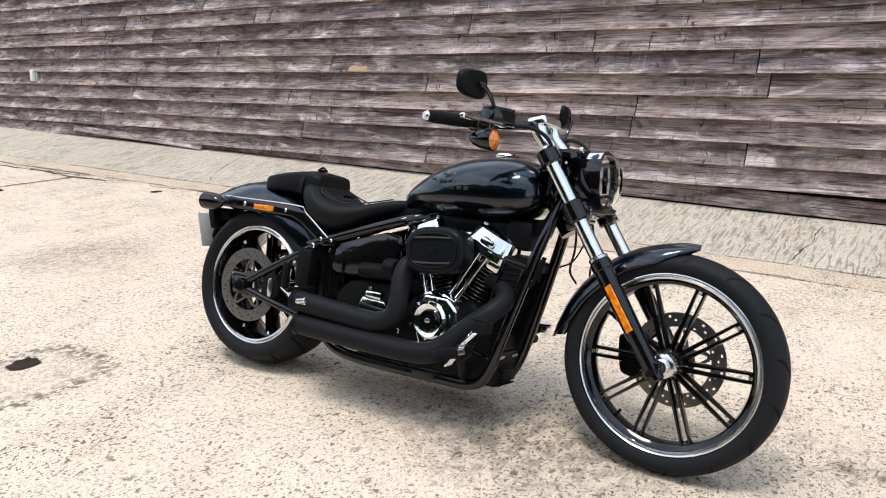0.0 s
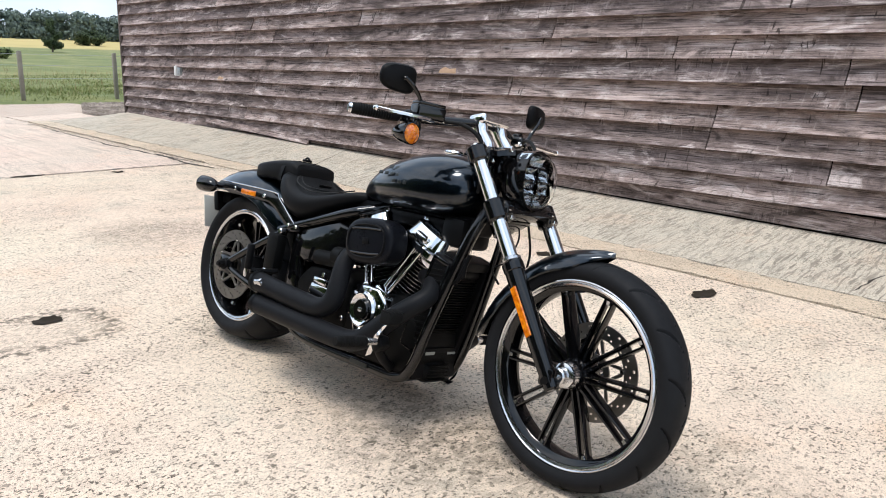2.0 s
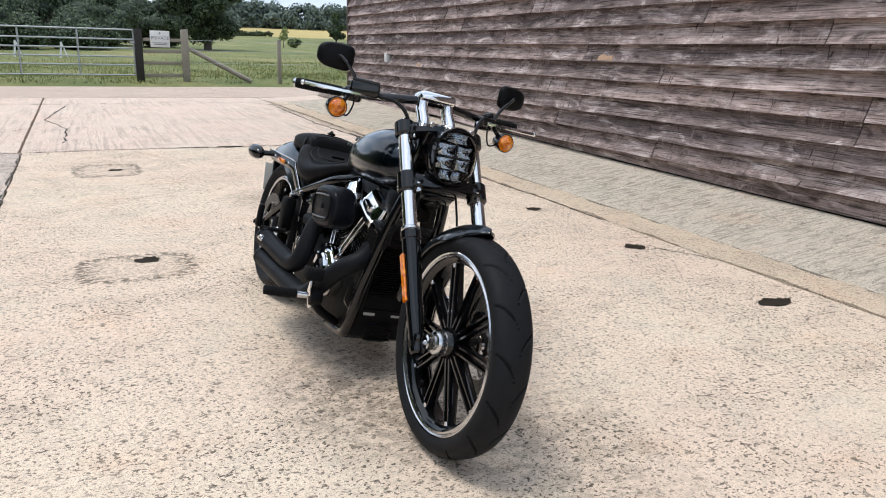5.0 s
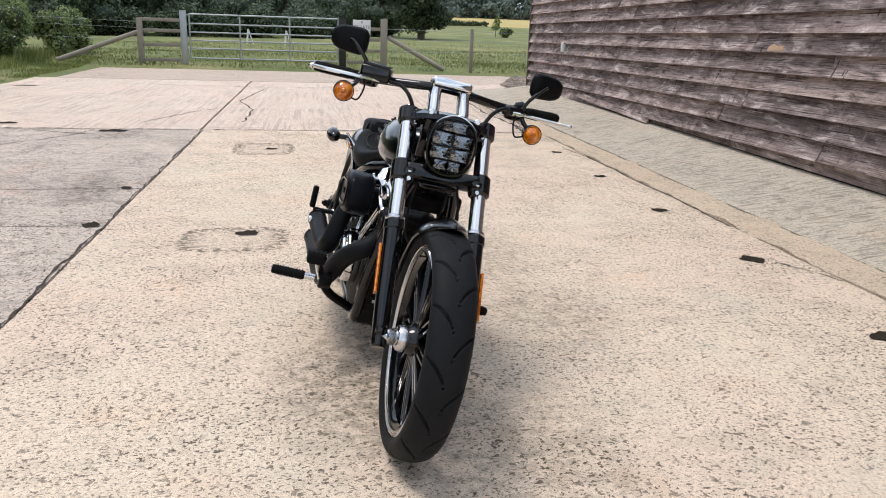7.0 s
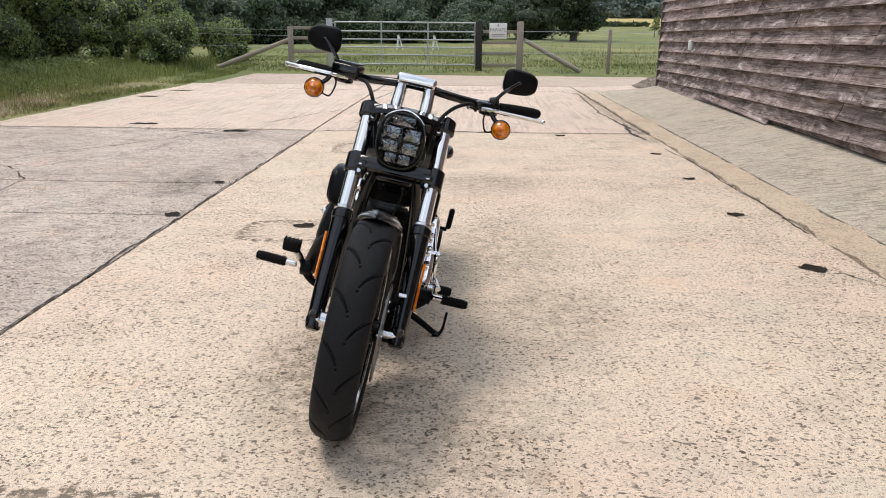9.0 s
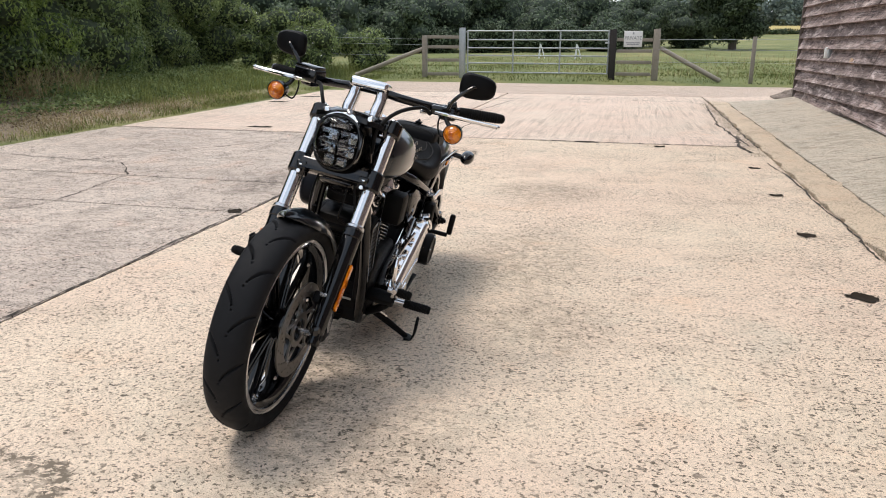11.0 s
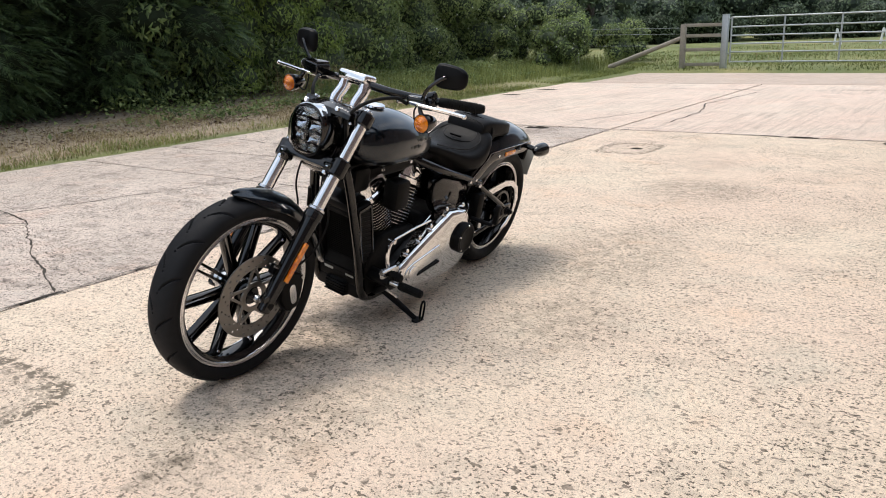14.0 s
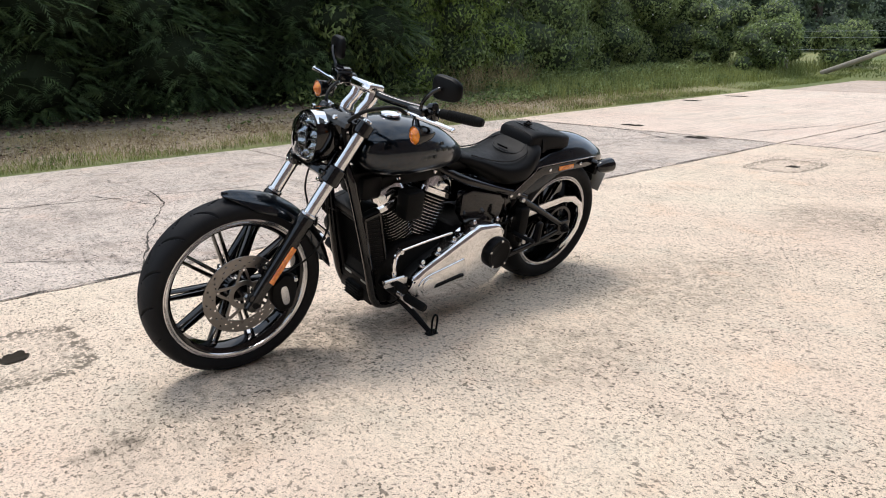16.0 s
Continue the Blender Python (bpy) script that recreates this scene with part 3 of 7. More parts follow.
for i, (hs, hd, rs, rd, depth) in enumerate(HOLES):
    if hd > 0.84 and hs > -7.4:
        owner = yard_slab
    elif hs < -7.4:
        owner = far_slab if hd < 0.8 else far_slab_b
    elif hs < -4.19:
        owner = grey_slabs[0]
    else:
        owner = grey_slabs[1] if hs < -3.14 else grey_slabs[2]
    if depth < 0.015:
        continue
    blot("hole_dirt", hs, hd, rs * 0.95, rd * 0.95, M_HOLE, owner, i + 0.5, 0.005, 0.22)
# ---- barn ----
WALL_D, BARN_L, BARN_R, ROW = 6.16, -12.65, 7.0, 0.167


def board_mesh(length, height, rnd):
    """A feather-edge board: thin at its top, thick at its foot, slightly cupped and out of true."""
    n = max(4, int(length / 0.35))
    verts, faces = [], []
    ph = rnd.uniform(0, 50)
    for i in range(n + 1):
        x = length * i / n
        w = 0.004 * noise.noise((x * 0.9, ph, 0)) + 0.003 * noise.noise((x * 3, ph, 4))
        b = 0.006 * noise.noise((x * 0.7, ph, 9))
        foot = 0.050 + 0.018 * max(0.0, noise.noise((x * 1.3, ph, 2)))
        verts += [(x, -0.024 - foot + b, w), (x, -0.012 + b, w), (x, -0.004, height), (x, -0.012 + b * 0.3, height), (x, -0.022 + b * 0.5, height * 0.62), (x, -0.030 - foot * 0.3 + b * 0.8, height * 0.30)]
    for i in range(n):
        a, c = 6 * i, 6 * i + 6
        for k in range(6):
            m = (k + 1) % 6
            faces.append((a + k, c + k, c + m, a + m))
    faces += [(0, 1, 2, 3, 4, 5), tuple(6 * n + k for k in (5, 4, 3, 2, 1, 0))]
    me = as_mesh("board", verts, faces, M_WOOD, True)
    me.set_sharp_from_angle(angle=radians(35))
    return me


def barn():
    wall = new("wall_barn", finish(join(box(((BARN_L + BARN_R) / 2, WALL_D + 0.10, 2.1), (BARN_R - BARN_L, 0.16, 4.2)),
                                        box((BARN_L + 0.08, WALL_D + 5.1, 2.1), (0.16, 9.8, 4.2)),
                                        box((BARN_R - 0.08, WALL_D + 5.1, 2.1), (0.16, 9.8, 4.2)),
                                        box(((BARN_L + BARN_R) / 2, WALL_D + 10.1, 2.1), (BARN_R - BARN_L, 0.16, 4.2))), "wall_barn", M_DARK, False))
    wall.matrix_world = YARD
    tagged(wall, "long barn wall clad in weathered grey-brown boards", "wall", kind="structure")
    roof = new("roof_barn", finish(moved(prism([(WALL_D - 0.3, 4.12), (WALL_D + 5.1, 5.4), (WALL_D + 10.5, 4.12), (WALL_D + 10.5, 4.22), (WALL_D + 5.1, 5.5), (WALL_D - 0.3, 4.22)], BARN_L - 0.3, BARN_R + 0.3), Matrix(((0, 1, 0, 0), (1, 0, 0, 0), (0, 0, 1, 0), (0, 0, 0, 1)))), "roof_barn", M_ROOF, False))
    roof.matrix_world = YARD
    tagged(roof, "low grey sheet roof of the barn", "roof", kind="structure")
    foot = new("trim_foot", finish(box((-2.7, WALL_D + 0.006, 0.197), (19.8, 0.03, 0.145), 0.004), "trim_foot", M_WOOD))
    foot.matrix_world = YARD @ Matrix.Rotation(radians(0.4), 4, "Y")
    tagged(foot, "thin grey ground board under the cladding", "trim", kind="structure")
    post = new("trim_corner", finish(box((BARN_L - 0.015, WALL_D - 0.03, 2.1), (0.03, 0.09, 4.0), 0.004), "trim_corner", M_TRIM))
    post.matrix_world = YARD
    tagged(post, "grey vertical corner board of the barn", "trim", kind="structure")
    rnd = random.Random(5)
    known = {0: (-3.94, 0.3), 1: (-5.54, -1.06), 2: (-7.94,), 3: (-1.92,), 4: (-3.93, -8.32), 5: (-5.11, -1.04), 6: (-2.3, -10.08), 7: (-3.47, -7.92), 8: (-1.46, -6.16), 9: (-10.01, -3.0)}
    for r in range(23):
        cuts = sorted(known.get(r, (rnd.uniform(-11, -7), rnd.uniform(-5, -1))))
        out = [BARN_L]
        for c in cuts + [BARN_R]:
            while c - out[-1] > 4.9:
                out.append(out[-1] + rnd.uniform(2.7, 4.3))
            if c - out[-1] > 0.5:
                out.append(c)
            elif c == BARN_R:
                out[-1] = c
        for a, b in zip(out, out[1:]):
            z = 0.295 + ROW * r
            ob = new("board", board_mesh(b - a - 0.010, ROW + 0.028, rnd))
            ob.parent = wall
            tilt = -0.0125 if r < 14 else -0.0125
            ob.matrix_basis = Matrix.Translation((a + 0.003, WALL_D - 0.001 * rnd.random(), z - (a + 1.2) * tilt)) @ Matrix.Rotation(math.atan(tilt) + rnd.gauss(0, 0.0006), 4, "Y")
    # a loose board end that hangs below the foot of the wall
    ob = new("board", board_mesh(2.6, 0.07, rnd))
    ob.parent = wall
    ob.matrix_basis = Matrix.Translation((-9.75, WALL_D - 0.055, 0.245)) @ Matrix.Rotation(0.03, 4, "Y") @ Matrix.Diagonal((1, 0.55, 1, 1))
    # fresh splits
    for s, z, ln in ((-4.75, 1.125, 0.24), (-9.3, 0.89, 0.16)):
        ob = new("fresh_split", finish(prism([(-ln / 2, -0.03), (-ln * 0.1, -0.038), (ln / 2, -0.03), (ln * 0.42, 0.022), (ln * 0.1, 0.012), (-ln * 0.2, 0.034), (-ln * 0.45, 0.005)], -0.012, 0.012, 0.002), "fresh_split", M_FRESH))
        ob.parent = wall
        ob.matrix_basis = Matrix.Translation((s, WALL_D - 0.052, z)) @ Matrix.Rotation(radians(-11), 4, "X")
    b = thing("junction_box", YARD @ Matrix.Translation((-10.58, WALL_D - 0.03, 0.96)), "small white plastic junction box on the barn wall", "junction box")
    part("body", box((-0.04, -0.02, 0), (0.08, 0.075, 0.155), 0.010), M_WHITE, b)
    part("lid", box((-0.04, -0.062, 0), (0.07, 0.012, 0.14), 0.004), M_WHITE, b)
    part("switch_box", box((0.035, -0.015, -0.008), (0.065, 0.06, 0.125), 0.008), M_GALV, b, "grey metal switch box")
    part("conduit", tube([(-0.04, -0.01, 0.07), (-0.04, -0.01, 0.11)], 0.010), M_WHITE, b)


barn()


# ---- gate and fences ----
GS = -19.15


def post_thing(name, s, d, h, w, material, label, group=""):
    z = terrain(s, d)
    p = thing(name, YARD @ Matrix.Translation((s, d, z - 0.05)), label, "post", group)
    part("post_shaft", box((0, 0, h / 2), (w, w, h), 0.012), material, p)
    part("post_top", moved(box((0, 0, 0), (w * 0.94, w * 0.94, 0.02), 0.006), pose(0, 0, h + 0.008, 6, 0, 0)), material, p)
    return p


post_thing("gate_post", GS, -2.2, 1.14, 0.13, M_FENCE, "square grey timber fence post beside the gate")
post_thing("gate_post", GS, 3.95, 1.30, 0.17, M_FENCE, "thick grey timber post at the end of the fence")
p = post_thing("gate_post", GS, 2.86, 1.29, 0.17, M_DARKPOST, "thick dark timber gate latch post")
hang = thing("gate_post", YARD @ Matrix.Translation((GS, -1.14, 0.05)), "tall galvanised steel gate hanging post", "post")
part("post_shaft", box((0, 0, 0.67), (0.15, 0.15, 1.34), 0.01), M_GALV, hang)
part("post_cap", box((0, 0, 1.347), (0.16, 0.16, 0.014), 0.004), M_GALV, hang)
for z in (0.4, 1.25):
    part("hinge", cyl((0, 0.07, z), (0, 0.16, z), 0.014), M_GALV, hang)

g = thing("field_gate", YARD @ Matrix.Translation((GS, 0, 0.12)), "galvanised steel seven-bar field gate, closed", "gate")
for z in (0.12, 0.36, 0.56, 0.76, 0.97, 1.2):
    part("rail", cyl((0, -0.98, z), (0, 2.74, z), 0.019, seg=12), M_GALV, g)
for d in (-0.99, 0.25, 1.5, 2.75):
    part("stile", cyl((0, d, 0.1), (0, d, 1.22), 0.021, seg=12), M_GALV, g)
part("latch", box((0.03, 2.72, 0.9), (0.03, 0.12, 0.05), 0.006), M_GALV, g)


def rail_fence(d0, d1, zs, label):
    f = thing("rail_fence", YARD @ Matrix.Translation((GS, 0, 0.1)), label, "fence")
    for z in zs:
        part("rail", moved(box((0, 0, 0), (0.045, abs(d1 - d0), 0.082), 0.006), pose(0.02, (d0 + d1) / 2, z, random.uniform(-0.8, 0.8), 0, 0)), M_FENCE, f)
    return f


rail_fence(-2.12, -1.23, (0.08, 0.45, 0.80, 1.06), "short grey timber rail fence beside the gate")
rail_fence(2.96, 3.85, (0.14, 0.44, 0.72, 1.0), "short grey timber rail fence carrying a sign")


def brace(a, b, label):
    q = thing("brace_post", YARD, label, "post")
    part("pole", cyl(a, b, 0.055, 0.065, 12, 0.01), M_FENCE, q)


brace((GS, -2.25, 0.85), (GS + 0.25, -4.15, 0.12), "leaning round timber brace against the fence post")
brace((GS, 4.05, 0.9), (GS + 0.2, 5.55, 0.10), "leaning round timber brace against the fence post")

sg = thing("private_sign", YARD @ Matrix.Translation((GS + 0.06, 3.36, 1.12)), "white private sign with grey lettering on the fence", "sign")
part("panel", box((0, 0, 0), (0.012, 0.46, 0.40), 0.004), M_WHITE, sg)
tc = bpy.data.curves.new("words", "FONT")
tc.body, tc.size, tc.align_x, tc.align_y, tc.extrude = "PRIVATE", 0.115, "CENTER", "CENTER", 0.001
tob = new("words", tc)
dg = bpy.context.evaluated_depsgraph_get()
tm = bpy.data.meshes.new_from_object(tob.evaluated_get(dg))
bpy.data.objects.remove(tob)
tm.materials.append(M_INK)
to = new("lettering", tm)
to.parent = sg
to.matrix_basis = Matrix.Translation((0.0085, 0, 0.02)) @ Matrix(((0, 0, 1, 0), (1, 0, 0, 0), (0, 1, 0, 0), (0, 0, 0, 1)))
for z, w in ((-0.095, 0.34), (-0.13, 0.30)):
    part("line_of_writing", box((0.008, 0, z), (0.003, w, 0.018)), M_INK, sg)
part("crest", box((0.008, 0, 0.14), (0.003, 0.04, 0.05), 0.001), M_INK, sg)

FENCE_D = [6.25, 8.42, 11.5, 14.2, 17.0, 20.0, 23.0]
for i, d in enumerate(FENCE_D):
    post_thing("fence_post", GS + 0.5 - 0.02 * d, d, 1.15, 0.09, M_FENCE, "weathered timber wire-fence post in the grass", "wire fence posts")
wf = thing("wire_fence", YARD, "thin galvanised stock wires along the field edge", "fence")
for z in (0.5, 0.8, 1.05):
    pts = [(GS + 0.5 - 0.02 * d, d, terrain(GS + 0.4, d) + z) for d in [4.0] + FENCE_D]
    part("wire", tube(pts, 0.004, 5, 1), M_GALV, wf)
wf2 = thing("wire_fence", YARD, "thin stock wires running beside the hedge from the gate", "fence")
for z in (0.55, 0.85, 1.0):
    part("wire", tube([(GS, -2.2, 0.1 + z), (GS, -5.2, 0.15 + z), (GS, -8.5, 0.2 + z)], 0.004, 5, 1), M_GALV, wf2)
for d in (-5.2, -8.5):
    post_thing("fence_post", GS, d, 1.15, 0.09, M_FENCE, "weathered timber wire-fence post in the grass", "wire fence posts")

# ---- motorcycle materials ----
def paint(name, color, flake):
    """Dark metallic paint under clear coat, with a little dust."""
    k = Mat(name, color, 0.30, 0.9, Coat_Weight=1.0, Coat_Roughness=0.03, Coat_IOR=1.5)
    v = k.coords()
    fl = k.noise(v, 900, 2)
    dust = k.noise(v, 14, 6, 0.7)
    k.color(k.mix(k.ramp(fl, (0.45, 0.0), (0.75, 0.8)), color, flake))
    k.link(k.ramp(dust, (0.35, 0.015), (0.75, 0.07)), k.b.inputs["Coat Roughness"])
    return k.m


M_TEAL = paint("midnight_teal_paint", (0.003, 0.007, 0.012), (0.010, 0.020, 0.034))
M_GLOSS = plain("gloss_black_enamel", (0.003, 0.003, 0.0035), 0.07, grain=12, wear=0.05, bump=0, Coat_Weight=0.0, Specular_IOR_Level=0.5)
M_SATIN = plain("satin_black_steel", (0.005, 0.005, 0.0055), 0.40, grain=80, wear=0.15, bump=0.03)
M_MATT = plain("matt_black_exhaust", (0.010, 0.0105, 0.012), 0.45, grain=120, wear=0.2, bump=0.05)
M_CASE = plain("black_crinkle_casting", (0.0045, 0.0045, 0.0045), 0.5, grain=300, wear=0.2, bump=0.25)
M_CHROME = plain("chrome", (0.80, 0.80, 0.81), 0.06, 1.0, grain=20, wear=0.04, bump=0)
M_BRIGHT = plain("machined_aluminium", (0.62, 0.62, 0.63), 0.2, 1.0, grain=90, wear=0.03, bump=0)
M_FORK = plain("polished_fork_tube", (0.78, 0.78, 0.78), 0.12, 1.0, grain=60, wear=0.06, bump=0)
M_DISC = plain("brushed_disc_steel", (0.25, 0.235, 0.22), 0.40, 1.0, grain=30, wear=0.08, bump=0)
M_RUBBER = plain("tyre_rubber", (0.013, 0.0135, 0.015), 0.55, grain=40, wear=0.25, bump=0.08)
M_GRIP = plain("grip_rubber", (0.007, 0.007, 0.007), 0.65, grain=200, wear=0.2, bump=0.1)
M_LEATHER = plain("black_seat_vinyl", (0.008, 0.008, 0.0085), 0.42, grain=260, wear=0.2, bump=0.2)
M_SEAM = plain("seat_piping", (0.03, 0.03, 0.03), 0.6)
M_COVER = plain("black_air_cleaner_cover", (0.007, 0.0075, 0.010), 0.27, grain=160, wear=0.2, bump=0.12, Specular_IOR_Level=0.35)
M_CABLE = plain("black_cable_sheath", (0.012, 0.012, 0.012), 0.45)
M_PLATE = plain("plate_white", (0.36, 0.36, 0.33), 0.5, grain=30)
M_RED = plain("red_lens", (0.25, 0.01, 0.01), 0.12)
M_BADGE = plain("dark_badge_metal", (0.055, 0.06, 0.06), 0.35, 0.8)


def lens_mat():
    k = Mat("amber_lens", (0.80, 0.22, 0.006), 0.08, Coat_Weight=1.0, Coat_Roughness=0.03)
    n = k.noise(k.coords(), 60.0, 3)
    k.color(k.ramp(n, (0.35, (0.95, 0.30, 0.008)), (0.65, (0.55, 0.10, 0.003))))
    k.set("Transmission Weight", 0.1)
    return k.m


M_AMBER = lens_mat()
glass = Mat("headlamp_glass", (0.98, 0.99, 0.99), 0.0, Transmission_Weight=1.0, IOR=1.12)
M_GLASS = glass.m

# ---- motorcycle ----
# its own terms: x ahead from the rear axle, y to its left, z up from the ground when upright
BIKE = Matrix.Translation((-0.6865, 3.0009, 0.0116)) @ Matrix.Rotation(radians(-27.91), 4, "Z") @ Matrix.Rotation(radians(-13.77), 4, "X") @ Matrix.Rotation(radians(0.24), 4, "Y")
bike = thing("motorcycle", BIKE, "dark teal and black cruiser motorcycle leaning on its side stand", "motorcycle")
FX, FZ, FR = 1.667, 0.3354, 0.3374
RZ, RRAD = 0.3175, 0.3195


def tyre(name, x, z, R, half, rim_r, seg, parent, label, grooves, width):
    """A tyre with a rounded section and curved tread grooves cut into it."""
    sec = []
    n = 56
    side = R - rim_r
    for i in range(n + 1):
        t = -1 + 2 * i / n
        a = t * math.pi * 0.62
        y = half * math.sin(min(math.pi / 2, max(-math.pi / 2, a * 0.92)))
        if abs(a) * 0.92 > math.pi / 2:
            f = (abs(a) * 0.92 - math.pi / 2) / (0.62 * math.pi * 0.92 - math.pi / 2)
            r = R - side * (0.62 + 0.38 * f)
            y = math.copysign(half * (1 - 0.16 * f * f), t)
        else:
            c = 1 - math.cos(a * 0.92)
            r = R - side * 0.62 * c ** 1.15
        sec.append((r, y, t))
    verts, faces = [], []
    for k in range(seg):
        ang = 2 * math.pi * k / seg
        for r, y, t in sec:
            cut = 0.0
            q = y / half
            if abs(q) < 0.97 and r > R - side * 0.66:
                for sgn in (-1, 1):
                    u = (ang / (2 * math.pi) * grooves + (0.5 if sgn > 0 else 0.0)) % 1.0
                    w = q * sgn
                    if 0.06 < w < 0.95:
                        line = 0.10 + 0.62 * ((w - 0.06) / 0.89) ** 0.6 * 0.85
                        off = abs(((u - line + 0.5) % 1.0) - 0.5) * 2 * math.pi * R / grooves
                        prof = width * (0.55 + 0.45 * math.sin(math.pi * (w - 0.06) / 0.89))
                        if off < prof:
                            cut = max(cut, 0.0075 * min(1.0, (prof - off) / (0.35 * width)))
            rr = r - cut
            verts.append((x + rr * math.cos(ang), y, z + rr * math.sin(ang)))
    w = n + 1
    for k in range(seg):
        a, b = k * w, ((k + 1) % seg) * w
        for i in range(n):
            faces.append((a + i, b + i, b + i + 1, a + i + 1))
    ob = new(name, as_mesh(name, verts, faces, M_RUBBER, True))
    ob.data.set_sharp_from_angle(angle=radians(50))
    ob.parent = parent
    ob["label"] = label
    return ob


def spoke_bar(x, z, ang, off, r0, r1, w0, w1, y0a, y0b, y1a, y1b):
    """One slim spoke, lying off to one side of its radius, tapering from hub to rim."""
    u, t = Vector((math.cos(ang), 0, math.sin(ang))), Vector((-math.sin(ang), 0, math.cos(ang)))
    c = Vector((x, 0, z))

    def rect(r, o, w, ya, yb):
        p = c + u * r + t * o
        e = 0.25
        return [p + t * (sx * w / 2) + Vector((0, y, 0)) for sx, y in
                ((-1, ya + (yb - ya) * e), (-e * 2, ya), (e * 2, ya), (1, ya + (yb - ya) * e), (1, yb - (yb - ya) * e), (e * 2, yb), (-e * 2, yb), (-1, yb - (yb - ya) * e))]
    return loft([rect(r0, off[0], w0, y0a, y0b), rect((r0 + r1) / 2, (off[0] + off[1]) / 2, (w0 + w1) / 2, (y0a + y1a) / 2, (y0b + y1b) / 2), rect(r1, off[1], w1, y1a, y1b)])


def wheel(name, x, z, R, half, rim_r, rim_half, pairs, phase, label, tyre_seg, grooves, gw, gap):
    w = part(name, lathe([(rim_r - 0.012, -rim_half * 0.92), (rim_r + 0.006, -rim_half), (rim_r + 0.012, -rim_half * 0.9), (rim_r - 0.005, -rim_half * 0.6), (rim_r - 0.02, 0), (rim_r - 0.005, rim_half * 0.6),
                          (rim_r + 0.012, rim_half * 0.9), (rim_r + 0.006, rim_half), (rim_r - 0.012, rim_half * 0.92), (rim_r - 0.028, rim_half * 0.6), (rim_r - 0.034, 0), (rim_r - 0.028, -rim_half * 0.6)], 96, (x, 0, z)), M_GLOSS, bike, label)
    for s in (-1, 1):
        y = s * rim_half
        part("rim_lip", lathe([(rim_r - 0.013, y * 0.93), (rim_r - 0.012, y + s * 0.003), (rim_r - 0.006, y + s * 0.005), (rim_r - 0.002, y + s * 0.0015), (rim_r + 0.002, y + s * 0.0045), (rim_r + 0.006, y + s * 0.003), (rim_r + 0.007, y), (rim_r - 0.004, y * 0.95)], 96, (x, 0, z)), M_BRIGHT, w, "polished machined rim lip")
    tyre("tyre", x, z, R, half, rim_r + 0.006, tyre_seg, w, "black rubber tyre with curved tread grooves", grooves, gw)
    part("hub", lathe([(0.0, -0.07), (0.030, -0.07), (0.034, -0.062), (0.042, -0.05), (0.05, -0.03), (0.05, 0.03), (0.042, 0.05), (0.034, 0.062), (0.030, 0.07), (0.0, 0.07)], 40, (x, 0, z), False), M_GLOSS, w)
    part("hub_cap", lathe([(0.0, -0.086), (0.026, -0.086), (0.036, -0.080), (0.040, -0.070), (0.040, -0.052), (0.0, -0.052)], 40, (x, 0, z), False), M_BRIGHT, w, "bright machined hub cap")
    for k in range(pairs):
        a = phase + 2 * math.pi * k / pairs
        for s in (-1, 1):
            part("spoke", spoke_bar(x, z, a, (s * gap * 0.75, s * gap), 0.040, rim_r - 0.018, 0.014, 0.0095, -0.032, 0.010, -rim_half * 0.55, rim_half * 0.02), M_GLOSS, w)
        part("spoke_foot", spoke_bar(x, z, a, (0, 0), rim_r - 0.04, rim_r - 0.016, gap * 1.2, gap * 2.6, -rim_half * 0.55, 0.0, -rim_half * 0.62, 0.02), M_BRIGHT if k % 1 == 0 else M_GLOSS, w, "machined spoke end")
    part("valve", tube([(x + (rim_r - 0.03) * math.cos(-2.2), -0.01, z + (rim_r - 0.03) * math.sin(-2.2)), (x + (rim_r - 0.055) * math.cos(-2.2), -0.02, z + (rim_r - 0.055) * math.sin(-2.2))], 0.005, 8, 1), M_SATIN, w)
    return w


front_wheel = wheel("front_wheel", FX, FZ, FR, 0.061, 0.271, 0.046, 10, radians(2), "black ten-spoke front wheel with polished lip", 800, 15, 0.0062, 0.013)
rear_wheel = wheel("rear_wheel", 0.0, RZ, RRAD, 0.121, 0.232, 0.100, 9, radians(8), "wide black rear wheel with polished lip", 700, 14, 0.007, 0.015)


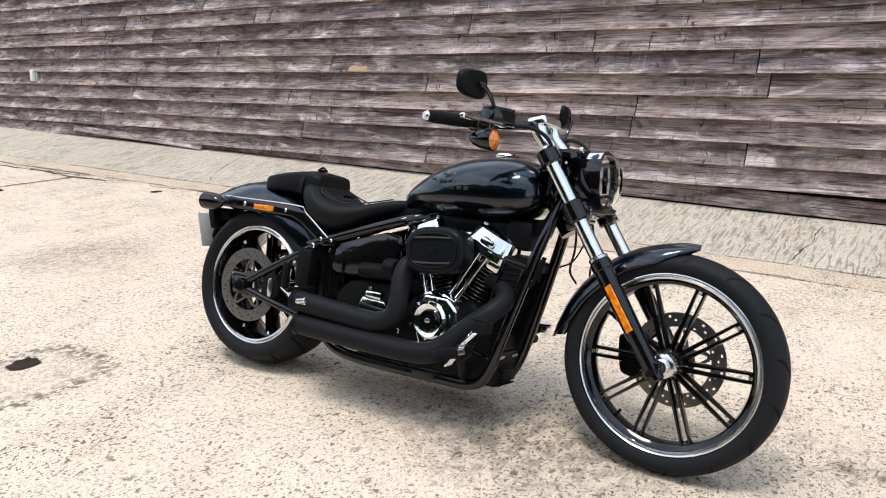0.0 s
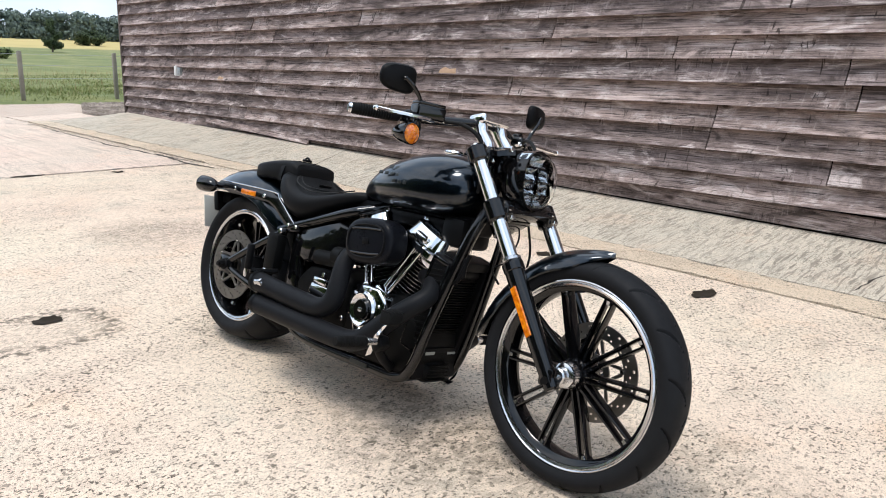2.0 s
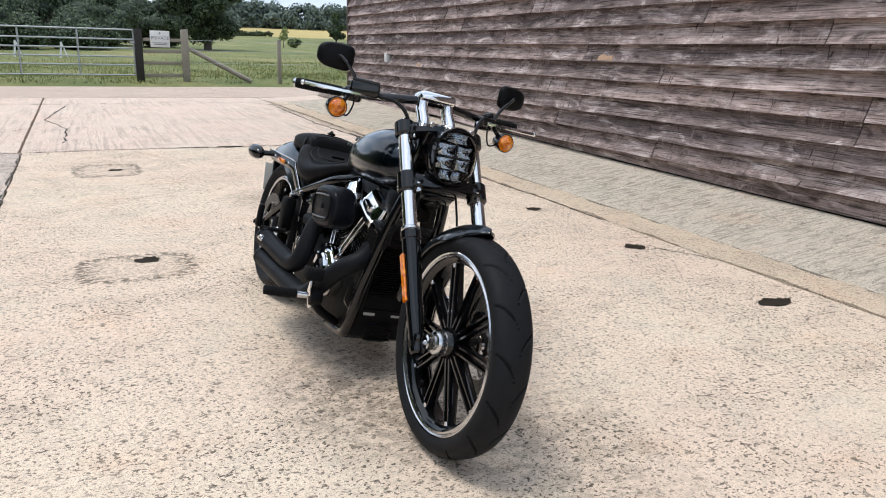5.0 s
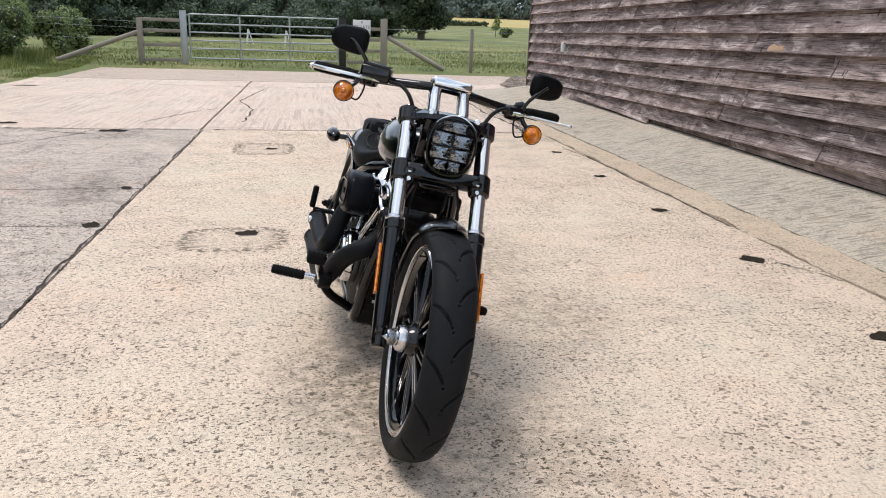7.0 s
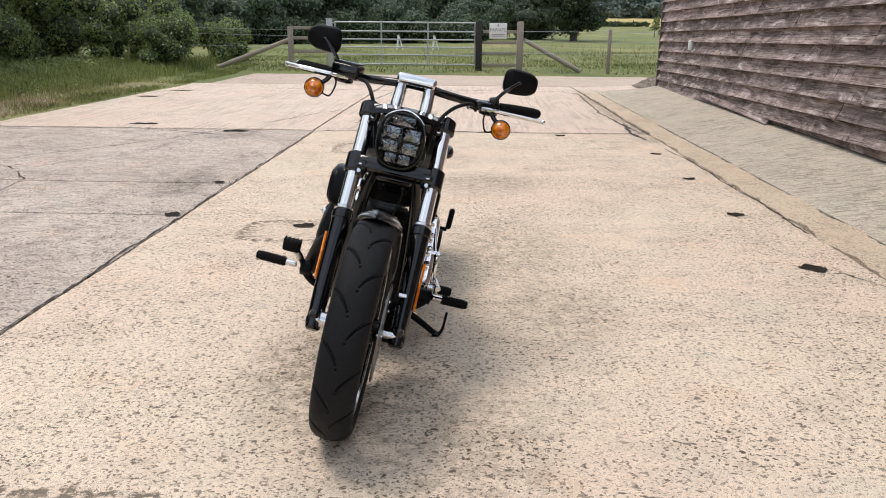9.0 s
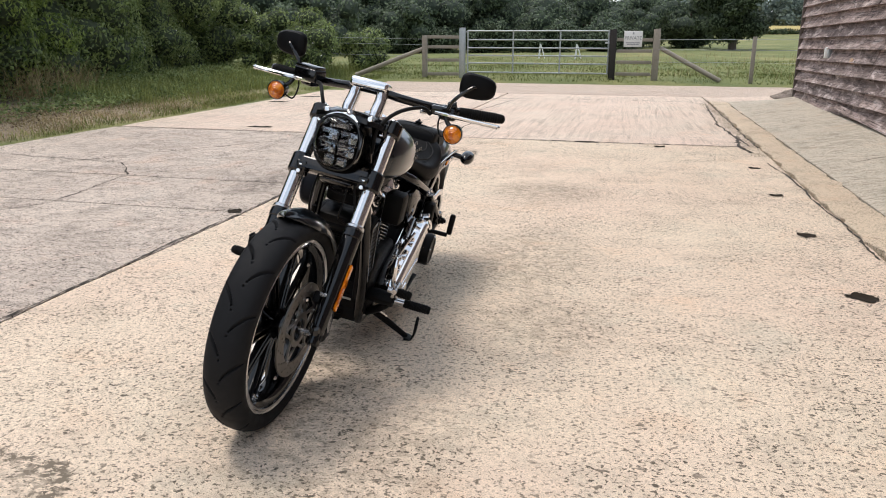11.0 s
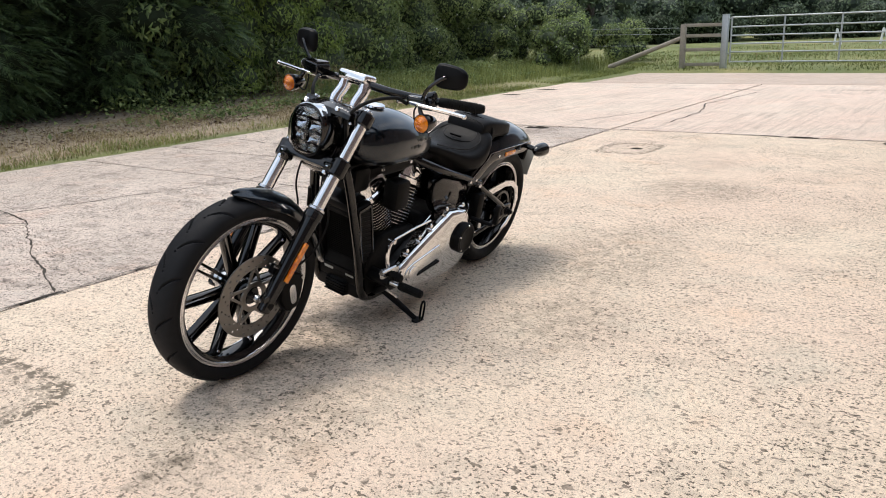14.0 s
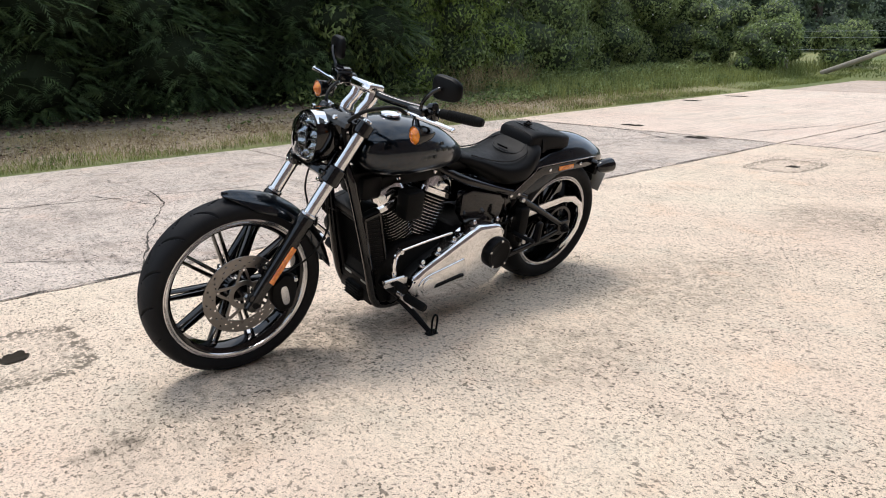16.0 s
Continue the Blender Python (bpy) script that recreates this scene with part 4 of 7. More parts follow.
def disc(x, z, y, r, parent, holes=18):
    """A drilled brake disc with a spider carrier."""
    bm = bmesh.new()
    n = 96
    rows = []
    for f in (0.70, 0.735, 0.775, 0.815, 0.855, 0.895, 0.94, 1.0):
        rows.append([(r * f, 2 * math.pi * i / n) for i in range(n)])
    verts = {}
    for side in (-1, 1):
        for a, row in enumerate(rows):
            for i, (rr, an) in enumerate(row):
                verts[side, a, i] = bm.verts.new((x + rr * math.cos(an), y + side * 0.0025, z + rr * math.sin(an)))
    skip = set()
    for i in range(n):
        if i % 6 in (0, 2, 4):
            skip.add((1 + i % 6, i))
    for a in range(len(rows) - 1):
        for i in range(n):
            j = (i + 1) % n
            if (a, i) in skip:
                for (p, q), (u, v) in ((((a, i), (a, j)), ((a, i), (a, j))), (((a, j), (a + 1, j)), ((a, j), (a + 1, j))), (((a + 1, j), (a + 1, i)), ((a + 1, j), (a + 1, i))), (((a + 1, i), (a, i)), ((a + 1, i), (a, i)))):
                    bm.faces.new((verts[(-1, *p)], verts[(-1, *q)], verts[(1, *v)], verts[(1, *u)]))
                continue
            for side in (-1, 1):
                f = (verts[side, a, i], verts[side, a, j], verts[side, a + 1, j], verts[side, a + 1, i])
                bm.faces.new(f if side > 0 else f[::-1])
    for a in (0, len(rows) - 1):
        for i in range(n):
            j = (i + 1) % n
            bm.faces.new((verts[-1, a, i], verts[1, a, i], verts[1, a, j], verts[-1, a, j]))
    d = part("brake_disc", bm, M_DISC, parent, "drilled brushed steel brake disc", True, 30)
    bms = [lathe([(0.25 * r, y - 0.003), (0.37 * r, y - 0.003), (0.37 * r, y + 0.003), (0.25 * r, y + 0.003)], 48, (x, 0, z))]

    def at(rad, ang):
        return (x + rad * r * math.cos(ang), z + rad * r * math.sin(ang))

    for k in range(5):
        a = 2 * math.pi * k / 5 + 0.3
        for e in (-1, 1):
            bms.append(prism([at(0.35, a + e * 0.42), at(0.35, a + e * 0.62), at(0.66, a + e * 0.14), at(0.66, a + e * 0.02)][::e], y - 0.0028, y + 0.0028))
        px, pz = at(0.68, a)
        bms.append(lathe([(0.0, y - 0.004), (0.062 * r, y - 0.004), (0.062 * r, y + 0.004), (0.0, y + 0.004)], 16, (px, 0, pz), False))
    part("disc_carrier", bms[0], M_DISC, parent)
    for b in bms[1:]:
        part("carrier_arm", b, M_DISC, parent)
    for k in range(5):
        px, pz = at(0.68, 2 * math.pi * k / 5 + 0.3)
        part("rotor_bolt", lathe([(0.0, y - 0.008), (0.03 * r, y - 0.008), (0.03 * r, y + 0.008), (0.0, y + 0.008)], 10, (px, 0, pz), False), M_BRIGHT, parent)


disc(FX, FZ, 0.078, 0.150, front_wheel)
disc(0.0, RZ, -0.135, 0.146, rear_wheel)


def fork():
    lean = Vector((1.236 - 1.655, 0, 0.926 - 0.322)).normalized()
    for s in (-1, 1):
        y = s * 0.128
        bolt = Vector((1.655, y, 0.322))
        leg = part("fork_leg", join(cyl(bolt - lean * 0.03, bolt + lean * 0.10, 0.023, 0.027, 20, 0.006), cyl(bolt + lean * 0.09, bolt + lean * 0.335, 0.027, 0.030, 20), cyl(bolt + lean * 0.33, bolt + lean * 0.362, 0.033, seg=24, bevel=0.004),
                                    box(bolt + lean * 0.01, (0.05, 0.035, 0.06), 0.012)), M_GLOSS, bike, "gloss black fork lower leg")
        part("seal_ring", cyl(bolt + lean * 0.362, bolt + lean * 0.376, 0.031, seg=24, bevel=0.003), M_BRIGHT, leg, "bright fork seal ring")
        part("axle_bolt", join(cyl(bolt + Vector((0, s * 0.015, 0)), bolt + Vector((0, s * 0.024, 0)), 0.013, seg=6), cyl(bolt + Vector((0, s * 0.014, 0)), bolt + Vector((0, s * 0.019, 0)), 0.019, seg=20)), M_SATIN, leg)
        low = 0.13 if s < 0 else 0.095
        a, b = bolt + lean * low + Vector((0, s * 0.031, 0)), bolt + lean * (low + 0.15) + Vector((0, s * 0.034, 0))
        rf = loft([[p + Vector((0.008 * sx, s * 0.004 * sy, 0.011 * sx * 0.7)) for sx, sy in ((-1, 0), (-0.8, 1), (0.8, 1), (1, 0), (0.8, -1), (-0.8, -1))] for p in (a, a + (b - a) * 0.04, b - (b - a) * 0.04, b)])
        part("reflector", rf, M_AMBER, leg, "amber side reflector")
        part("fork_tube", cyl(bolt + lean * 0.372, bolt + lean * 0.735, 0.0235, seg=28), M_FORK, bike, "polished fork tube")
        part("fork_cap", cyl(bolt + lean * 0.735, bolt + lean * 0.765, 0.021, 0.017, 24, 0.003), M_CHROME, bike, "chrome fork cap")
    bolt = Vector((1.655, 0, 0.322))
    for d, h, name in ((0.532, 0.034, "lower_clamp"), (0.728, 0.026, "upper_clamp")):
        c = bolt + lean * d
        bms = []
        for s in (-1, 1):
            p = c + Vector((0, s * 0.128, 0))
            bms.append(cyl(p - lean * h, p + lean * h, 0.034, seg=28, bevel=0.005))
            bms.append(box(p + Vector((0.026, -s * 0.02, -0.002)), (0.03, 0.035, 0.05), 0.006))
        back = Vector((-0.035 if name == "lower_clamp" else -0.05, 0, -0.03))
        rot = Matrix.Rotation(math.atan2(-lean.x, lean.z) * -1, 4, "Y")
        bms.append(box(c + Vector((0.012, 0, 0.008)), (0.05, 0.236, h * 1.3), 0.008, m=rot))
        bms.append(box(c + back, (0.07, 0.12, h * 1.2), 0.012, m=rot))
        cl = part(name, join(*bms), M_GLOSS, bike, "gloss black fork clamp")
        for s in (-1, 1):
            for e in (-0.014, 0.014):
                q = c + Vector((0.040, s * 0.110, 0)) + lean * e
                part("pinch_bolt", cyl(q, q + Vector((0.008, 0, 0.004)), 0.007, seg=12, bevel=0.001), M_CHROME, cl)
    part("steering_head", cyl(bolt + lean * 0.50 + Vector((-0.075, 0, -0.045)), bolt + lean * 0.74 + Vector((-0.075, 0, -0.045)), 0.036, seg=28), M_GLOSS, bike)
    part("axle", cyl((FX - 0.004, -0.13, FZ - 0.004), (FX - 0.004, 0.13, FZ - 0.004), 0.012, seg=16), M_BRIGHT, bike)
    part("wheel_spacer", lathe([(0.0, -0.112), (0.020, -0.112), (0.024, -0.108), (0.024, -0.086), (0.0, -0.086)], 32, (FX, 0, FZ), False), M_BRIGHT, bike, "bright wheel spacer")
    cal = part("front_caliper", join(prism([(1.47, 0.38), (1.53, 0.40), (1.575, 0.36), (1.575, 0.30), (1.54, 0.245), (1.49, 0.255), (1.475, 0.31)], 0.072, 0.122, 0.012), prism([(1.52, 0.40), (1.60, 0.45), (1.62, 0.42), (1.55, 0.36)], 0.085, 0.11, 0.006)), M_SATIN, bike, "black front brake caliper")
    part("caliper_badge", prism(oval(1.525, 0.318, 0.015, 0.04, 20, 3.0, -0.2), 0.1225, 0.126, 0.001), M_BRIGHT, cal)
    for x, z in ((1.485, 0.375), (1.575, 0.405), (1.60, 0.44)):
        part("bolt", cyl((x, 0.105, z), (x, 0.128, z), 0.008, seg=10), M_BRIGHT, cal)


fork()


def fender(name, cx, cz, rows, n, material, label, thick=0.004):
    """A mudguard: rows of (angle, radius, half width, skirt) round a centre; a rounded section with turned-down sides."""
    outer, inner = [], []
    for ang, r, w, sk in rows:
        a = radians(ang)
        u, ro, ri = Vector((math.cos(a), 0, math.sin(a))), [], []
        for i in range(n + 1):
            t = -1 + 2 * i / n
            e = max(0.0, (abs(t) - 0.45) / 0.55)
            y = w * (t if abs(t) < 0.45 else math.copysign(0.45 + 0.55 * math.sin(e * math.pi / 2), t))
            drop = 0.012 * (t / 0.45) ** 2 if abs(t) < 0.45 else 0.012 + sk * (1 - math.cos(e * math.pi / 2)) ** 0.8
            ro.append(Vector((cx, 0, cz)) + u * (r - drop) + Vector((0, y, 0)))
            ri.append(Vector((cx, 0, cz)) + u * (r - drop - thick) + Vector((0, y * (1 - thick / max(w, 0.02)), 0)))
        outer.append(ro)
        inner.append(ri)
    return part(name, loft([o + i[::-1] for o, i in zip(outer, inner)]), material, bike, label, True, 50)


front_rows = [(83, 0.372, 0.006, 0.002), (84.5, 0.372, 0.02, 0.006), (88, 0.371, 0.038, 0.016), (93, 0.368, 0.054, 0.028), (99, 0.365, 0.066, 0.038)]
front_rows += [(a, 0.364 + max(0, a - 140) * 0.0006, 0.074, 0.045) for a in range(105, 168, 7)] + [(171, 0.384, 0.070, 0.03), (176, 0.388, 0.058, 0.012), (178, 0.389, 0.045, 0.004)]
ff = fender("front_fender", FX, FZ, front_rows, 16, M_TEAL, "dark teal short front mudguard")
rear_rows = [(28, 0.415, 0.10, 0.05), (36, 0.410, 0.118, 0.08), (46, 0.405, 0.13, 0.10), (58, 0.405, 0.138, 0.11), (72, 0.411, 0.14, 0.112), (86, 0.419, 0.14, 0.115), (100, 0.428, 0.14, 0.112), (112, 0.438, 0.138, 0.10), (122, 0.450, 0.132, 0.085), (130, 0.461, 0.12, 0.06), (136, 0.462, 0.10, 0.04), (140, 0.468, 0.07, 0.02)]
rf = fender("rear_fender", 0.0, RZ, rear_rows, 20, M_TEAL, "dark teal chopped rear mudguard")
part("inner_guard", prism([(0.20, 0.60), (0.33, 0.56), (0.40, 0.46), (0.36, 0.30), (0.335, 0.30), (0.345, 0.44), (0.27, 0.53)], -0.115, 0.115, 0.01), M_SATIN, bike)
for s in (-1, 1):
    y0, y1 = s * 0.143, s * 0.158
    st = part("fender_strut", prism([(-0.17, 0.655), (-0.06, 0.655), (0.22, 0.655), (0.27, 0.635), (0.40, 0.545), (0.425, 0.555), (0.43, 0.53), (0.37, 0.52), (0.25, 0.595), (0.20, 0.612), (-0.10, 0.612), (-0.17, 0.628)], y0, y1, 0.003), M_GLOSS, bike, "gloss black fender strut with bright upper edge")
    part("bright_edge", tube([(-0.16, s * 0.156, 0.657), (0.22, s * 0.156, 0.657), (0.27, s * 0.156, 0.636), (0.40, s * 0.156, 0.549)], 0.0026, 6, 3), M_BRIGHT, st)
    part("reflector", box((0.055, s * 0.1595, 0.631), (0.105, 0.006, 0.022), 0.003), M_AMBER, st, "amber side reflector")
    for x, z in ((-0.05, 0.635), (0.17, 0.633), (0.36, 0.545), (0.41, 0.545)):
        part("bolt", cyl((x, s * 0.155, z), (x, s * 0.163, z), 0.008, seg=12, bevel=0.002), M_CHROME, st)
    yi = s * 0.215
    ind = part("rear_indicator", join(loft([ring((-0.11 - 0.11 * t, yi, 0.628), (1, 0, 0), 0.034 * r, 24) for t, r in ((0, 0.15), (0.08, 0.5), (0.25, 0.82), (0.5, 0.97), (0.8, 1.0), (0.92, 1.0))]), cyl((-0.14, s * 0.15, 0.636), (-0.15, s * 0.20, 0.63), 0.013, seg=14)), M_GLOSS, bike, "black bullet rear indicator")
    part("lens", loft([ring((-0.211 - 0.014 * t, yi, 0.628), (1, 0, 0), 0.0325 * r, 24) for t, r in ((0, 1), (0.4, 0.93), (0.8, 0.6), (1.0, 0.2))]), M_RED, ind, "red indicator lens")
tail = part("plate_bracket", join(prism([(-0.24, 0.60), (-0.30, 0.60), (-0.335, 0.47), (-0.32, 0.465), (-0.29, 0.55), (-0.24, 0.565)], -0.05, 0.05, 0.005), box((-0.315, 0, 0.555), (0.03, 0.16, 0.09), 0.008, m=Matrix.Rotation(radians(-20), 4, "Y"))), M_SATIN, bike)
part("number_plate", moved(box((0, 0, 0), (0.004, 0.215, 0.145), 0.0015), pose(-0.345, 0, 0.500, 0, -20, 0)), M_PLATE, tail, "plain pale number plate")
for z in (0.035, -0.03):
    part("plate_bar", moved(box((-0.0035, 0, z), (0.002, 0.15, 0.045)), pose(-0.345, 0, 0.500, 0, -20, 0)), M_INK, tail)


# tank, seat and side panels
def section(x, zb, zt, hw, belly=0.42, n=32, top=2.2, low=2.8):
    """A closed ring in y and z at x, widest at belly of its height."""
    zm = zb + (zt - zb) * belly
    out = []
    for i in range(n):
        a = 2 * math.pi * i / n
        c, s = math.cos(a), math.sin(a)
        e = top if s >= 0 else low
        out.append(Vector((x, hw * math.copysign(abs(c) ** (2 / e), c), zm + (zt - zm if s >= 0 else zm - zb) * math.copysign(abs(s) ** (2 / e), s))))
    return out


def skin(stations, sub=4, **kw):
    """Loft through stations of numbers, eased in between."""
    path = []
    for i in range(len(stations) - 1):
        a = np.array(stations[max(i - 1, 0)], float), np.array(stations[i], float), np.array(stations[i + 1], float), np.array(stations[min(i + 2, len(stations) - 1)], float)
        for k in range(sub):
            t = k / sub
            path.append(0.5 * (2 * a[1] + (a[2] - a[0]) * t + (2 * a[0] - 5 * a[1] + 4 * a[2] - a[3]) * t * t + (3 * a[1] - a[0] - 3 * a[2] + a[3]) * t ** 3))
    path.append(np.array(stations[-1], float))
    return loft([section(*p, **kw) for p in path])


tank = part("fuel_tank", skin([(0.630, 0.722, 0.744, 0.02), (0.650, 0.712, 0.765, 0.052), (0.70, 0.704, 0.806, 0.092), (0.78, 0.70, 0.856, 0.130), (0.87, 0.70, 0.892, 0.153), (0.96, 0.70, 0.912, 0.163), (1.05, 0.703, 0.918, 0.160), (1.12, 0.715, 0.908, 0.146), (1.17, 0.735, 0.888, 0.122), (1.20, 0.765, 0.86, 0.085), (1.208, 0.79, 0.835, 0.05)], 5), M_TEAL, bike, "dark teal teardrop fuel tank", True, 60)
part("fuel_cap", join(lathe([(0.0, 0.0), (0.041, 0.0), (0.043, 0.004), (0.040, 0.010), (0.030, 0.014), (0.0, 0.016)], 40, (0, 0, 0), False)), M_CHROME, tank, "chrome fuel cap").matrix_basis = Matrix.Translation((1.015, 0, 0.918)) @ Matrix.Rotation(radians(90), 4, "X")
for s in (-1, 1):
    for z, x0, w in ((0.835, 0.93, 0.17), (0.812, 0.92, 0.22), (0.79, 0.93, 0.09)):
        for k in range(int(w / 0.028)):
            part("badge_mark", moved(box((0, 0, 0), (0.018, 0.003, 0.012), 0.001), pose(x0 + (k + 0.5) * 0.028 - w / 2, s * (0.1615 - 0.55 * max(0, z - 0.80)), z, s * 24 * (z - 0.79) * 18, 0, 0)), M_BADGE, tank)
part("tunnel", prism([(0.60, 0.70), (1.20, 0.72), (1.24, 0.80), (1.20, 0.66), (0.80, 0.64), (0.60, 0.66)], -0.05, 0.05, 0.01), M_SATIN, bike)
part("coil_cover", join(box((0.92, 0.0, 0.672), (0.38, 0.14, 0.05), 0.015), box((1.13, 0, 0.66), (0.10, 0.16, 0.10), 0.02)), M_SATIN, bike)

seat = part("rider_seat", skin([(0.66, 0.690, 0.722, 0.045), (0.62, 0.672, 0.727, 0.075), (0.56, 0.645, 0.716, 0.098), (0.50, 0.612, 0.700, 0.125), (0.44, 0.578, 0.690, 0.150), (0.38, 0.565, 0.692, 0.163), (0.32, 0.570, 0.712, 0.165), (0.27, 0.60, 0.745, 0.155), (0.23, 0.64, 0.755, 0.135), (0.20, 0.68, 0.745, 0.10)], 4, belly=0.55, top=3.0, low=2.5), M_LEATHER, bike, "stitched black vinyl rider seat", True, 60)
part("seat_seam", tube([(0.60, -0.062, 0.725), (0.50, -0.095, 0.700), (0.40, -0.118, 0.692), (0.31, -0.115, 0.716), (0.265, -0.06, 0.748), (0.262, 0.0, 0.752), (0.265, 0.06, 0.748), (0.31, 0.115, 0.716), (0.40, 0.118, 0.692), (0.50, 0.095, 0.700), (0.60, 0.062, 0.725)], 0.0028, 6, 5), M_SEAM, seat)
inset = [(0.305 + 0.058 * math.cos(a), 0.082 * math.sin(a)) for a in np.linspace(0, 2 * math.pi, 25)]
part("seat_inset", tube([(x, y, float(np.interp(x, (0.23, 0.27, 0.32, 0.38), (0.757, 0.747, 0.715, 0.695))) - 0.10 * y * y / 0.08) for x, y in inset], 0.0032, 6, 1), M_SEAM, seat, "stitched oval inset seam")
part("seat_badge", moved(box((0, 0, 0), (0.008, 0.06, 0.012), 0.003), pose(0.345, 0, 0.716, 0, 22, 0)), M_SATIN, seat)
pil = part("pillion_seat", skin([(0.352, 0.700, 0.755, 0.078), (0.347, 0.692, 0.785, 0.098), (0.325, 0.69, 0.802, 0.108), (0.27, 0.69, 0.811, 0.112), (0.20, 0.70, 0.808, 0.117), (0.10, 0.705, 0.797, 0.120), (0.02, 0.70, 0.785, 0.118), (-0.045, 0.70, 0.774, 0.110), (-0.072, 0.702, 0.764, 0.098), (-0.082, 0.715, 0.75, 0.08)], 4, belly=0.45, top=6.0, low=6.0), M_LEATHER, bike, "black vinyl pillion pad", True, 60)
part("pillion_seam", tube([(0.338, -0.10, 0.715), (0.338, -0.098, 0.785), (0.336, -0.06, 0.802), (0.334, 0.0, 0.806), (0.336, 0.06, 0.802), (0.338, 0.098, 0.785), (0.338, 0.10, 0.715)], 0.0025, 6, 4), M_SEAM, pil)
part("pillion_strap", loft([[Vector((x + 0.245 - 0.02 * abs(t) ** 2, 0.122 * math.sin(t * 1.75) if abs(t) < 0.9 else math.copysign(0.122, t) * 1.0, 0.815 - 0.105 * (abs(t) ** 3.0)) ) for x in (-0.016, 0.016)] + [Vector((x + 0.245 - 0.02 * abs(t) ** 2, 0.115 * math.sin(t * 1.75) if abs(t) < 0.9 else math.copysign(0.115, t), 0.807 - 0.105 * (abs(t) ** 3.0))) for x in (0.016, -0.016)] for t in np.linspace(-1, 1, 25)]), M_LEATHER, pil)
pil.matrix_basis = Matrix.Translation((0.275, 0, 0.70)) @ Matrix.Diagonal((0.66, 0.97, 0.86, 1)) @ Matrix.Translation((-0.352, 0, -0.70))
part("strap_buckle", join(box((0.235, 0.0, 0.822), (0.05, 0.03, 0.012), 0.004), tube([(0.21, 0.0, 0.826), (0.235, 0, 0.836), (0.26, 0, 0.826)], 0.005, 8)), M_SATIN, pil)

for s in (-1, 1):
    part("seat_rail", tube([(0.30, s * 0.145, 0.515), (0.40, s * 0.14, 0.552), (0.66, s * 0.13, 0.640), (0.73, s * 0.09, 0.668), (0.82, s * 0.04, 0.70), (1.18, s * 0.03, 0.77)], 0.019, 14), M_GLOSS, bike, "gloss black frame tube")
    part("side_cover", prism([(0.40, 0.435), (0.43, 0.545), (0.64, 0.605), (0.70, 0.595), (0.70, 0.50), (0.66, 0.445), (0.50, 0.425)], s * 0.10, s * 0.146, 0.014), M_GLOSS, bike, "gloss black side cover")
    part("seat_post", prism([(0.36, 0.53), (0.42, 0.55), (0.47, 0.26), (0.40, 0.22), (0.37, 0.30)], s * 0.095, s * 0.13, 0.008), M_GLOSS, bike)
    sw = part("swingarm", join(tube([(0.01, s * 0.165, RZ + 0.012), (0.15, s * 0.162, 0.412), (0.33, s * 0.15, 0.515)], 0.016, 14), tube([(0.01, s * 0.165, RZ - 0.01), (0.16, s * 0.165, 0.275), (0.36, s * 0.15, 0.235)], 0.015, 14), box((0.0, s * 0.165, RZ), (0.09, 0.03, 0.075), 0.012)), M_GLOSS, bike, "gloss black triangulated swingarm")
    part("axle_nut", join(cyl((0, s * 0.17, RZ), (0, s * 0.186, RZ), 0.024, seg=24, bevel=0.003), cyl((0, s * 0.18, RZ), (0, s * 0.204, RZ), 0.017, seg=6, bevel=0.002), cyl((0, s * 0.2, RZ), (0, s * 0.212, RZ), 0.009, seg=16)), M_SATIN, sw)
    part("pivot_bolt", cyl((0.335, s * 0.15, 0.516), (0.335, s * 0.176, 0.516), 0.012, seg=16, bevel=0.003), M_BRIGHT, sw)
    part("down_tube", tube([(1.255, s * 0.045, 0.78), (1.225, s * 0.085, 0.66), (1.15, s * 0.115, 0.36), (1.105, s * 0.115, 0.20), (1.05, s * 0.11, 0.145), (0.90, s * 0.105, 0.135), (0.50, s * 0.10, 0.135), (0.36, s * 0.10, 0.20)], 0.0195, 14), M_GLOSS, bike, "gloss black cradle frame tube")
part("rear_caliper", join(prism([(0.10, 0.37), (0.17, 0.385), (0.20, 0.32), (0.16, 0.27), (0.10, 0.29)], -0.17, -0.11, 0.012)), M_SATIN, bike, "black rear brake caliper")
part("caliper_badge", prism(oval(0.15, 0.33, 0.013, 0.036, 20, 3.0), -0.1735, -0.1705, 0.001), M_BRIGHT, bike)
part("fluid_reservoir", join(box((0.315, -0.165, 0.43), (0.07, 0.05, 0.145), 0.012), box((0.30, -0.17, 0.345), (0.03, 0.03, 0.04), 0.006)), M_CASE, bike, "black plastic canister")
part("hose_fitting", join(cyl((0.295, -0.18, 0.33), (0.295, -0.18, 0.36), 0.014, seg=14, bevel=0.003), tube([(0.21, -0.175, 0.34), (0.25, -0.18, 0.325), (0.295, -0.18, 0.32)], 0.004, 8)), M_BRIGHT, bike)

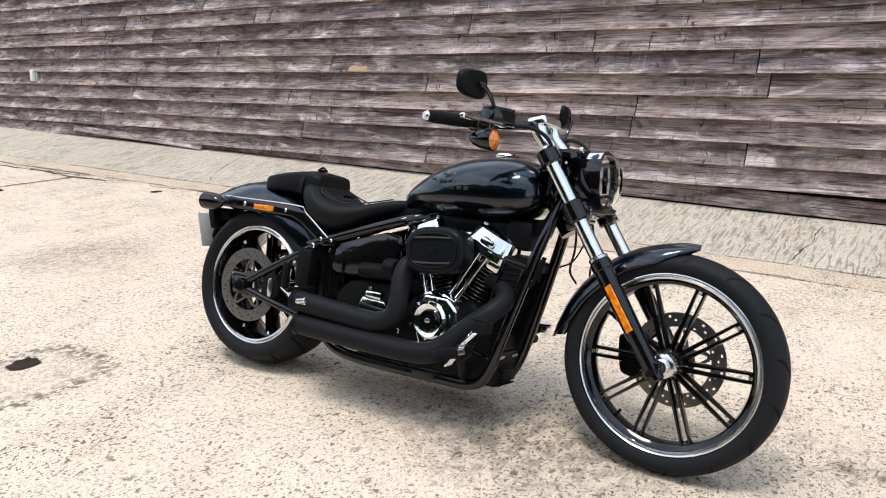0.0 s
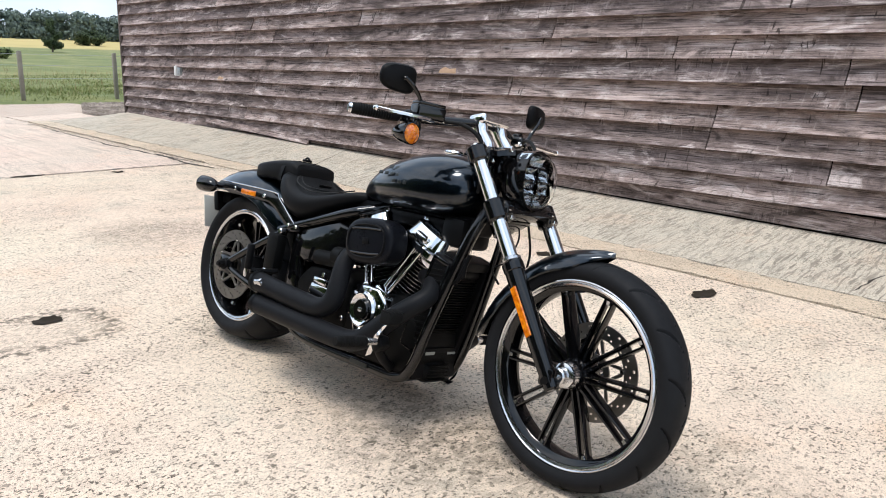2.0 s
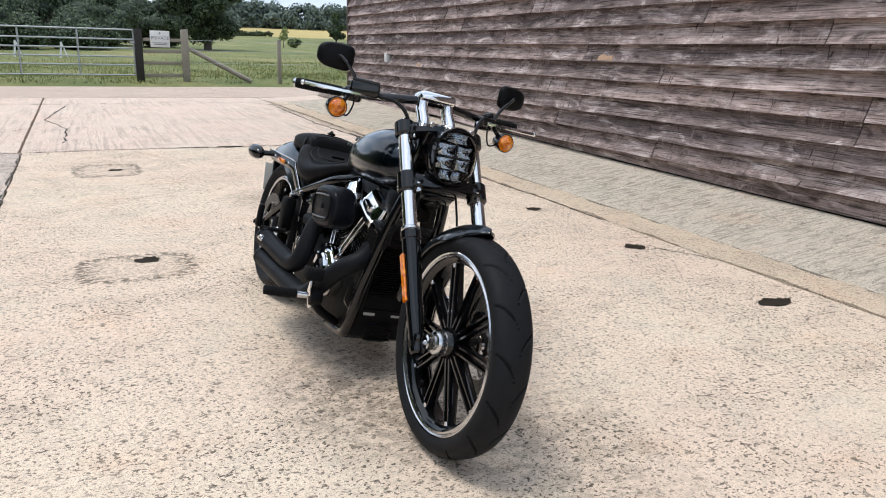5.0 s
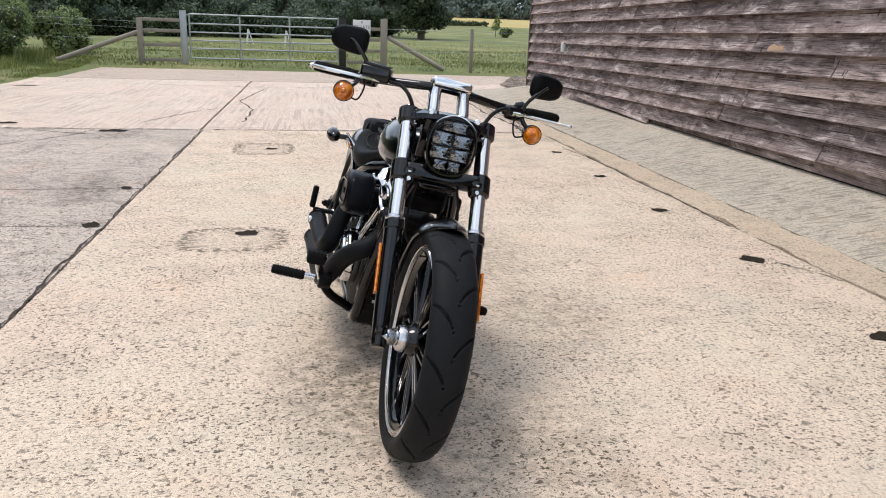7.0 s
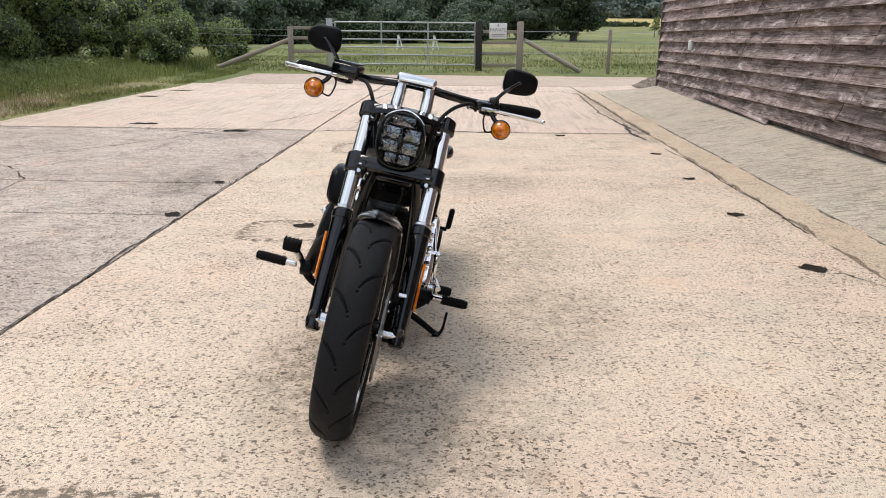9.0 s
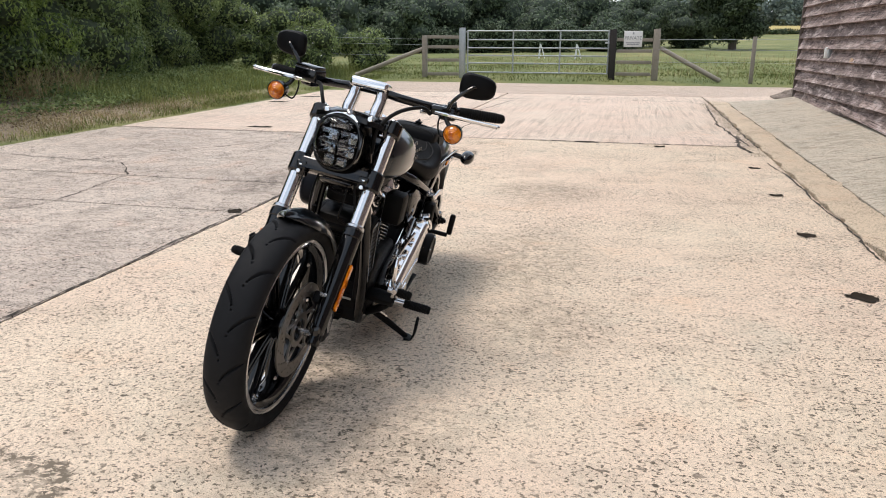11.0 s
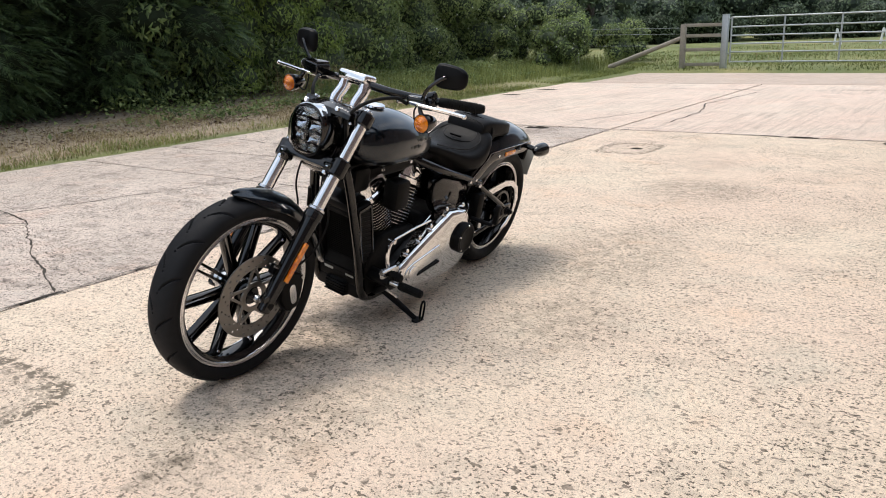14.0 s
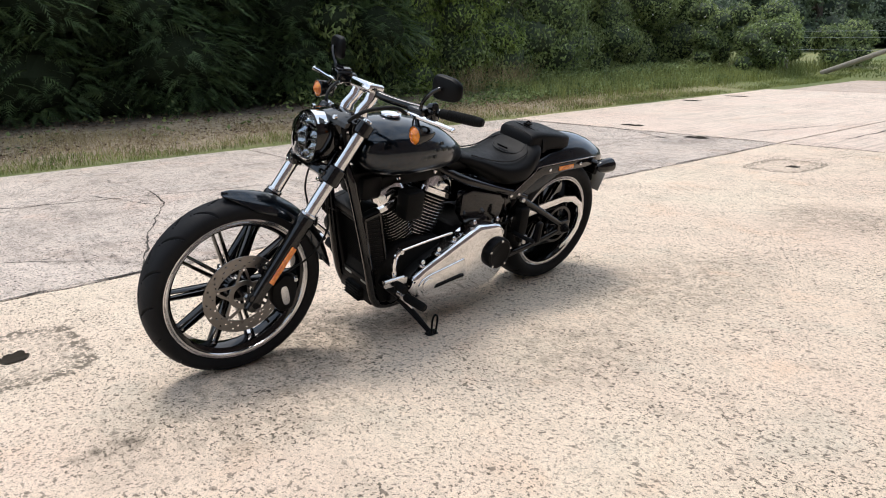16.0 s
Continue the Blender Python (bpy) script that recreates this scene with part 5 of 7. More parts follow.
# engine
eng = part("crankcase", join(prism([(0.72, 0.20), (0.80, 0.155), (1.08, 0.155), (1.12, 0.22), (1.10, 0.34), (1.02, 0.42), (0.80, 0.42), (0.72, 0.34)], -0.125, 0.13, 0.02, 3), prism([(0.42, 0.22), (0.50, 0.16), (0.76, 0.16), (0.76, 0.40), (0.70, 0.44), (0.50, 0.42), (0.42, 0.34)], -0.13, 0.13, 0.02, 3)), M_CASE, bike, "black engine and gearbox casing")
CRANK = Vector((0.905, 0, 0.292))
for name, tilt in (("rear_cylinder", -22.5), ("front_cylinder", 22.5)):
    a = radians(tilt)
    up, ac = Vector((math.sin(a), 0, math.cos(a))), Vector((math.cos(a), 0, -math.sin(a)))
    m = Matrix.Rotation(a, 4, "Y")
    c0 = CRANK
    barrel = part(name, join(cyl(c0 + up * 0.10, c0 + up * 0.33, 0.058, seg=28), box(c0 + up * 0.295, (0.13, 0.15, 0.07), 0.015, m=m)), M_CASE, bike, "black finned cylinder")
    for k in range(13):
        h = 0.135 + 0.0135 * k
        fin = part("fin", moved(prism(oval(0, 0, 0.088, 0.100, 28, 2.8), -0.0023, 0.0023), Matrix.Translation(c0 + up * h) @ m @ Matrix.Rotation(radians(90), 4, "X")), M_CASE, barrel)
        part("fin_edge", moved(join(*[prism(oval(0, 0, 0.0892, 0.1012, 28, 2.8), -0.0009, 0.0009)]), Matrix.Translation(c0 + up * (h + 0.0012)) @ m @ Matrix.Rotation(radians(90), 4, "X")), M_BRIGHT, barrel, "machined bright fin edge")
    turn = m @ Matrix.Rotation(radians(90), 4, "X")
    dome = ((0.308, 0.100, 0.116), (0.314, 0.108, 0.128), (0.334, 0.108, 0.127), (0.340, 0.101, 0.118), (0.345, 0.099, 0.117), (0.388, 0.090, 0.098), (0.400, 0.076, 0.078), (0.405, 0.045, 0.045), (0.406, 0.01, 0.01))
    rk = part("rocker_cover", loft([[c0 + up * h + ac * p + Vector((0, q * 0.88 - 0.016, 0)) for p, q in oval(0, 0, hx * 0.92, hy, 32, 4.2)] for h, hx, hy in dome]), M_CHROME, bike, "chrome rocker cover", True, 30)
    for y in (-0.118, 0.082):
        part("rocker_lug", box(c0 + up * 0.358 + Vector((0, y, 0)), (0.055, 0.026, 0.026), 0.008, m=m), M_CHROME, rk)
    for sx in (-0.06, 0.06):
        for y in (-0.07, 0.07):
            q = c0 + up * 0.392 + ac * sx + Vector((0, y, 0))
            part("bolt", cyl(q, q + up * 0.014, 0.009, seg=10, bevel=0.002), M_CHROME, rk)
    part("rocker_skirt", box(c0 + up * 0.300 + Vector((0, -0.088, 0)), (0.15, 0.026, 0.045), 0.008, m=m), M_CHROME, rk)
    for off in (-0.014, 0.014):
        p0 = Vector((0.905 + (0.035 if tilt > 0 else -0.035) + off, -0.150, 0.40))
        p1 = c0 + up * 0.315 + Vector((off * 1.4, -0.105, 0))
        rod = part("pushrod_tube", join(cyl(p0, p1, 0.0085, seg=14), cyl(p0 + (p1 - p0) * 0.42, p0 + (p1 - p0) * 0.5, 0.0115, seg=14)), M_CHROME, bike, "chrome pushrod tube")
    part("lifter_block", box((0.905 + (0.042 if tilt > 0 else -0.042), -0.148, 0.405), (0.06, 0.06, 0.045), 0.008, m=m), M_CHROME, bike, "chrome lifter block")
cv = part("cam_cover", join(prism([(0.835, 0.30), (0.86, 0.245), (0.955, 0.245), (1.0, 0.30), (0.995, 0.385), (0.95, 0.425), (0.86, 0.425), (0.825, 0.38)], -0.185, -0.12, 0.012, 3), lathe([(0.0, -0.19), (0.043, -0.19), (0.056, -0.197), (0.063, -0.190), (0.066, -0.165), (0.0, -0.165)], 48, (0.895, 0, 0.338), False)), M_CHROME, bike, "chrome cam cover")
part("timer_cover", lathe([(0.0, -0.200), (0.032, -0.200), (0.036, -0.195), (0.036, -0.186), (0.0, -0.186)], 40, (0.895, 0, 0.338), False), M_GLOSS, cv, "round black timer cover")
part("timer_emblem", prism(oval(0.895, 0.338, 0.012, 0.008, 20, 2.0), -0.2025, -0.1995, 0.001), M_BRIGHT, cv)
for k in range(6):
    a = radians(60 * k + 20)
    part("bolt", cyl((0.895 + 0.076 * math.cos(a), -0.19, 0.338 + 0.074 * math.sin(a)), (0.895 + 0.076 * math.cos(a), -0.178, 0.338 + 0.074 * math.sin(a)), 0.006, seg=10), M_CHROME, cv)
part("gearbox_cover", join(prism([(0.60, 0.345), (0.615, 0.375), (0.71, 0.37), (0.73, 0.34), (0.71, 0.33), (0.61, 0.33)], -0.20, -0.13, 0.006), box((0.665, -0.19, 0.385), (0.07, 0.04, 0.03), 0.008)), M_CHROME, bike, "chrome gearbox top cover")
for x, z in ((0.64, 0.445), (0.70, 0.44), (0.60, 0.40), (0.74, 0.27), (0.56, 0.50)):
    part("case_bolt", cyl((x, -0.125, z), (x, -0.142, z), 0.009, seg=10, bevel=0.002), M_BRIGHT, bike)
part("starter_motor", join(cyl((0.56, -0.15, 0.46), (0.72, -0.15, 0.47), 0.028, seg=20, bevel=0.006), cyl((0.67, -0.155, 0.485), (0.72, -0.155, 0.485), 0.034, seg=12, bevel=0.004)), M_CASE, bike)

air = part("air_cleaner", join(moved(prism(oval(0, 0, 0.114, 0.079, 40, 2.8), -0.045, 0.05, 0.020, 4), pose(0.900, -0.190, 0.574, 0, -6, 0))), M_COVER, bike, "oval black air cleaner cover with a raised rim")
part("cover_rim", moved(join(tube([(x, -0.046, z) for x, z in oval(0, 0, 0.090, 0.056, 40, 2.8)] + [(0.090, -0.046, 0.0)], 0.004, 6, 1)), pose(0.900, -0.190, 0.574, 0, -6, 0)), M_SATIN, air)
for z in (-0.040, 0.040):
    part("cover_ridge", moved(tube([(-0.070, -0.046, z), (-0.03, -0.0475, z * 1.05), (0.03, -0.0475, z * 1.05), (0.070, -0.046, z)], 0.0045, 8), pose(0.900, -0.190, 0.574, 0, -6, 0)), M_GLOSS, air, "glossy raised ridge")
part("cover_badge", moved(box((0, -0.047, 0), (0.03, 0.004, 0.02), 0.001), pose(0.900, -0.190, 0.574, 0, -6, 0)), M_SATIN, air)
part("intake", box((0.93, -0.14, 0.57), (0.10, 0.12, 0.08), 0.02), M_CASE, bike)
part("intake_cover", box((0.985, 0.14, 0.60), (0.09, 0.075, 0.12), 0.014), M_CASE, bike, "black plastic horn and coil cover")

for name, pts, tip in (("upper_exhaust_pipe", [(0.775, -0.10, 0.515), (0.770, -0.165, 0.51), (0.768, -0.195, 0.47), (0.780, -0.215, 0.40), (0.775, -0.228, 0.335), (0.72, -0.236, 0.302), (0.62, -0.242, 0.303), (0.36, -0.252, 0.318)], (0.36, -0.252, 0.318)),
                       ("lower_exhaust_pipe", [(1.05, -0.07, 0.495), (1.11, -0.10, 0.48), (1.142, -0.14, 0.445), (1.125, -0.182, 0.408), (1.072, -0.210, 0.355), (0.998, -0.230, 0.28), (0.955, -0.238, 0.248), (0.88, -0.242, 0.232), (0.70, -0.246, 0.232), (0.385, -0.252, 0.238)], (0.385, -0.252, 0.238))):
    ex = part(name, tube(pts, (0.031, 0.0385), 24, 7), M_MATT, bike, "matt black slash-cut exhaust pipe")
    part("pipe_mouth", join(loft([ring(Vector(tip) + Vector((0.012 - 0.016 * k, 0, 0)), (1, 0, 0), r, 24) for k, r in ((0, 0.041), (1, 0.0405), (1.0, 0.035), (0.0, 0.034))], False)), M_SATIN, ex)
part("exhaust_clamp", join(cyl((0.395, -0.285, 0.322), (0.435, -0.288, 0.330), 0.012, seg=12, bevel=0.003), box((0.415, -0.283, 0.322), (0.05, 0.02, 0.016), 0.004)), M_BRIGHT, bike)

# primary drive side
prim = part("primary_cover", prism([(0.965, 0.205), (0.995, 0.245), (0.985, 0.300), (0.93, 0.335), (0.70, 0.440), (0.64, 0.468), (0.52, 0.458), (0.485, 0.43), (0.462, 0.36), (0.445, 0.27), (0.465, 0.205), (0.53, 0.165), (0.62, 0.157), (0.78, 0.160), (0.92, 0.180)], 0.125, 0.226, 0.024, 4), M_CHROME, bike, "long chrome primary drive cover")
part("primary_bulge", prism([(0.95, 0.24), (0.965, 0.265), (0.95, 0.29), (0.91, 0.305), (0.72, 0.34), (0.70, 0.245), (0.88, 0.215), (0.93, 0.218)], 0.222, 0.234, 0.008, 3), M_CHROME, prim)
part("primary_rib", tube([(0.88, 0.236, 0.245), (0.72, 0.236, 0.262)], 0.006, 8, 1), M_SATIN, prim)
part("inspection_cover", prism(oval(0.912, 0.262, 0.036, 0.03, 24, 2.2, 0.3), 0.23, 0.240, 0.004), M_CHROME, prim)
part("derby_cover", lathe([(0.0, 0.248), (0.052, 0.248), (0.057, 0.251), (0.068, 0.250), (0.072, 0.243), (0.073, 0.22), (0.0, 0.22)], 56, (0.520, 0, 0.322), False), M_SATIN, prim, "round black derby cover")
for k in range(5):
    a = radians(72 * k + 18)
    part("bolt", cyl((0.520 + 0.063 * math.cos(a), 0.246, 0.322 + 0.063 * math.sin(a)), (0.520 + 0.063 * math.cos(a), 0.254, 0.322 + 0.063 * math.sin(a)), 0.005, seg=10), M_CHROME, prim)
for x, z in ((0.93, 0.345), (0.85, 0.385), (0.77, 0.418), (0.66, 0.472), (0.52, 0.462)):
    part("bolt", cyl((x, 0.175, z), (x, 0.205, z + 0.012), 0.010, seg=10, bevel=0.003), M_CHROME, prim)
guard = [(0.36, 0.425), (0.30, 0.44), (0.10, 0.462), (0.0, 0.470), (-0.09, 0.455), (-0.155, 0.41), (-0.185, 0.34), (-0.17, 0.26), (-0.12, 0.20), (-0.05, 0.175),
         (-0.055, 0.20), (-0.10, 0.225), (-0.14, 0.28), (-0.15, 0.34), (-0.125, 0.395), (-0.07, 0.428), (0.0, 0.437), (0.10, 0.425), (0.30, 0.395), (0.36, 0.375)]
part("belt_guard", prism(guard, 0.128, 0.146, 0.005), M_CHROME, bike, "polished drive belt guard")
part("drive_belt", prism([(0.45, 0.40), (0.0, 0.415), (0.0, 0.408), (0.45, 0.393)], 0.112, 0.136), M_RUBBER, bike)
part("drive_belt_lower", prism([(0.45, 0.235), (0.0, 0.225), (0.0, 0.232), (0.45, 0.242)], 0.112, 0.136), M_RUBBER, bike)
part("belt_pulley", join(lathe([(0.082, 0.11), (0.096, 0.11), (0.096, 0.138), (0.082, 0.138)], 60, (0, 0, RZ)), *[cyl((0.02 * math.cos(k), 0.124, RZ + 0.02 * math.sin(k)), (0.085 * math.cos(k), 0.124, RZ + 0.085 * math.sin(k)), 0.012, 0.009, 8) for k in (0.3, 1.56, 2.81, 4.07, 5.33)]), M_GLOSS, bike)
part("shock_reservoir", join(box((0.32, 0.165, 0.41), (0.06, 0.05, 0.14), 0.012), box((0.315, 0.17, 0.325), (0.026, 0.03, 0.04), 0.006)), M_CASE, bike, "black plastic canister")
part("stay_fitting", cyl((0.30, 0.186, 0.30), (0.30, 0.186, 0.345), 0.012, seg=14, bevel=0.003), M_BRIGHT, bike)

# radiator and front of the frame
rad_m = pose(1.108, 0, 0.405, 0, 14, 0)
rd = part("radiator", join(box((0, 0, 0), (0.030, 0.20, 0.325), 0.006), box((0.004, 0.100, 0), (0.088, 0.040, 0.36), 0.010, 3), box((0.004, -0.100, 0), (0.088, 0.040, 0.36), 0.010, 3), box((0.004, 0, 0.165), (0.088, 0.17, 0.035), 0.008), box((0.004, 0, -0.160), (0.088, 0.17, 0.045), 0.008)), M_SATIN, bike, "black finned oil cooler in its shroud")
rd.matrix_basis = rad_m
for k in range(30):
    f = part("fin", box((0.018, 0, -0.134 + 0.0095 * k), (0.012, 0.165, 0.002)), M_CASE, rd)
for s in (-1, 1):
    grille = part("side_grille", join(box((0.004, s * 0.1215, 0.165), (0.075, 0.007, 0.014), 0.003), box((0.004, s * 0.1215, -0.155), (0.075, 0.007, 0.014), 0.003), box((-0.032, s * 0.1215, 0.005), (0.010, 0.007, 0.32), 0.003), box((0.040, s * 0.1215, 0.005), (0.010, 0.007, 0.32), 0.003)), M_GLOSS, rd, "gloss black frame of the side louvres")
    for k in range(16):
        part("louvre", box((0.004, s * 0.1205, -0.135 + 0.019 * k), (0.062, 0.005, 0.007), 0.0015, 1, Matrix.Rotation(radians(-18), 4, "Y")), M_CASE, grille)
part("warning_label", box((0.049, -0.05, -0.16), (0.002, 0.045, 0.018)), M_PLATE, rd)
part("warning_label", box((0.049, 0.06, -0.16), (0.002, 0.04, 0.014)), M_PLATE, rd)
part("regulator", join(box((1.085, 0, 0.176), (0.085, 0.125, 0.085), 0.034, 4), *[box((1.085, 0, 0.150 + 0.0125 * k), (0.092, 0.105, 0.004), 0.0015) for k in range(5)]), M_CASE, bike, "black finned regulator")
part("horn_bracket", join(tube([(1.24, -0.09, 0.60), (1.22, -0.10, 0.52), (1.20, -0.10, 0.50)], 0.008, 8), box((1.215, -0.095, 0.555), (0.05, 0.012, 0.07), 0.006)), M_SATIN, bike)
part("engine_mount", prism([(1.08, 0.52), (1.17, 0.56), (1.18, 0.52), (1.10, 0.46)], -0.06, 0.06, 0.008), M_SATIN, bike)
part("engine_mount", prism([(1.02, 0.17), (1.11, 0.21), (1.11, 0.15), (1.02, 0.14)], -0.11, 0.11, 0.008), M_SATIN, bike)
part("skid_plate", prism([(0.50, 0.14), (1.06, 0.14), (1.02, 0.115), (0.55, 0.115)], -0.10, 0.10, 0.006), M_SATIN, bike)
part("maker_plate", box((0.86, -0.127, 0.137), (0.09, 0.004, 0.016)), M_BADGE, bike)

# headlamp and bars
HL = pose(1.345, 0, 0.866, 0, 0, 0) @ Matrix.Rotation(radians(-4), 4, "Y")


def lamp_ring(x, k, e=2.5):
    return [Vector((x, k * 0.076 * math.copysign(abs(math.cos(a)) ** (2 / e), math.cos(a)), k * 0.089 * math.copysign(abs(math.sin(a)) ** (2 / e), math.sin(a)))) for a in (2 * math.pi * i / 40 for i in range(40))]


head = part("headlamp", loft([lamp_ring(x, k) for x, k in ((-0.075, 0.35), (-0.068, 0.62), (-0.045, 0.88), (-0.01, 1.0), (0.03, 1.04), (0.045, 1.02), (0.045, 0.96), (0.01, 0.92), (-0.035, 0.78), (-0.045, 0.3))]), M_GLOSS, bike, "oval black headlamp shell with clear lens")
head.matrix_basis = HL
part("lens", loft([lamp_ring(x, k) for x, k in ((0.040, 0.955), (0.058, 0.93), (0.074, 0.80), (0.084, 0.55), (0.088, 0.2), (0.086, 0.19), (0.081, 0.54), (0.071, 0.78), (0.055, 0.90), (0.038, 0.93))], True), M_GLASS, head, "clear curved headlamp lens", True, 80)
part("bezel", loft([lamp_ring(x, k) for x, k in ((0.036, 1.035), (0.05, 1.02), (0.05, 0.965), (0.036, 0.965))], False, True), M_GLOSS, head)
part("top_band", loft([[Vector((x, 0.0815 * math.sin(a) * k, 0.0945 * math.cos(a) * k)) for a in np.linspace(-0.85, 0.85, 15)] + [Vector((x, 0.0785 * math.sin(a) * k, 0.0915 * math.cos(a) * k)) for a in np.linspace(0.85, -0.85, 15)] for x, k in ((-0.03, 0.99), (0.0, 1.02), (0.045, 1.04))]), M_CHROME, head, "chrome headlamp top band")
M_SMOKE = plain("bright_reflector", (0.50, 0.51, 0.53), 0.08, 1.0, grain=40, wear=0.1, bump=0)
part("lamp_bowl", loft([lamp_ring(x, k) for x, k in ((0.036, 0.94), (0.020, 0.90), (0.0, 0.80), (-0.02, 0.55), (-0.028, 0.1))], False), M_SATIN, head)
for y, z, ry, rz in ((-0.033, 0.021, 0.029, 0.019), (0.033, 0.021, 0.029, 0.019), (-0.032, -0.023, 0.028, 0.018), (0.032, -0.023, 0.028, 0.018), (-0.022, -0.060, 0.019, 0.015), (0.022, -0.060, 0.019, 0.015), (0, 0.061, 0.038, 0.015)):
    bm = bmesh.new()
    g = {(a, b): bm.verts.new((0.040 - (0.030 if a == 0 and b == 0 else 0.011 if a * b == 0 else 0.0), y + a * ry * 0.95, z + b * rz * 0.95)) for a in (-1, 0, 1) for b in (-1, 0, 1)}
    for a in (-1, 1):
        for b in (-1, 1):
            bm.faces.new((g[0, 0], g[a, 0], g[a, b]))
            bm.faces.new((g[0, 0], g[a, b], g[0, b]))
    part("reflector_cup", bm, M_SMOKE, head, "faceted bright lamp reflector cup", False)
part("projector_lens", moved(lathe([(0.0, 0.012), (0.010, 0.009), (0.015, 0.0), (0.016, -0.008), (0.0, -0.008)], 24, (0, 0, 0), False), Matrix.Translation((0.034, 0, -0.060)) @ Matrix.Rotation(radians(-90), 4, "Z") @ Matrix.Scale(0.6, 4)), M_GLASS, head)
part("lamp_divider", join(box((0.042, 0, -0.001), (0.012, 0.132, 0.006), 0.002), box((0.042, 0, 0.0), (0.012, 0.007, 0.085), 0.002), box((0.044, 0, 0.0), (0.014, 0.016, 0.018), 0.004)), M_GLOSS, head)
part("headlamp_shroud", prism([(1.22, 0.955), (1.285, 0.955), (1.33, 0.93), (1.30, 0.88), (1.26, 0.80), (1.25, 0.80), (1.26, 0.88), (1.22, 0.93)], -0.085, 0.085, 0.012), M_GLOSS, bike, "gloss black nacelle behind the headlamp")
part("headlamp_yoke", loft([[Vector((1.315 - 0.03 * abs(t) ** 2 + dx, 0.118 * t, 0.953 - 0.018 * t * t + dz)) for dx, dz in ((-0.035, -0.008), (-0.03, 0.010), (0.02, 0.006), (0.025, -0.010))] for t in np.linspace(-1, 1, 13)]), M_GLOSS, bike)
for s in (-1, 1):
    part("yoke_bolt", cyl((1.318, s * 0.075, 0.955), (1.330, s * 0.075, 0.957), 0.009, seg=12, bevel=0.002), M_CHROME, bike)
    part("riser", loft([[p + Vector((0.024 * math.cos(a) * k, 0.021 * math.sin(a), 0.008 * math.cos(a))) for a in (2 * math.pi * i / 16 for i in range(16))] for p, k in ((Vector((1.20, s * 0.05, 0.945)), 1.2), (Vector((1.195, s * 0.05, 0.965)), 1.0), (Vector((1.165, s * 0.049, 0.995)), 0.95), (Vector((1.150, s * 0.048, 1.022)), 1.15), (Vector((1.148, s * 0.048, 1.045)), 1.15))]), M_CHROME, bike, "curved chrome handlebar riser")
part("bar_clamp", join(box((1.148, 0, 1.040), (0.070, 0.136, 0.036), 0.012, 3, Matrix.Rotation(radians(-12), 4, "Y")), cyl((1.146, -0.062, 1.026), (1.146, -0.036, 1.026), 0.026, seg=24, bevel=0.004), cyl((1.146, 0.036, 1.026), (1.146, 0.062, 1.026), 0.026, seg=24, bevel=0.004)), M_CHROME, bike, "chrome handlebar clamp")
bar_pts = [(0.985, -0.41, 0.995), (1.03, -0.30, 0.998), (1.085, -0.20, 1.006), (1.13, -0.11, 1.018), (1.146, -0.04, 1.026), (1.146, 0.04, 1.026), (1.13, 0.11, 1.018), (1.085, 0.20, 1.010), (1.03, 0.30, 1.008), (0.985, 0.41, 1.010)]
bars = part("handlebar", tube(bar_pts, 0.0145, 18), M_GLOSS, bike, "wide gloss black drag handlebar")
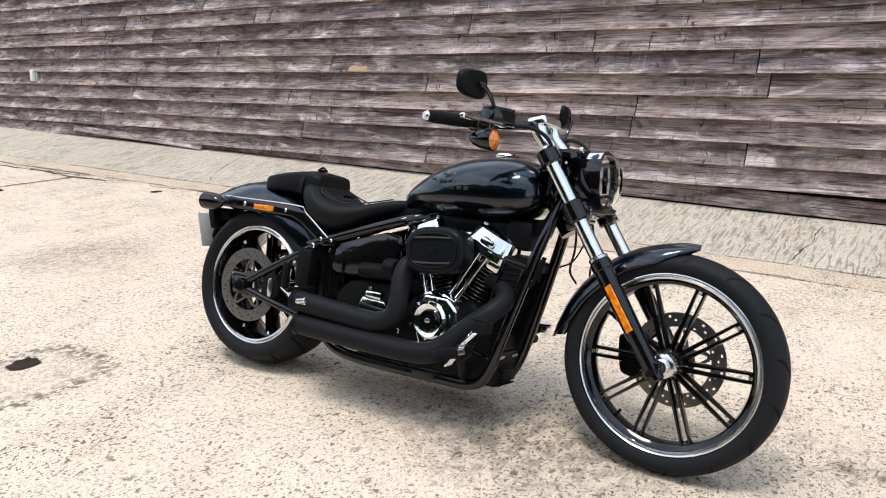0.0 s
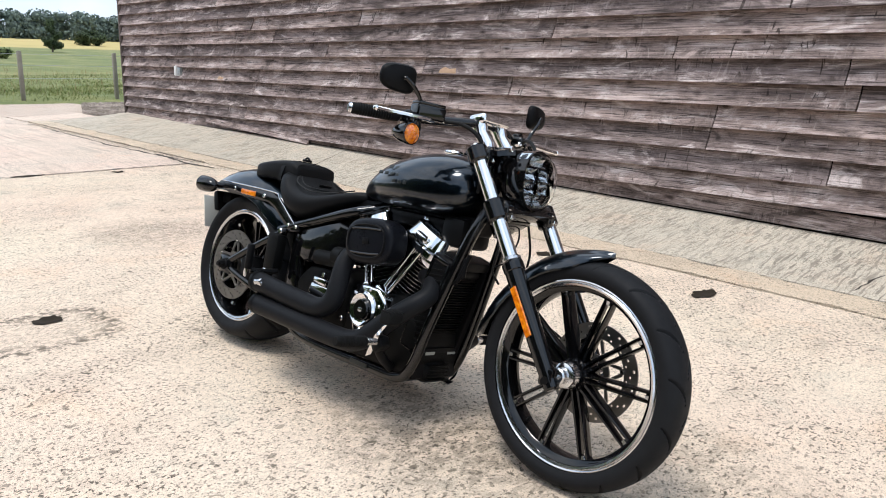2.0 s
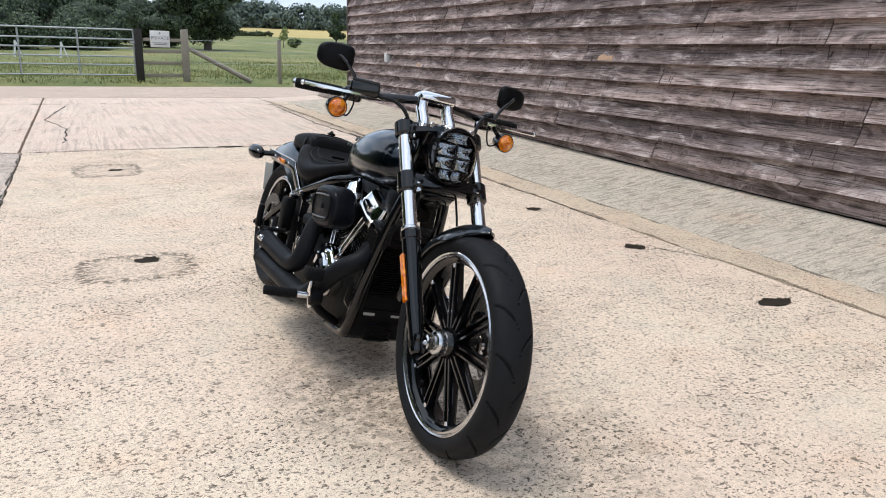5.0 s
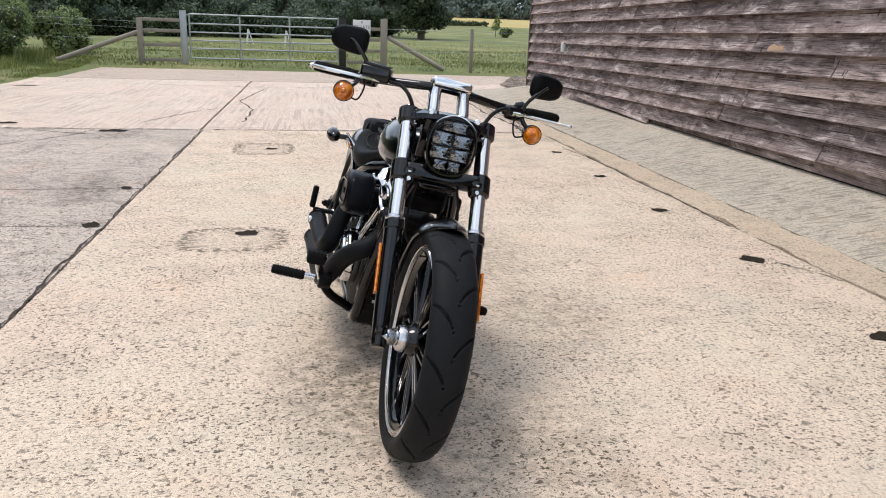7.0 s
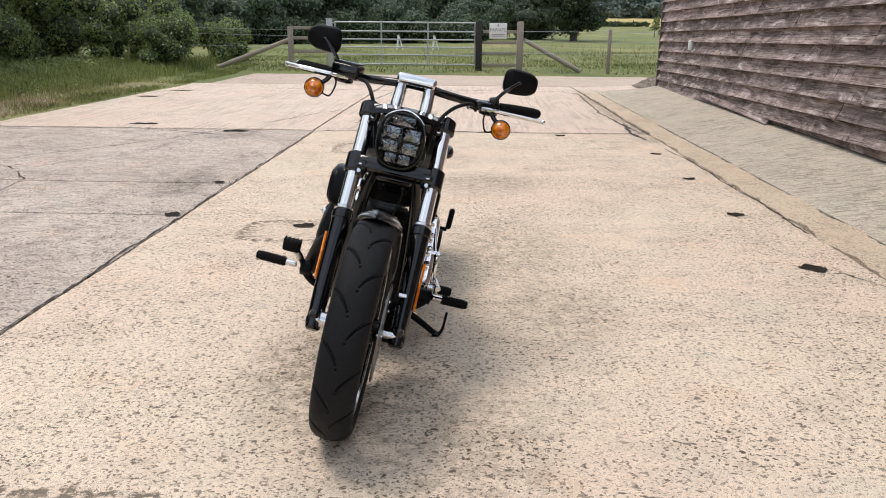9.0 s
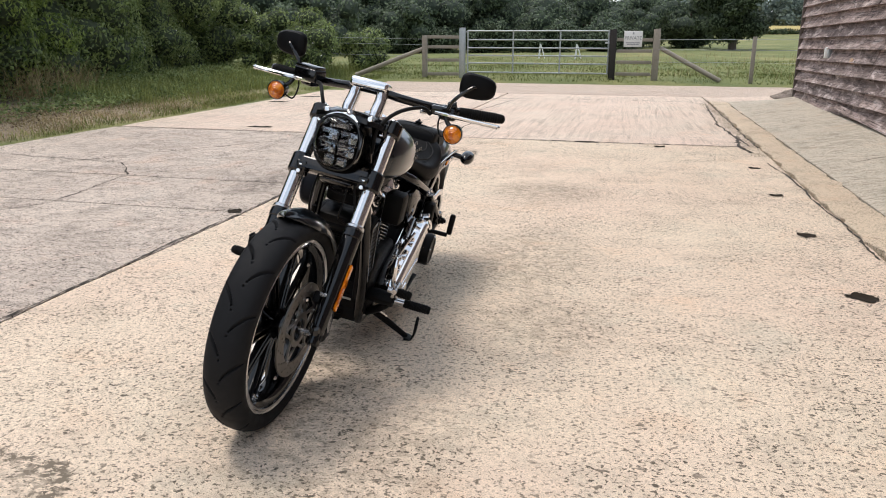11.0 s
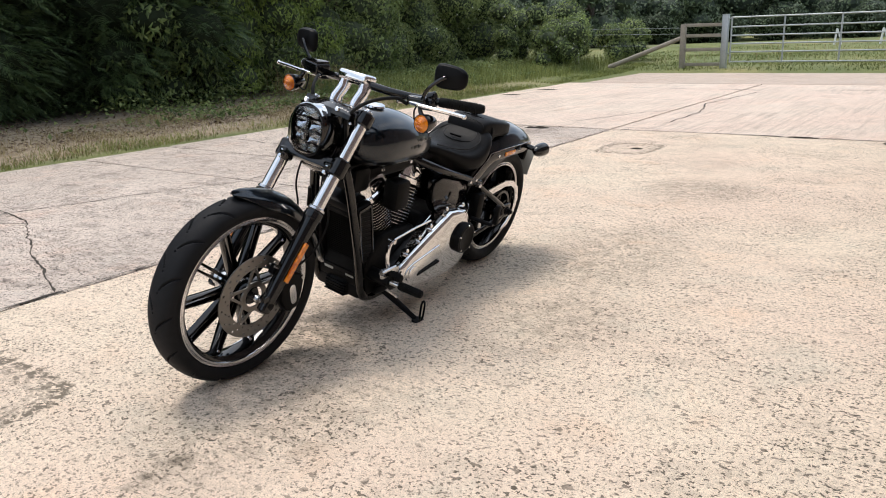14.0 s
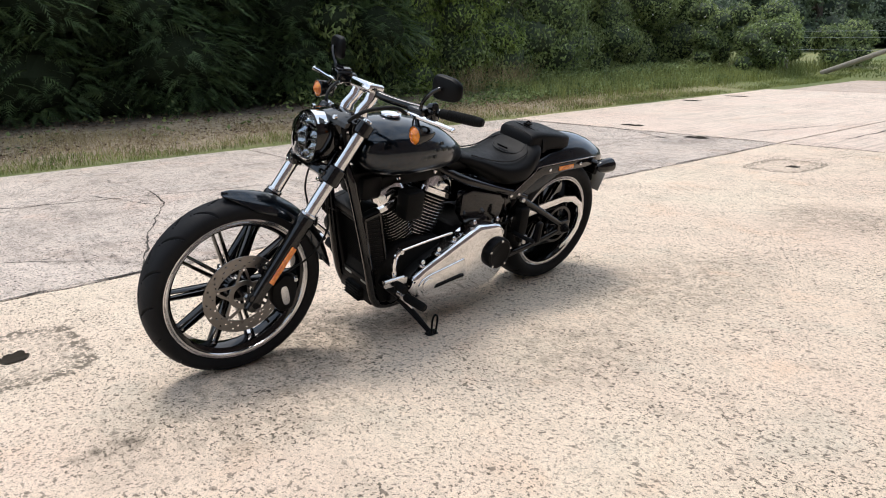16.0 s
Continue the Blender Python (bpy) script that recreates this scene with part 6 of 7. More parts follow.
for s in (-1, 1):
    a, b = Vector((1.033, s * 0.298, 1.008 if s > 0 else 0.998)), Vector((0.972, s * 0.442, 1.011 if s > 0 else 0.994))
    ax = (b - a).normalized()
    prof = [(0.0, 0.0), (0.0155, 0.0), (0.0175, 0.004), (0.0175, 0.028)]
    for k in range(13):
        y = 0.03 + 0.0085 * k
        prof += [(0.0172, y - 0.0005), (0.019, y + 0.001), (0.019, y + 0.004), (0.0172, y + 0.0055)]
    ln = (b - a).length
    prof = [q for q in prof if q[1] < ln - 0.008] + [(0.0175, ln - 0.006), (0.0155, ln), (0.0, ln)]
    gr = part("grip", moved(lathe(prof, 20, (0, 0, 0), False), Matrix.Translation(a) @ Vector((0, 1, 0)).rotation_difference(ax).to_matrix().to_4x4()), M_GRIP, bike, "ribbed black rubber grip")
    part("grip_end", cyl(b - ax * 0.002, b + ax * 0.010, 0.0165, 0.014, 20, 0.003), M_BRIGHT if s < 0 else M_GRIP, gr)
    sg_ = part("switch_housing", join(moved(box((0, 0, 0), (0.05, 0.062, 0.05), 0.012, 3), pose(1.052, s * 0.262, 0.998, 0, 0, -s * -26)), cyl((1.06, s * 0.245, 1.0), (1.05, s * 0.285, 0.998), 0.026, seg=20, bevel=0.004)), M_GLOSS, bike)
    if s < 0:
        part("master_cylinder", join(moved(box((0, 0, 0), (0.062, 0.10, 0.045), 0.008, 3), pose(1.105, -0.245, 1.022, 0, 0, -16)), moved(box((0, 0, 0.026), (0.056, 0.092, 0.010), 0.003), pose(1.105, -0.245, 1.022, 0, 0, -16))), M_GLOSS, bike, "black brake fluid reservoir")
    else:
        part("clutch_perch", join(moved(box((0, 0, 0), (0.04, 0.07, 0.032), 0.008, 3), pose(1.095, 0.245, 1.006, 0, 0, 16)), cyl((1.055, 0.26, 1.02), (1.05, 0.29, 1.03), 0.017, seg=16, bevel=0.004)), M_GLOSS, bike)
    lv = [Vector((1.118, s * 0.235, 1.000)), Vector((1.125, s * 0.275, 1.001)), Vector((1.120, s * 0.33, 1.000)), Vector((1.108, s * 0.40, 0.999)), Vector((1.105, s * 0.455, 0.999))]
    lp = smooth_path(lv, 6)
    part("brake_lever" if s < 0 else "clutch_lever", join(loft([[p + Vector((w * cx, 0, 0.0065 * cz)) for cx, cz in ((-1, -0.5), (-0.6, -1), (0.6, -1), (1, -0.5), (1, 0.5), (0.6, 1), (-0.6, 1), (-1, 0.5))] for p, w in ((p, 0.014 - 0.007 * i / (len(lp) - 1)) for i, p in enumerate(lp))]), lathe([(0.0, -0.009), (0.006, -0.007), (0.009, 0), (0.006, 0.007), (0, 0.009)], 14, lv[-1], False)), M_CHROME, bike, "polished hand lever with a ball end")
    c = Vector((1.145, 0.315 if s > 0 else -0.342, 0.945))
    ind = part("front_indicator", join(loft([ring(c + Vector((0.005 - 0.085 * t, 0, 0)), (1, 0, 0), 0.0325 * r, 28) for t, r in ((0, 1.0), (0.12, 1.0), (0.4, 0.93), (0.7, 0.68), (0.9, 0.35), (1.0, 0.12))]), tube([c + Vector((-0.02, -s * 0.02, 0.02)), c + Vector((-0.025, -s * 0.035, 0.035)), c + Vector((-0.03, -s * 0.045, 0.055))], 0.008, 10)), M_GLOSS, bike, "black bullet front indicator")
    ridges = [(0.0, 0.012)]
    for q in range(5):
        ridges += [(0.003 + 0.0062 * q, 0.0195 - 0.0012 * q * q * 0.7), (0.0062 + 0.0062 * q, 0.0165 - 0.0012 * q * q * 0.7)]
    ridges += [(0.0345, 0.004), (0.0345, 0.0), (0.0, 0.0)]
    ridges = [(q * 0.9, w) for q, w in ridges]
    part("lens", moved(lathe(ridges, 32, (0, 0, 0), False), Matrix.Translation(c + Vector((0.004, 0, 0))) @ Matrix.Rotation(radians(-90), 4, "Z")), M_AMBER, ind, "ribbed amber indicator lens")
    part("lens_rim", moved(lathe([(0.029, -0.004), (0.034, -0.002), (0.034, 0.008), (0.031, 0.010)], 32), Matrix.Translation(c) @ Matrix.Rotation(radians(-90), 4, "Z")), M_GLOSS, ind)
    part("indicator_wire", tube([c + Vector((-0.03, -s * 0.02, -0.015)), c + Vector((-0.03, -s * 0.05, -0.02)), c + Vector((-0.03, -s * 0.065, 0.02)), c + Vector((-0.035, -s * 0.06, 0.05))], 0.003, 8), M_CABLE, ind)
    mc = Vector((1.068, s * 0.352, 1.109))
    mir = part("mirror", loft([[mc + Matrix.Rotation(s * radians(12), 3, "Z") @ Vector((dx, k * 0.063 * math.copysign(abs(math.cos(a)) ** 0.62, math.cos(a)) * (1.0 if math.cos(a) * s < 0 else 1.0), k * 0.043 * math.copysign(abs(math.sin(a)) ** 0.62, math.sin(a)) * (1 + 0.18 * s * -math.cos(a)))) for a in (2 * math.pi * i / 32 for i in range(32))] for dx, k in ((-0.016, 0.90), (-0.016, 0.97), (-0.010, 1.0), (-0.002, 0.97), (0.005, 0.86), (0.009, 0.55), (0.010, 0.1))]), M_SATIN, bike, "black teardrop mirror")
    part("mirror_glass", loft([[mc + Matrix.Rotation(s * radians(12), 3, "Z") @ Vector((dx, k * 0.063 * math.copysign(abs(math.cos(a)) ** 0.62, math.cos(a)), k * 0.043 * math.copysign(abs(math.sin(a)) ** 0.62, math.sin(a)) * (1 + 0.18 * s * -math.cos(a)))) for a in (2 * math.pi * i / 32 for i in range(32))] for dx, k in ((-0.0175, 0.86), (-0.0165, 0.88))]), M_CHROME, mir)
    part("mirror_stem", tube([(1.105, s * 0.272, 1.018), (1.108, s * 0.285, 1.05), (1.104, s * 0.315, 1.085), (1.092, s * 0.34, 1.107), (1.085, s * 0.347, 1.109)], 0.0065, 10), M_GLOSS, mir)
    part("hose", tube([(1.12, s * 0.20, 1.0), (1.17, s * 0.17, 1.0), (1.22, s * 0.14, 0.97), (1.235, s * 0.11, 0.90), (1.22, s * 0.09, 0.80)] if s < 0 else [(1.115, 0.215, 0.995), (1.16, 0.19, 1.015), (1.24, 0.13, 0.99), (1.29, 0.09, 0.93), (1.27, 0.08, 0.84)], 0.0065, 10), M_CABLE, bike, "black control hose")
    part("hose_end", cyl((1.108, s * 0.205, 0.999), (1.14, s * 0.185, 1.0), 0.007, seg=12, bevel=0.002), M_BRIGHT, bike)
part("brake_hose", tube([(1.29, -0.05, 0.80), (1.325, -0.072, 0.72), (1.335, -0.078, 0.64), (1.325, -0.07, 0.57), (1.345, -0.05, 0.53)], 0.0038, 8), M_CABLE, bike)
part("brake_hose_low", tube([(1.33, 0.06, 0.74), (1.345, 0.085, 0.64), (1.34, 0.095, 0.54), (1.41, 0.102, 0.45), (1.52, 0.10, 0.40)], 0.004, 8), M_CABLE, bike)
part("brake_line", tube([(1.30, 0.03, 0.76), (1.325, 0.035, 0.68), (1.30, 0.02, 0.60), (1.25, 0.03, 0.57)], 0.003, 8), M_CABLE, bike)

# feet and stand
def peg(x0, y0, z0, x1, y1, z1, label):
    a, b = Vector((x0, y0, z0)), Vector((x1, y1, z1))
    ax = (b - a).normalized()
    ln = (b - a).length
    prof = [(0.0, 0.02), (0.014, 0.02), (0.016, 0.023)]
    for k in range(int((ln - 0.035) / 0.0095)):
        y = 0.028 + 0.0095 * k
        prof += [(0.016, y), (0.0185, y + 0.001), (0.0185, y + 0.0045), (0.016, y + 0.0055)]
    prof += [(0.016, ln - 0.003), (0.013, ln), (0.0, ln)]
    q = part("foot_peg", moved(lathe(prof, 18, (0, 0, 0), False), Matrix.Translation(a) @ Vector((0, 1, 0)).rotation_difference(ax).to_matrix().to_4x4()), M_GRIP, bike, label)
    part("peg_mount", cyl(a - ax * 0.02, a + ax * 0.022, 0.012, seg=14, bevel=0.003), M_BRIGHT, q)


peg(1.085, -0.303, 0.279, 1.065, -0.436, 0.276, "ribbed black rubber foot peg")
peg(1.075, 0.255, 0.272, 1.052, 0.376, 0.264, "ribbed black rubber foot peg")
peg(1.10, 0.225, 0.318, 1.098, 0.30, 0.316, "small black rubber gear lever peg")
part("brake_pedal", join(box((1.155, -0.305, 0.372), (0.05, 0.062, 0.042), 0.010, 3), *[box((1.155, -0.305 + 0.014 * k, 0.3925), (0.044, 0.006, 0.006), 0.002) for k in (-2, -1, 0, 1, 2)]), M_GRIP, bike, "black rubber brake pedal pad")
part("pedal_arm", loft([[Vector(p) + Vector((w * cx, 0.008 * cy, w * cx * 0.5 + 0.01 * cy)) for cx, cy in ((-1, -0.6), (-0.7, -1), (0.7, -1), (1, -0.6), (1, 0.6), (0.7, 1), (-0.7, 1), (-1, 0.6))] for p, w in (((1.02, -0.235, 0.225), 0.016), ((1.05, -0.255, 0.262), 0.019), ((1.09, -0.278, 0.315), 0.017), ((1.13, -0.292, 0.352), 0.013))]), M_CHROME, bike, "polished brake pedal arm")
for y0, y1 in ((-0.27, -0.12), (0.12, 0.235)):
    part("peg_bracket", join(prism([(1.05, 0.295), (1.085, 0.295), (1.10, 0.265), (1.07, 0.235), (1.05, 0.25)], y0, y0 + 0.045 if y0 < 0 else y1, 0.008), tube([(1.07, (y0 if y0 < 0 else y1) * 0.95, 0.265), (1.055, (y0 if y0 < 0 else y1) * 0.8, 0.22), (1.02, math.copysign(0.13, y0), 0.17)], 0.016, 12)), M_SATIN, bike)
for s in (-1, 1):
    part("passenger_peg", join(tube([(0.36, s * 0.17, 0.36), (0.345, s * 0.23, 0.355), (0.33, s * 0.275, 0.352)], 0.010, 10), box((0.325, s * 0.283, 0.405), (0.026, 0.026, 0.10), 0.009)), M_SATIN, bike, "folded black passenger peg")
lk = part("shift_linkage", join(tube([(0.795, 0.205, 0.462), (0.93, 0.205, 0.452), (1.07, 0.21, 0.440)], 0.0055, 10), tube([(1.07, 0.212, 0.442), (1.095, 0.216, 0.42), (1.10, 0.22, 0.37), (1.09, 0.225, 0.325)], 0.009, 10), cyl((1.07, 0.195, 0.441), (1.07, 0.225, 0.441), 0.010, seg=14)), M_CHROME, bike, "chrome gear shift rod")
part("toe_lever", join(tube([(1.06, 0.235, 0.335), (1.12, 0.24, 0.338), (1.165, 0.245, 0.34)], 0.010, 10), box((1.10, 0.24, 0.325), (0.11, 0.014, 0.03), 0.005)), M_BRIGHT, bike)
stand = part("side_stand", join(tube([(0.985, 0.13, 0.175), (0.955, 0.21, 0.125), (0.928, 0.292, 0.074)], (0.016, 0.011), 12), box((0.922, 0.305, 0.066), (0.055, 0.04, 0.014), 0.005, m=Matrix.Rotation(radians(-14), 4, "X")), tube([(0.930, 0.315, 0.072), (0.945, 0.322, 0.10), (0.948, 0.322, 0.155), (0.936, 0.322, 0.172), (0.922, 0.322, 0.155), (0.920, 0.322, 0.10), (0.915, 0.315, 0.072)], 0.0045, 8)), M_SATIN, bike, "black side stand folded down to the concrete")
part("stand_spring", tube([(0.985, 0.15, 0.18), (0.955, 0.20, 0.145)], 0.008, 8, 1), M_BRIGHT, stand)


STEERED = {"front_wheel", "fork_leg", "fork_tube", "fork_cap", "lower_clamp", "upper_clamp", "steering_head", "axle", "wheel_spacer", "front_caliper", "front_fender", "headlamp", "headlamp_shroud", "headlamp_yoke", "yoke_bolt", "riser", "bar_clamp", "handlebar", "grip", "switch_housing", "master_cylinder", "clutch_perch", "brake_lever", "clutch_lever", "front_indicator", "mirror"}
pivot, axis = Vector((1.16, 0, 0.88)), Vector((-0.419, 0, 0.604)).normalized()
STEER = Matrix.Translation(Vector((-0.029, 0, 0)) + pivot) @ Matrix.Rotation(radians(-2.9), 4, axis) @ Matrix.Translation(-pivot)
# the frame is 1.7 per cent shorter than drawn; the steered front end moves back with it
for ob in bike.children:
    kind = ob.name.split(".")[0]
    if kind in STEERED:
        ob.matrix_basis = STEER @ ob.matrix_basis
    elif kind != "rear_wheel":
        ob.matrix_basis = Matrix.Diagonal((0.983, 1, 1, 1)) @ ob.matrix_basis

# ---- plants ----
M_CONIFER = foliage_mat("conifer_sprays", (0.020, 0.036, 0.017), (0.125, 0.185, 0.075), 0.55, 0.3)
M_IVY = foliage_mat("dark_hedge_leaves", (0.055, 0.085, 0.032), (0.30, 0.38, 0.13), 0.45, 0.35)
M_ELDER = foliage_mat("elder_leaves", (0.06, 0.10, 0.026), (0.32, 0.42, 0.10), 0.5, 0.35)
M_BUSH = foliage_mat("bush_leaves", (0.08, 0.12, 0.042), (0.32, 0.38, 0.14), 0.5, 0.35)
M_OAK = foliage_mat("oak_leaves", (0.018, 0.030, 0.014), (0.07, 0.10, 0.04))
# leaf colour lightened to carry the haze over the trees beyond the gate
M_FIELD = foliage_mat("hazed_field_tree_leaves", (0.045, 0.066, 0.040), (0.12, 0.16, 0.085))
M_DARKOAK = foliage_mat("dark_oak_leaves", (0.026, 0.040, 0.024), (0.085, 0.115, 0.055))
# dark core colour that paints the shade within the field trees
M_FIELDSHADE = plain("field_tree_shade_core", (0.035, 0.05, 0.034), 0.95, grain=4, wear=0.4)
# pale blue-green: distance haze is put into these leaf and core colours
M_WOODS = foliage_mat("hazed_wood_leaves", (0.085, 0.118, 0.10), (0.13, 0.168, 0.135))
M_FARSHADE = plain("hazed_wood_shade", (0.075, 0.103, 0.09), 0.95, grain=2, wear=0.4)
M_GRASS = foliage_mat("verge_grass", (0.10, 0.135, 0.032), (0.33, 0.345, 0.11), 0.6)
M_MEADOW = foliage_mat("meadow_grass_blades", (0.09, 0.12, 0.032), (0.26, 0.28, 0.095), 0.7)
M_STRAW = foliage_mat("dry_grass", (0.20, 0.15, 0.07), (0.45, 0.36, 0.19), 0.7)
M_FLOWER = foliage_mat("white_flowers", (0.45, 0.45, 0.40), (0.75, 0.74, 0.68), 0.7)
M_BARK = plain("bark", (0.09, 0.07, 0.055), 0.9, grain=20, wear=0.5, bump=0.6)
# dark core colours stand in for the shade deep between the leaves
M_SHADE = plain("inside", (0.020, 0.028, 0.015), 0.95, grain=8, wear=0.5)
M_LEAFSHADE = plain("leafy_shade_core", (0.040, 0.056, 0.025), 0.95, grain=9, wear=0.6, bump=0.4)
M_STONE = foliage_mat("gravel_stone", (0.13, 0.105, 0.085), (0.42, 0.35, 0.30), 0.9)


def leaves(points, normals, length, width, droop, rng):
    """Arrays of small folded leaves at points, each facing about its normal."""
    n = len(points)
    rnd = rng.normal(size=(n, 3))
    nor = normals + 0.55 * rnd
    nor /= np.linalg.norm(nor, axis=1, keepdims=True)
    t = np.cross(nor, rng.normal(size=(n, 3)))
    t[:, 2] -= droop
    t /= np.linalg.norm(t, axis=1, keepdims=True) + 1e-9
    b = np.cross(nor, t)
    ln = (length * rng.uniform(0.6, 1.3, n))[:, None]
    wd = (width * rng.uniform(0.6, 1.3, n))[:, None]
    fold = nor * ln * 0.14
    q = np.stack([points, points + t * ln * 0.5 + b * wd - fold, points + t * ln, points + t * ln * 0.5 - b * wd - fold], 1)
    faces = np.array([[0, 1, 2], [0, 2, 3]])
    k = 4
    return q.reshape(-1, 3), (np.arange(n)[:, None, None] * k + faces[None]).reshape(-1, 3)


def fronds(points, normals, length, rng, count=8):
    """Feathery conifer sprays: a drooping stem with narrow leaflets to both sides."""
    n = len(points)
    out = normals * 1.0 + 0.45 * rng.normal(size=(n, 3))
    out[:, 2] = out[:, 2] * 0.35 - 0.12
    out /= np.linalg.norm(out, axis=1, keepdims=True)
    side = np.cross(out, np.array([0, 0, 1.0]) + 0.35 * rng.normal(size=(n, 3)))
    side /= np.linalg.norm(side, axis=1, keepdims=True)
    ln = length * rng.uniform(0.6, 1.35, n)[:, None]
    quads = []
    for k in range(count):
        f = (k + 0.4) / count
        for sgn in (-1, 1):
            base = points + out * ln * f - np.array([0, 0, 1.0]) * ln * 0.30 * f * f
            wid = ln * 0.055
            tip = base + (side * sgn * 0.75 + out * 0.65) * ln * (0.42 * (1.1 - f)) - np.array([0, 0, 1.0]) * ln * 0.06
            quads.append(np.stack([base - out * wid, base + out * wid, tip], 1))
    q = np.concatenate(quads, 1).reshape(-1, 3)
    return q, np.arange(len(q)).reshape(-1, 3)


def cloud_points(blobs, n, rng, inner=0.72):
    """Points and outward normals near the skins of many ellipsoids."""
    vol = np.array([b[3] * b[4] + b[4] * b[5] + b[3] * b[5] for b in blobs])
    pick = rng.choice(len(blobs), n, p=vol / vol.sum())
    c = np.array([b[:3] for b in blobs])[pick]
    r = np.array([b[3:6] for b in blobs])[pick]
    d = rng.normal(size=(n, 3))
    d /= np.linalg.norm(d, axis=1, keepdims=True)
    return c + d * r * rng.uniform(inner, 1.06, n)[:, None], d


def lumps(rng, c, r, count, size):
    """Smaller ellipsoids over a big one, for an uneven outline."""
    out = []
    for _ in range(count):
        d = rng.normal(size=3)
        d /= np.linalg.norm(d)
        k = size * rng.uniform(0.6, 1.35)
        p = np.array(c) + d * np.array(r) * rng.uniform(0.45, 0.95)
        out.append((*p, k, k, k * rng.uniform(0.6, 0.9)))
    return out


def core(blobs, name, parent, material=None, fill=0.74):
    """Dark lumps painting the shade between leaves; they stop light shining straight through."""
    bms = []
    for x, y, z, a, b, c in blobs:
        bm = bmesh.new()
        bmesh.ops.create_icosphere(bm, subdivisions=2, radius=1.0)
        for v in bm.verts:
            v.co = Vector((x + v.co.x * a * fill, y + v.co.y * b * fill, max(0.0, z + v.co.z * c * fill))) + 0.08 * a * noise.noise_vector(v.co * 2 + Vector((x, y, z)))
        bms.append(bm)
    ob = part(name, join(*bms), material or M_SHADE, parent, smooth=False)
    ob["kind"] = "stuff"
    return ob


def plant(name, s, d, blobs, n, leaf, material, label, category, seed, trunk=None, kind="leaf", droop=0.3, group="", flowers=0, inner=0.72, dense=True, shade=None):
    """A tree or bush: trunk and limbs, dark lumps for inner shade and a crown of many leaves."""
    rng = np.random.default_rng(seed)
    z0 = terrain(s, d)
    ob = thing(name, YARD @ Matrix.Translation((s, d, z0)), label, category, group)
    pts, nor = cloud_points(blobs, n, rng, inner)
    keep = pts[:, 2] > 0.02
    v, f = fronds(pts[keep], nor[keep], leaf[0], rng) if kind == "spray" else leaves(pts[keep], nor[keep], leaf[0], leaf[1], droop, rng)
    cr = new("crown", as_mesh("crown", v.tolist(), f.tolist(), material))
    cr.parent = ob
    cr["kind"] = "stuff"
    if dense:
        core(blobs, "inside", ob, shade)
    if trunk:
        h, r = trunk
        top = Vector((0.1 * r, 0.15, h))
        bms = [tube([(0, 0, -0.1), (0.05, 0.03, h * 0.4), (0, 0.08, h * 0.75), (0.05, 0.1, h)], (r, r * 0.35), 10, 4)]
        for k in range(6):
            b = blobs[(k * 3) % len(blobs)]
            a = Vector((0, 0.05, h * (0.35 + 0.08 * k)))
            bms.append(tube([a, (a + Vector(b[:3])) / 2 + Vector((0, 0, 0.1)), Vector(b[:3])], (r * 0.4, r * 0.12), 7, 3))
        part("trunk", join(*bms), M_BARK, ob)
    if flowers:
        fp, fn = cloud_points(blobs, flowers, rng, 1.0)
        keep = fp[:, 2] > 0.4
        v, f = leaves(fp[keep], fn[keep] + np.array([0, 0, 1.0]), 0.05, 0.02, 0.0, rng)
        fl = new("blossom", as_mesh("blossom", v.tolist(), f.tolist(), M_FLOWER))
        fl.parent = ob
        fl["kind"] = "stuff"
    return ob


prng = np.random.default_rng(11)


def tall_blobs(w, h, depth, count, size):
    out = []
    for k in range(count):
        f = (k + 0.5) / count
        out.append((prng.uniform(-w, w), prng.uniform(-depth, depth * 0.9), 0.35 + h * f * 0.95, size * prng.uniform(0.8, 1.25), size * prng.uniform(0.7, 1.1), size * prng.uniform(0.6, 0.95)))
    for z in (0.3, 0.85):
        out += [(x * w * 1.15, prng.uniform(-0.2, 0.2) * depth, z, size * 0.8, size * 0.62, size * 0.55) for x in (-1.0, 0.0, 1.0)]
    return out


# conifers at positive s stand out of view, added for reflections on the bike
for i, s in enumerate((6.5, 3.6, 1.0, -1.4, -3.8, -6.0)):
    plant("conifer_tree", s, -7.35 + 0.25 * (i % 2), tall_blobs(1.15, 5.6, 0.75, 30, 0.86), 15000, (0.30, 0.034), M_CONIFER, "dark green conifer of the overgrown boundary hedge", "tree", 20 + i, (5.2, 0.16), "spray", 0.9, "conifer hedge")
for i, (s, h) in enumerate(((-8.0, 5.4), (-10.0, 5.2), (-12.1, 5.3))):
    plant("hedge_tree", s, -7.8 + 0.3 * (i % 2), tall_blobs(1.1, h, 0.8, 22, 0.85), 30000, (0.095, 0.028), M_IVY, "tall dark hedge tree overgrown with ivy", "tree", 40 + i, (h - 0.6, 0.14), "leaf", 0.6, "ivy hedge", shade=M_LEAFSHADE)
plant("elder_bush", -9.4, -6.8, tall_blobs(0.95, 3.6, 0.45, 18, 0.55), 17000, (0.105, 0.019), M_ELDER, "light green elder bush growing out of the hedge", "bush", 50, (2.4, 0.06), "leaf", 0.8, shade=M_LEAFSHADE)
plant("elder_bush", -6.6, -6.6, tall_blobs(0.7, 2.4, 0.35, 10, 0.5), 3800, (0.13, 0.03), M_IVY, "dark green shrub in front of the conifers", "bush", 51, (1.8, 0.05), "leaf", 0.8)
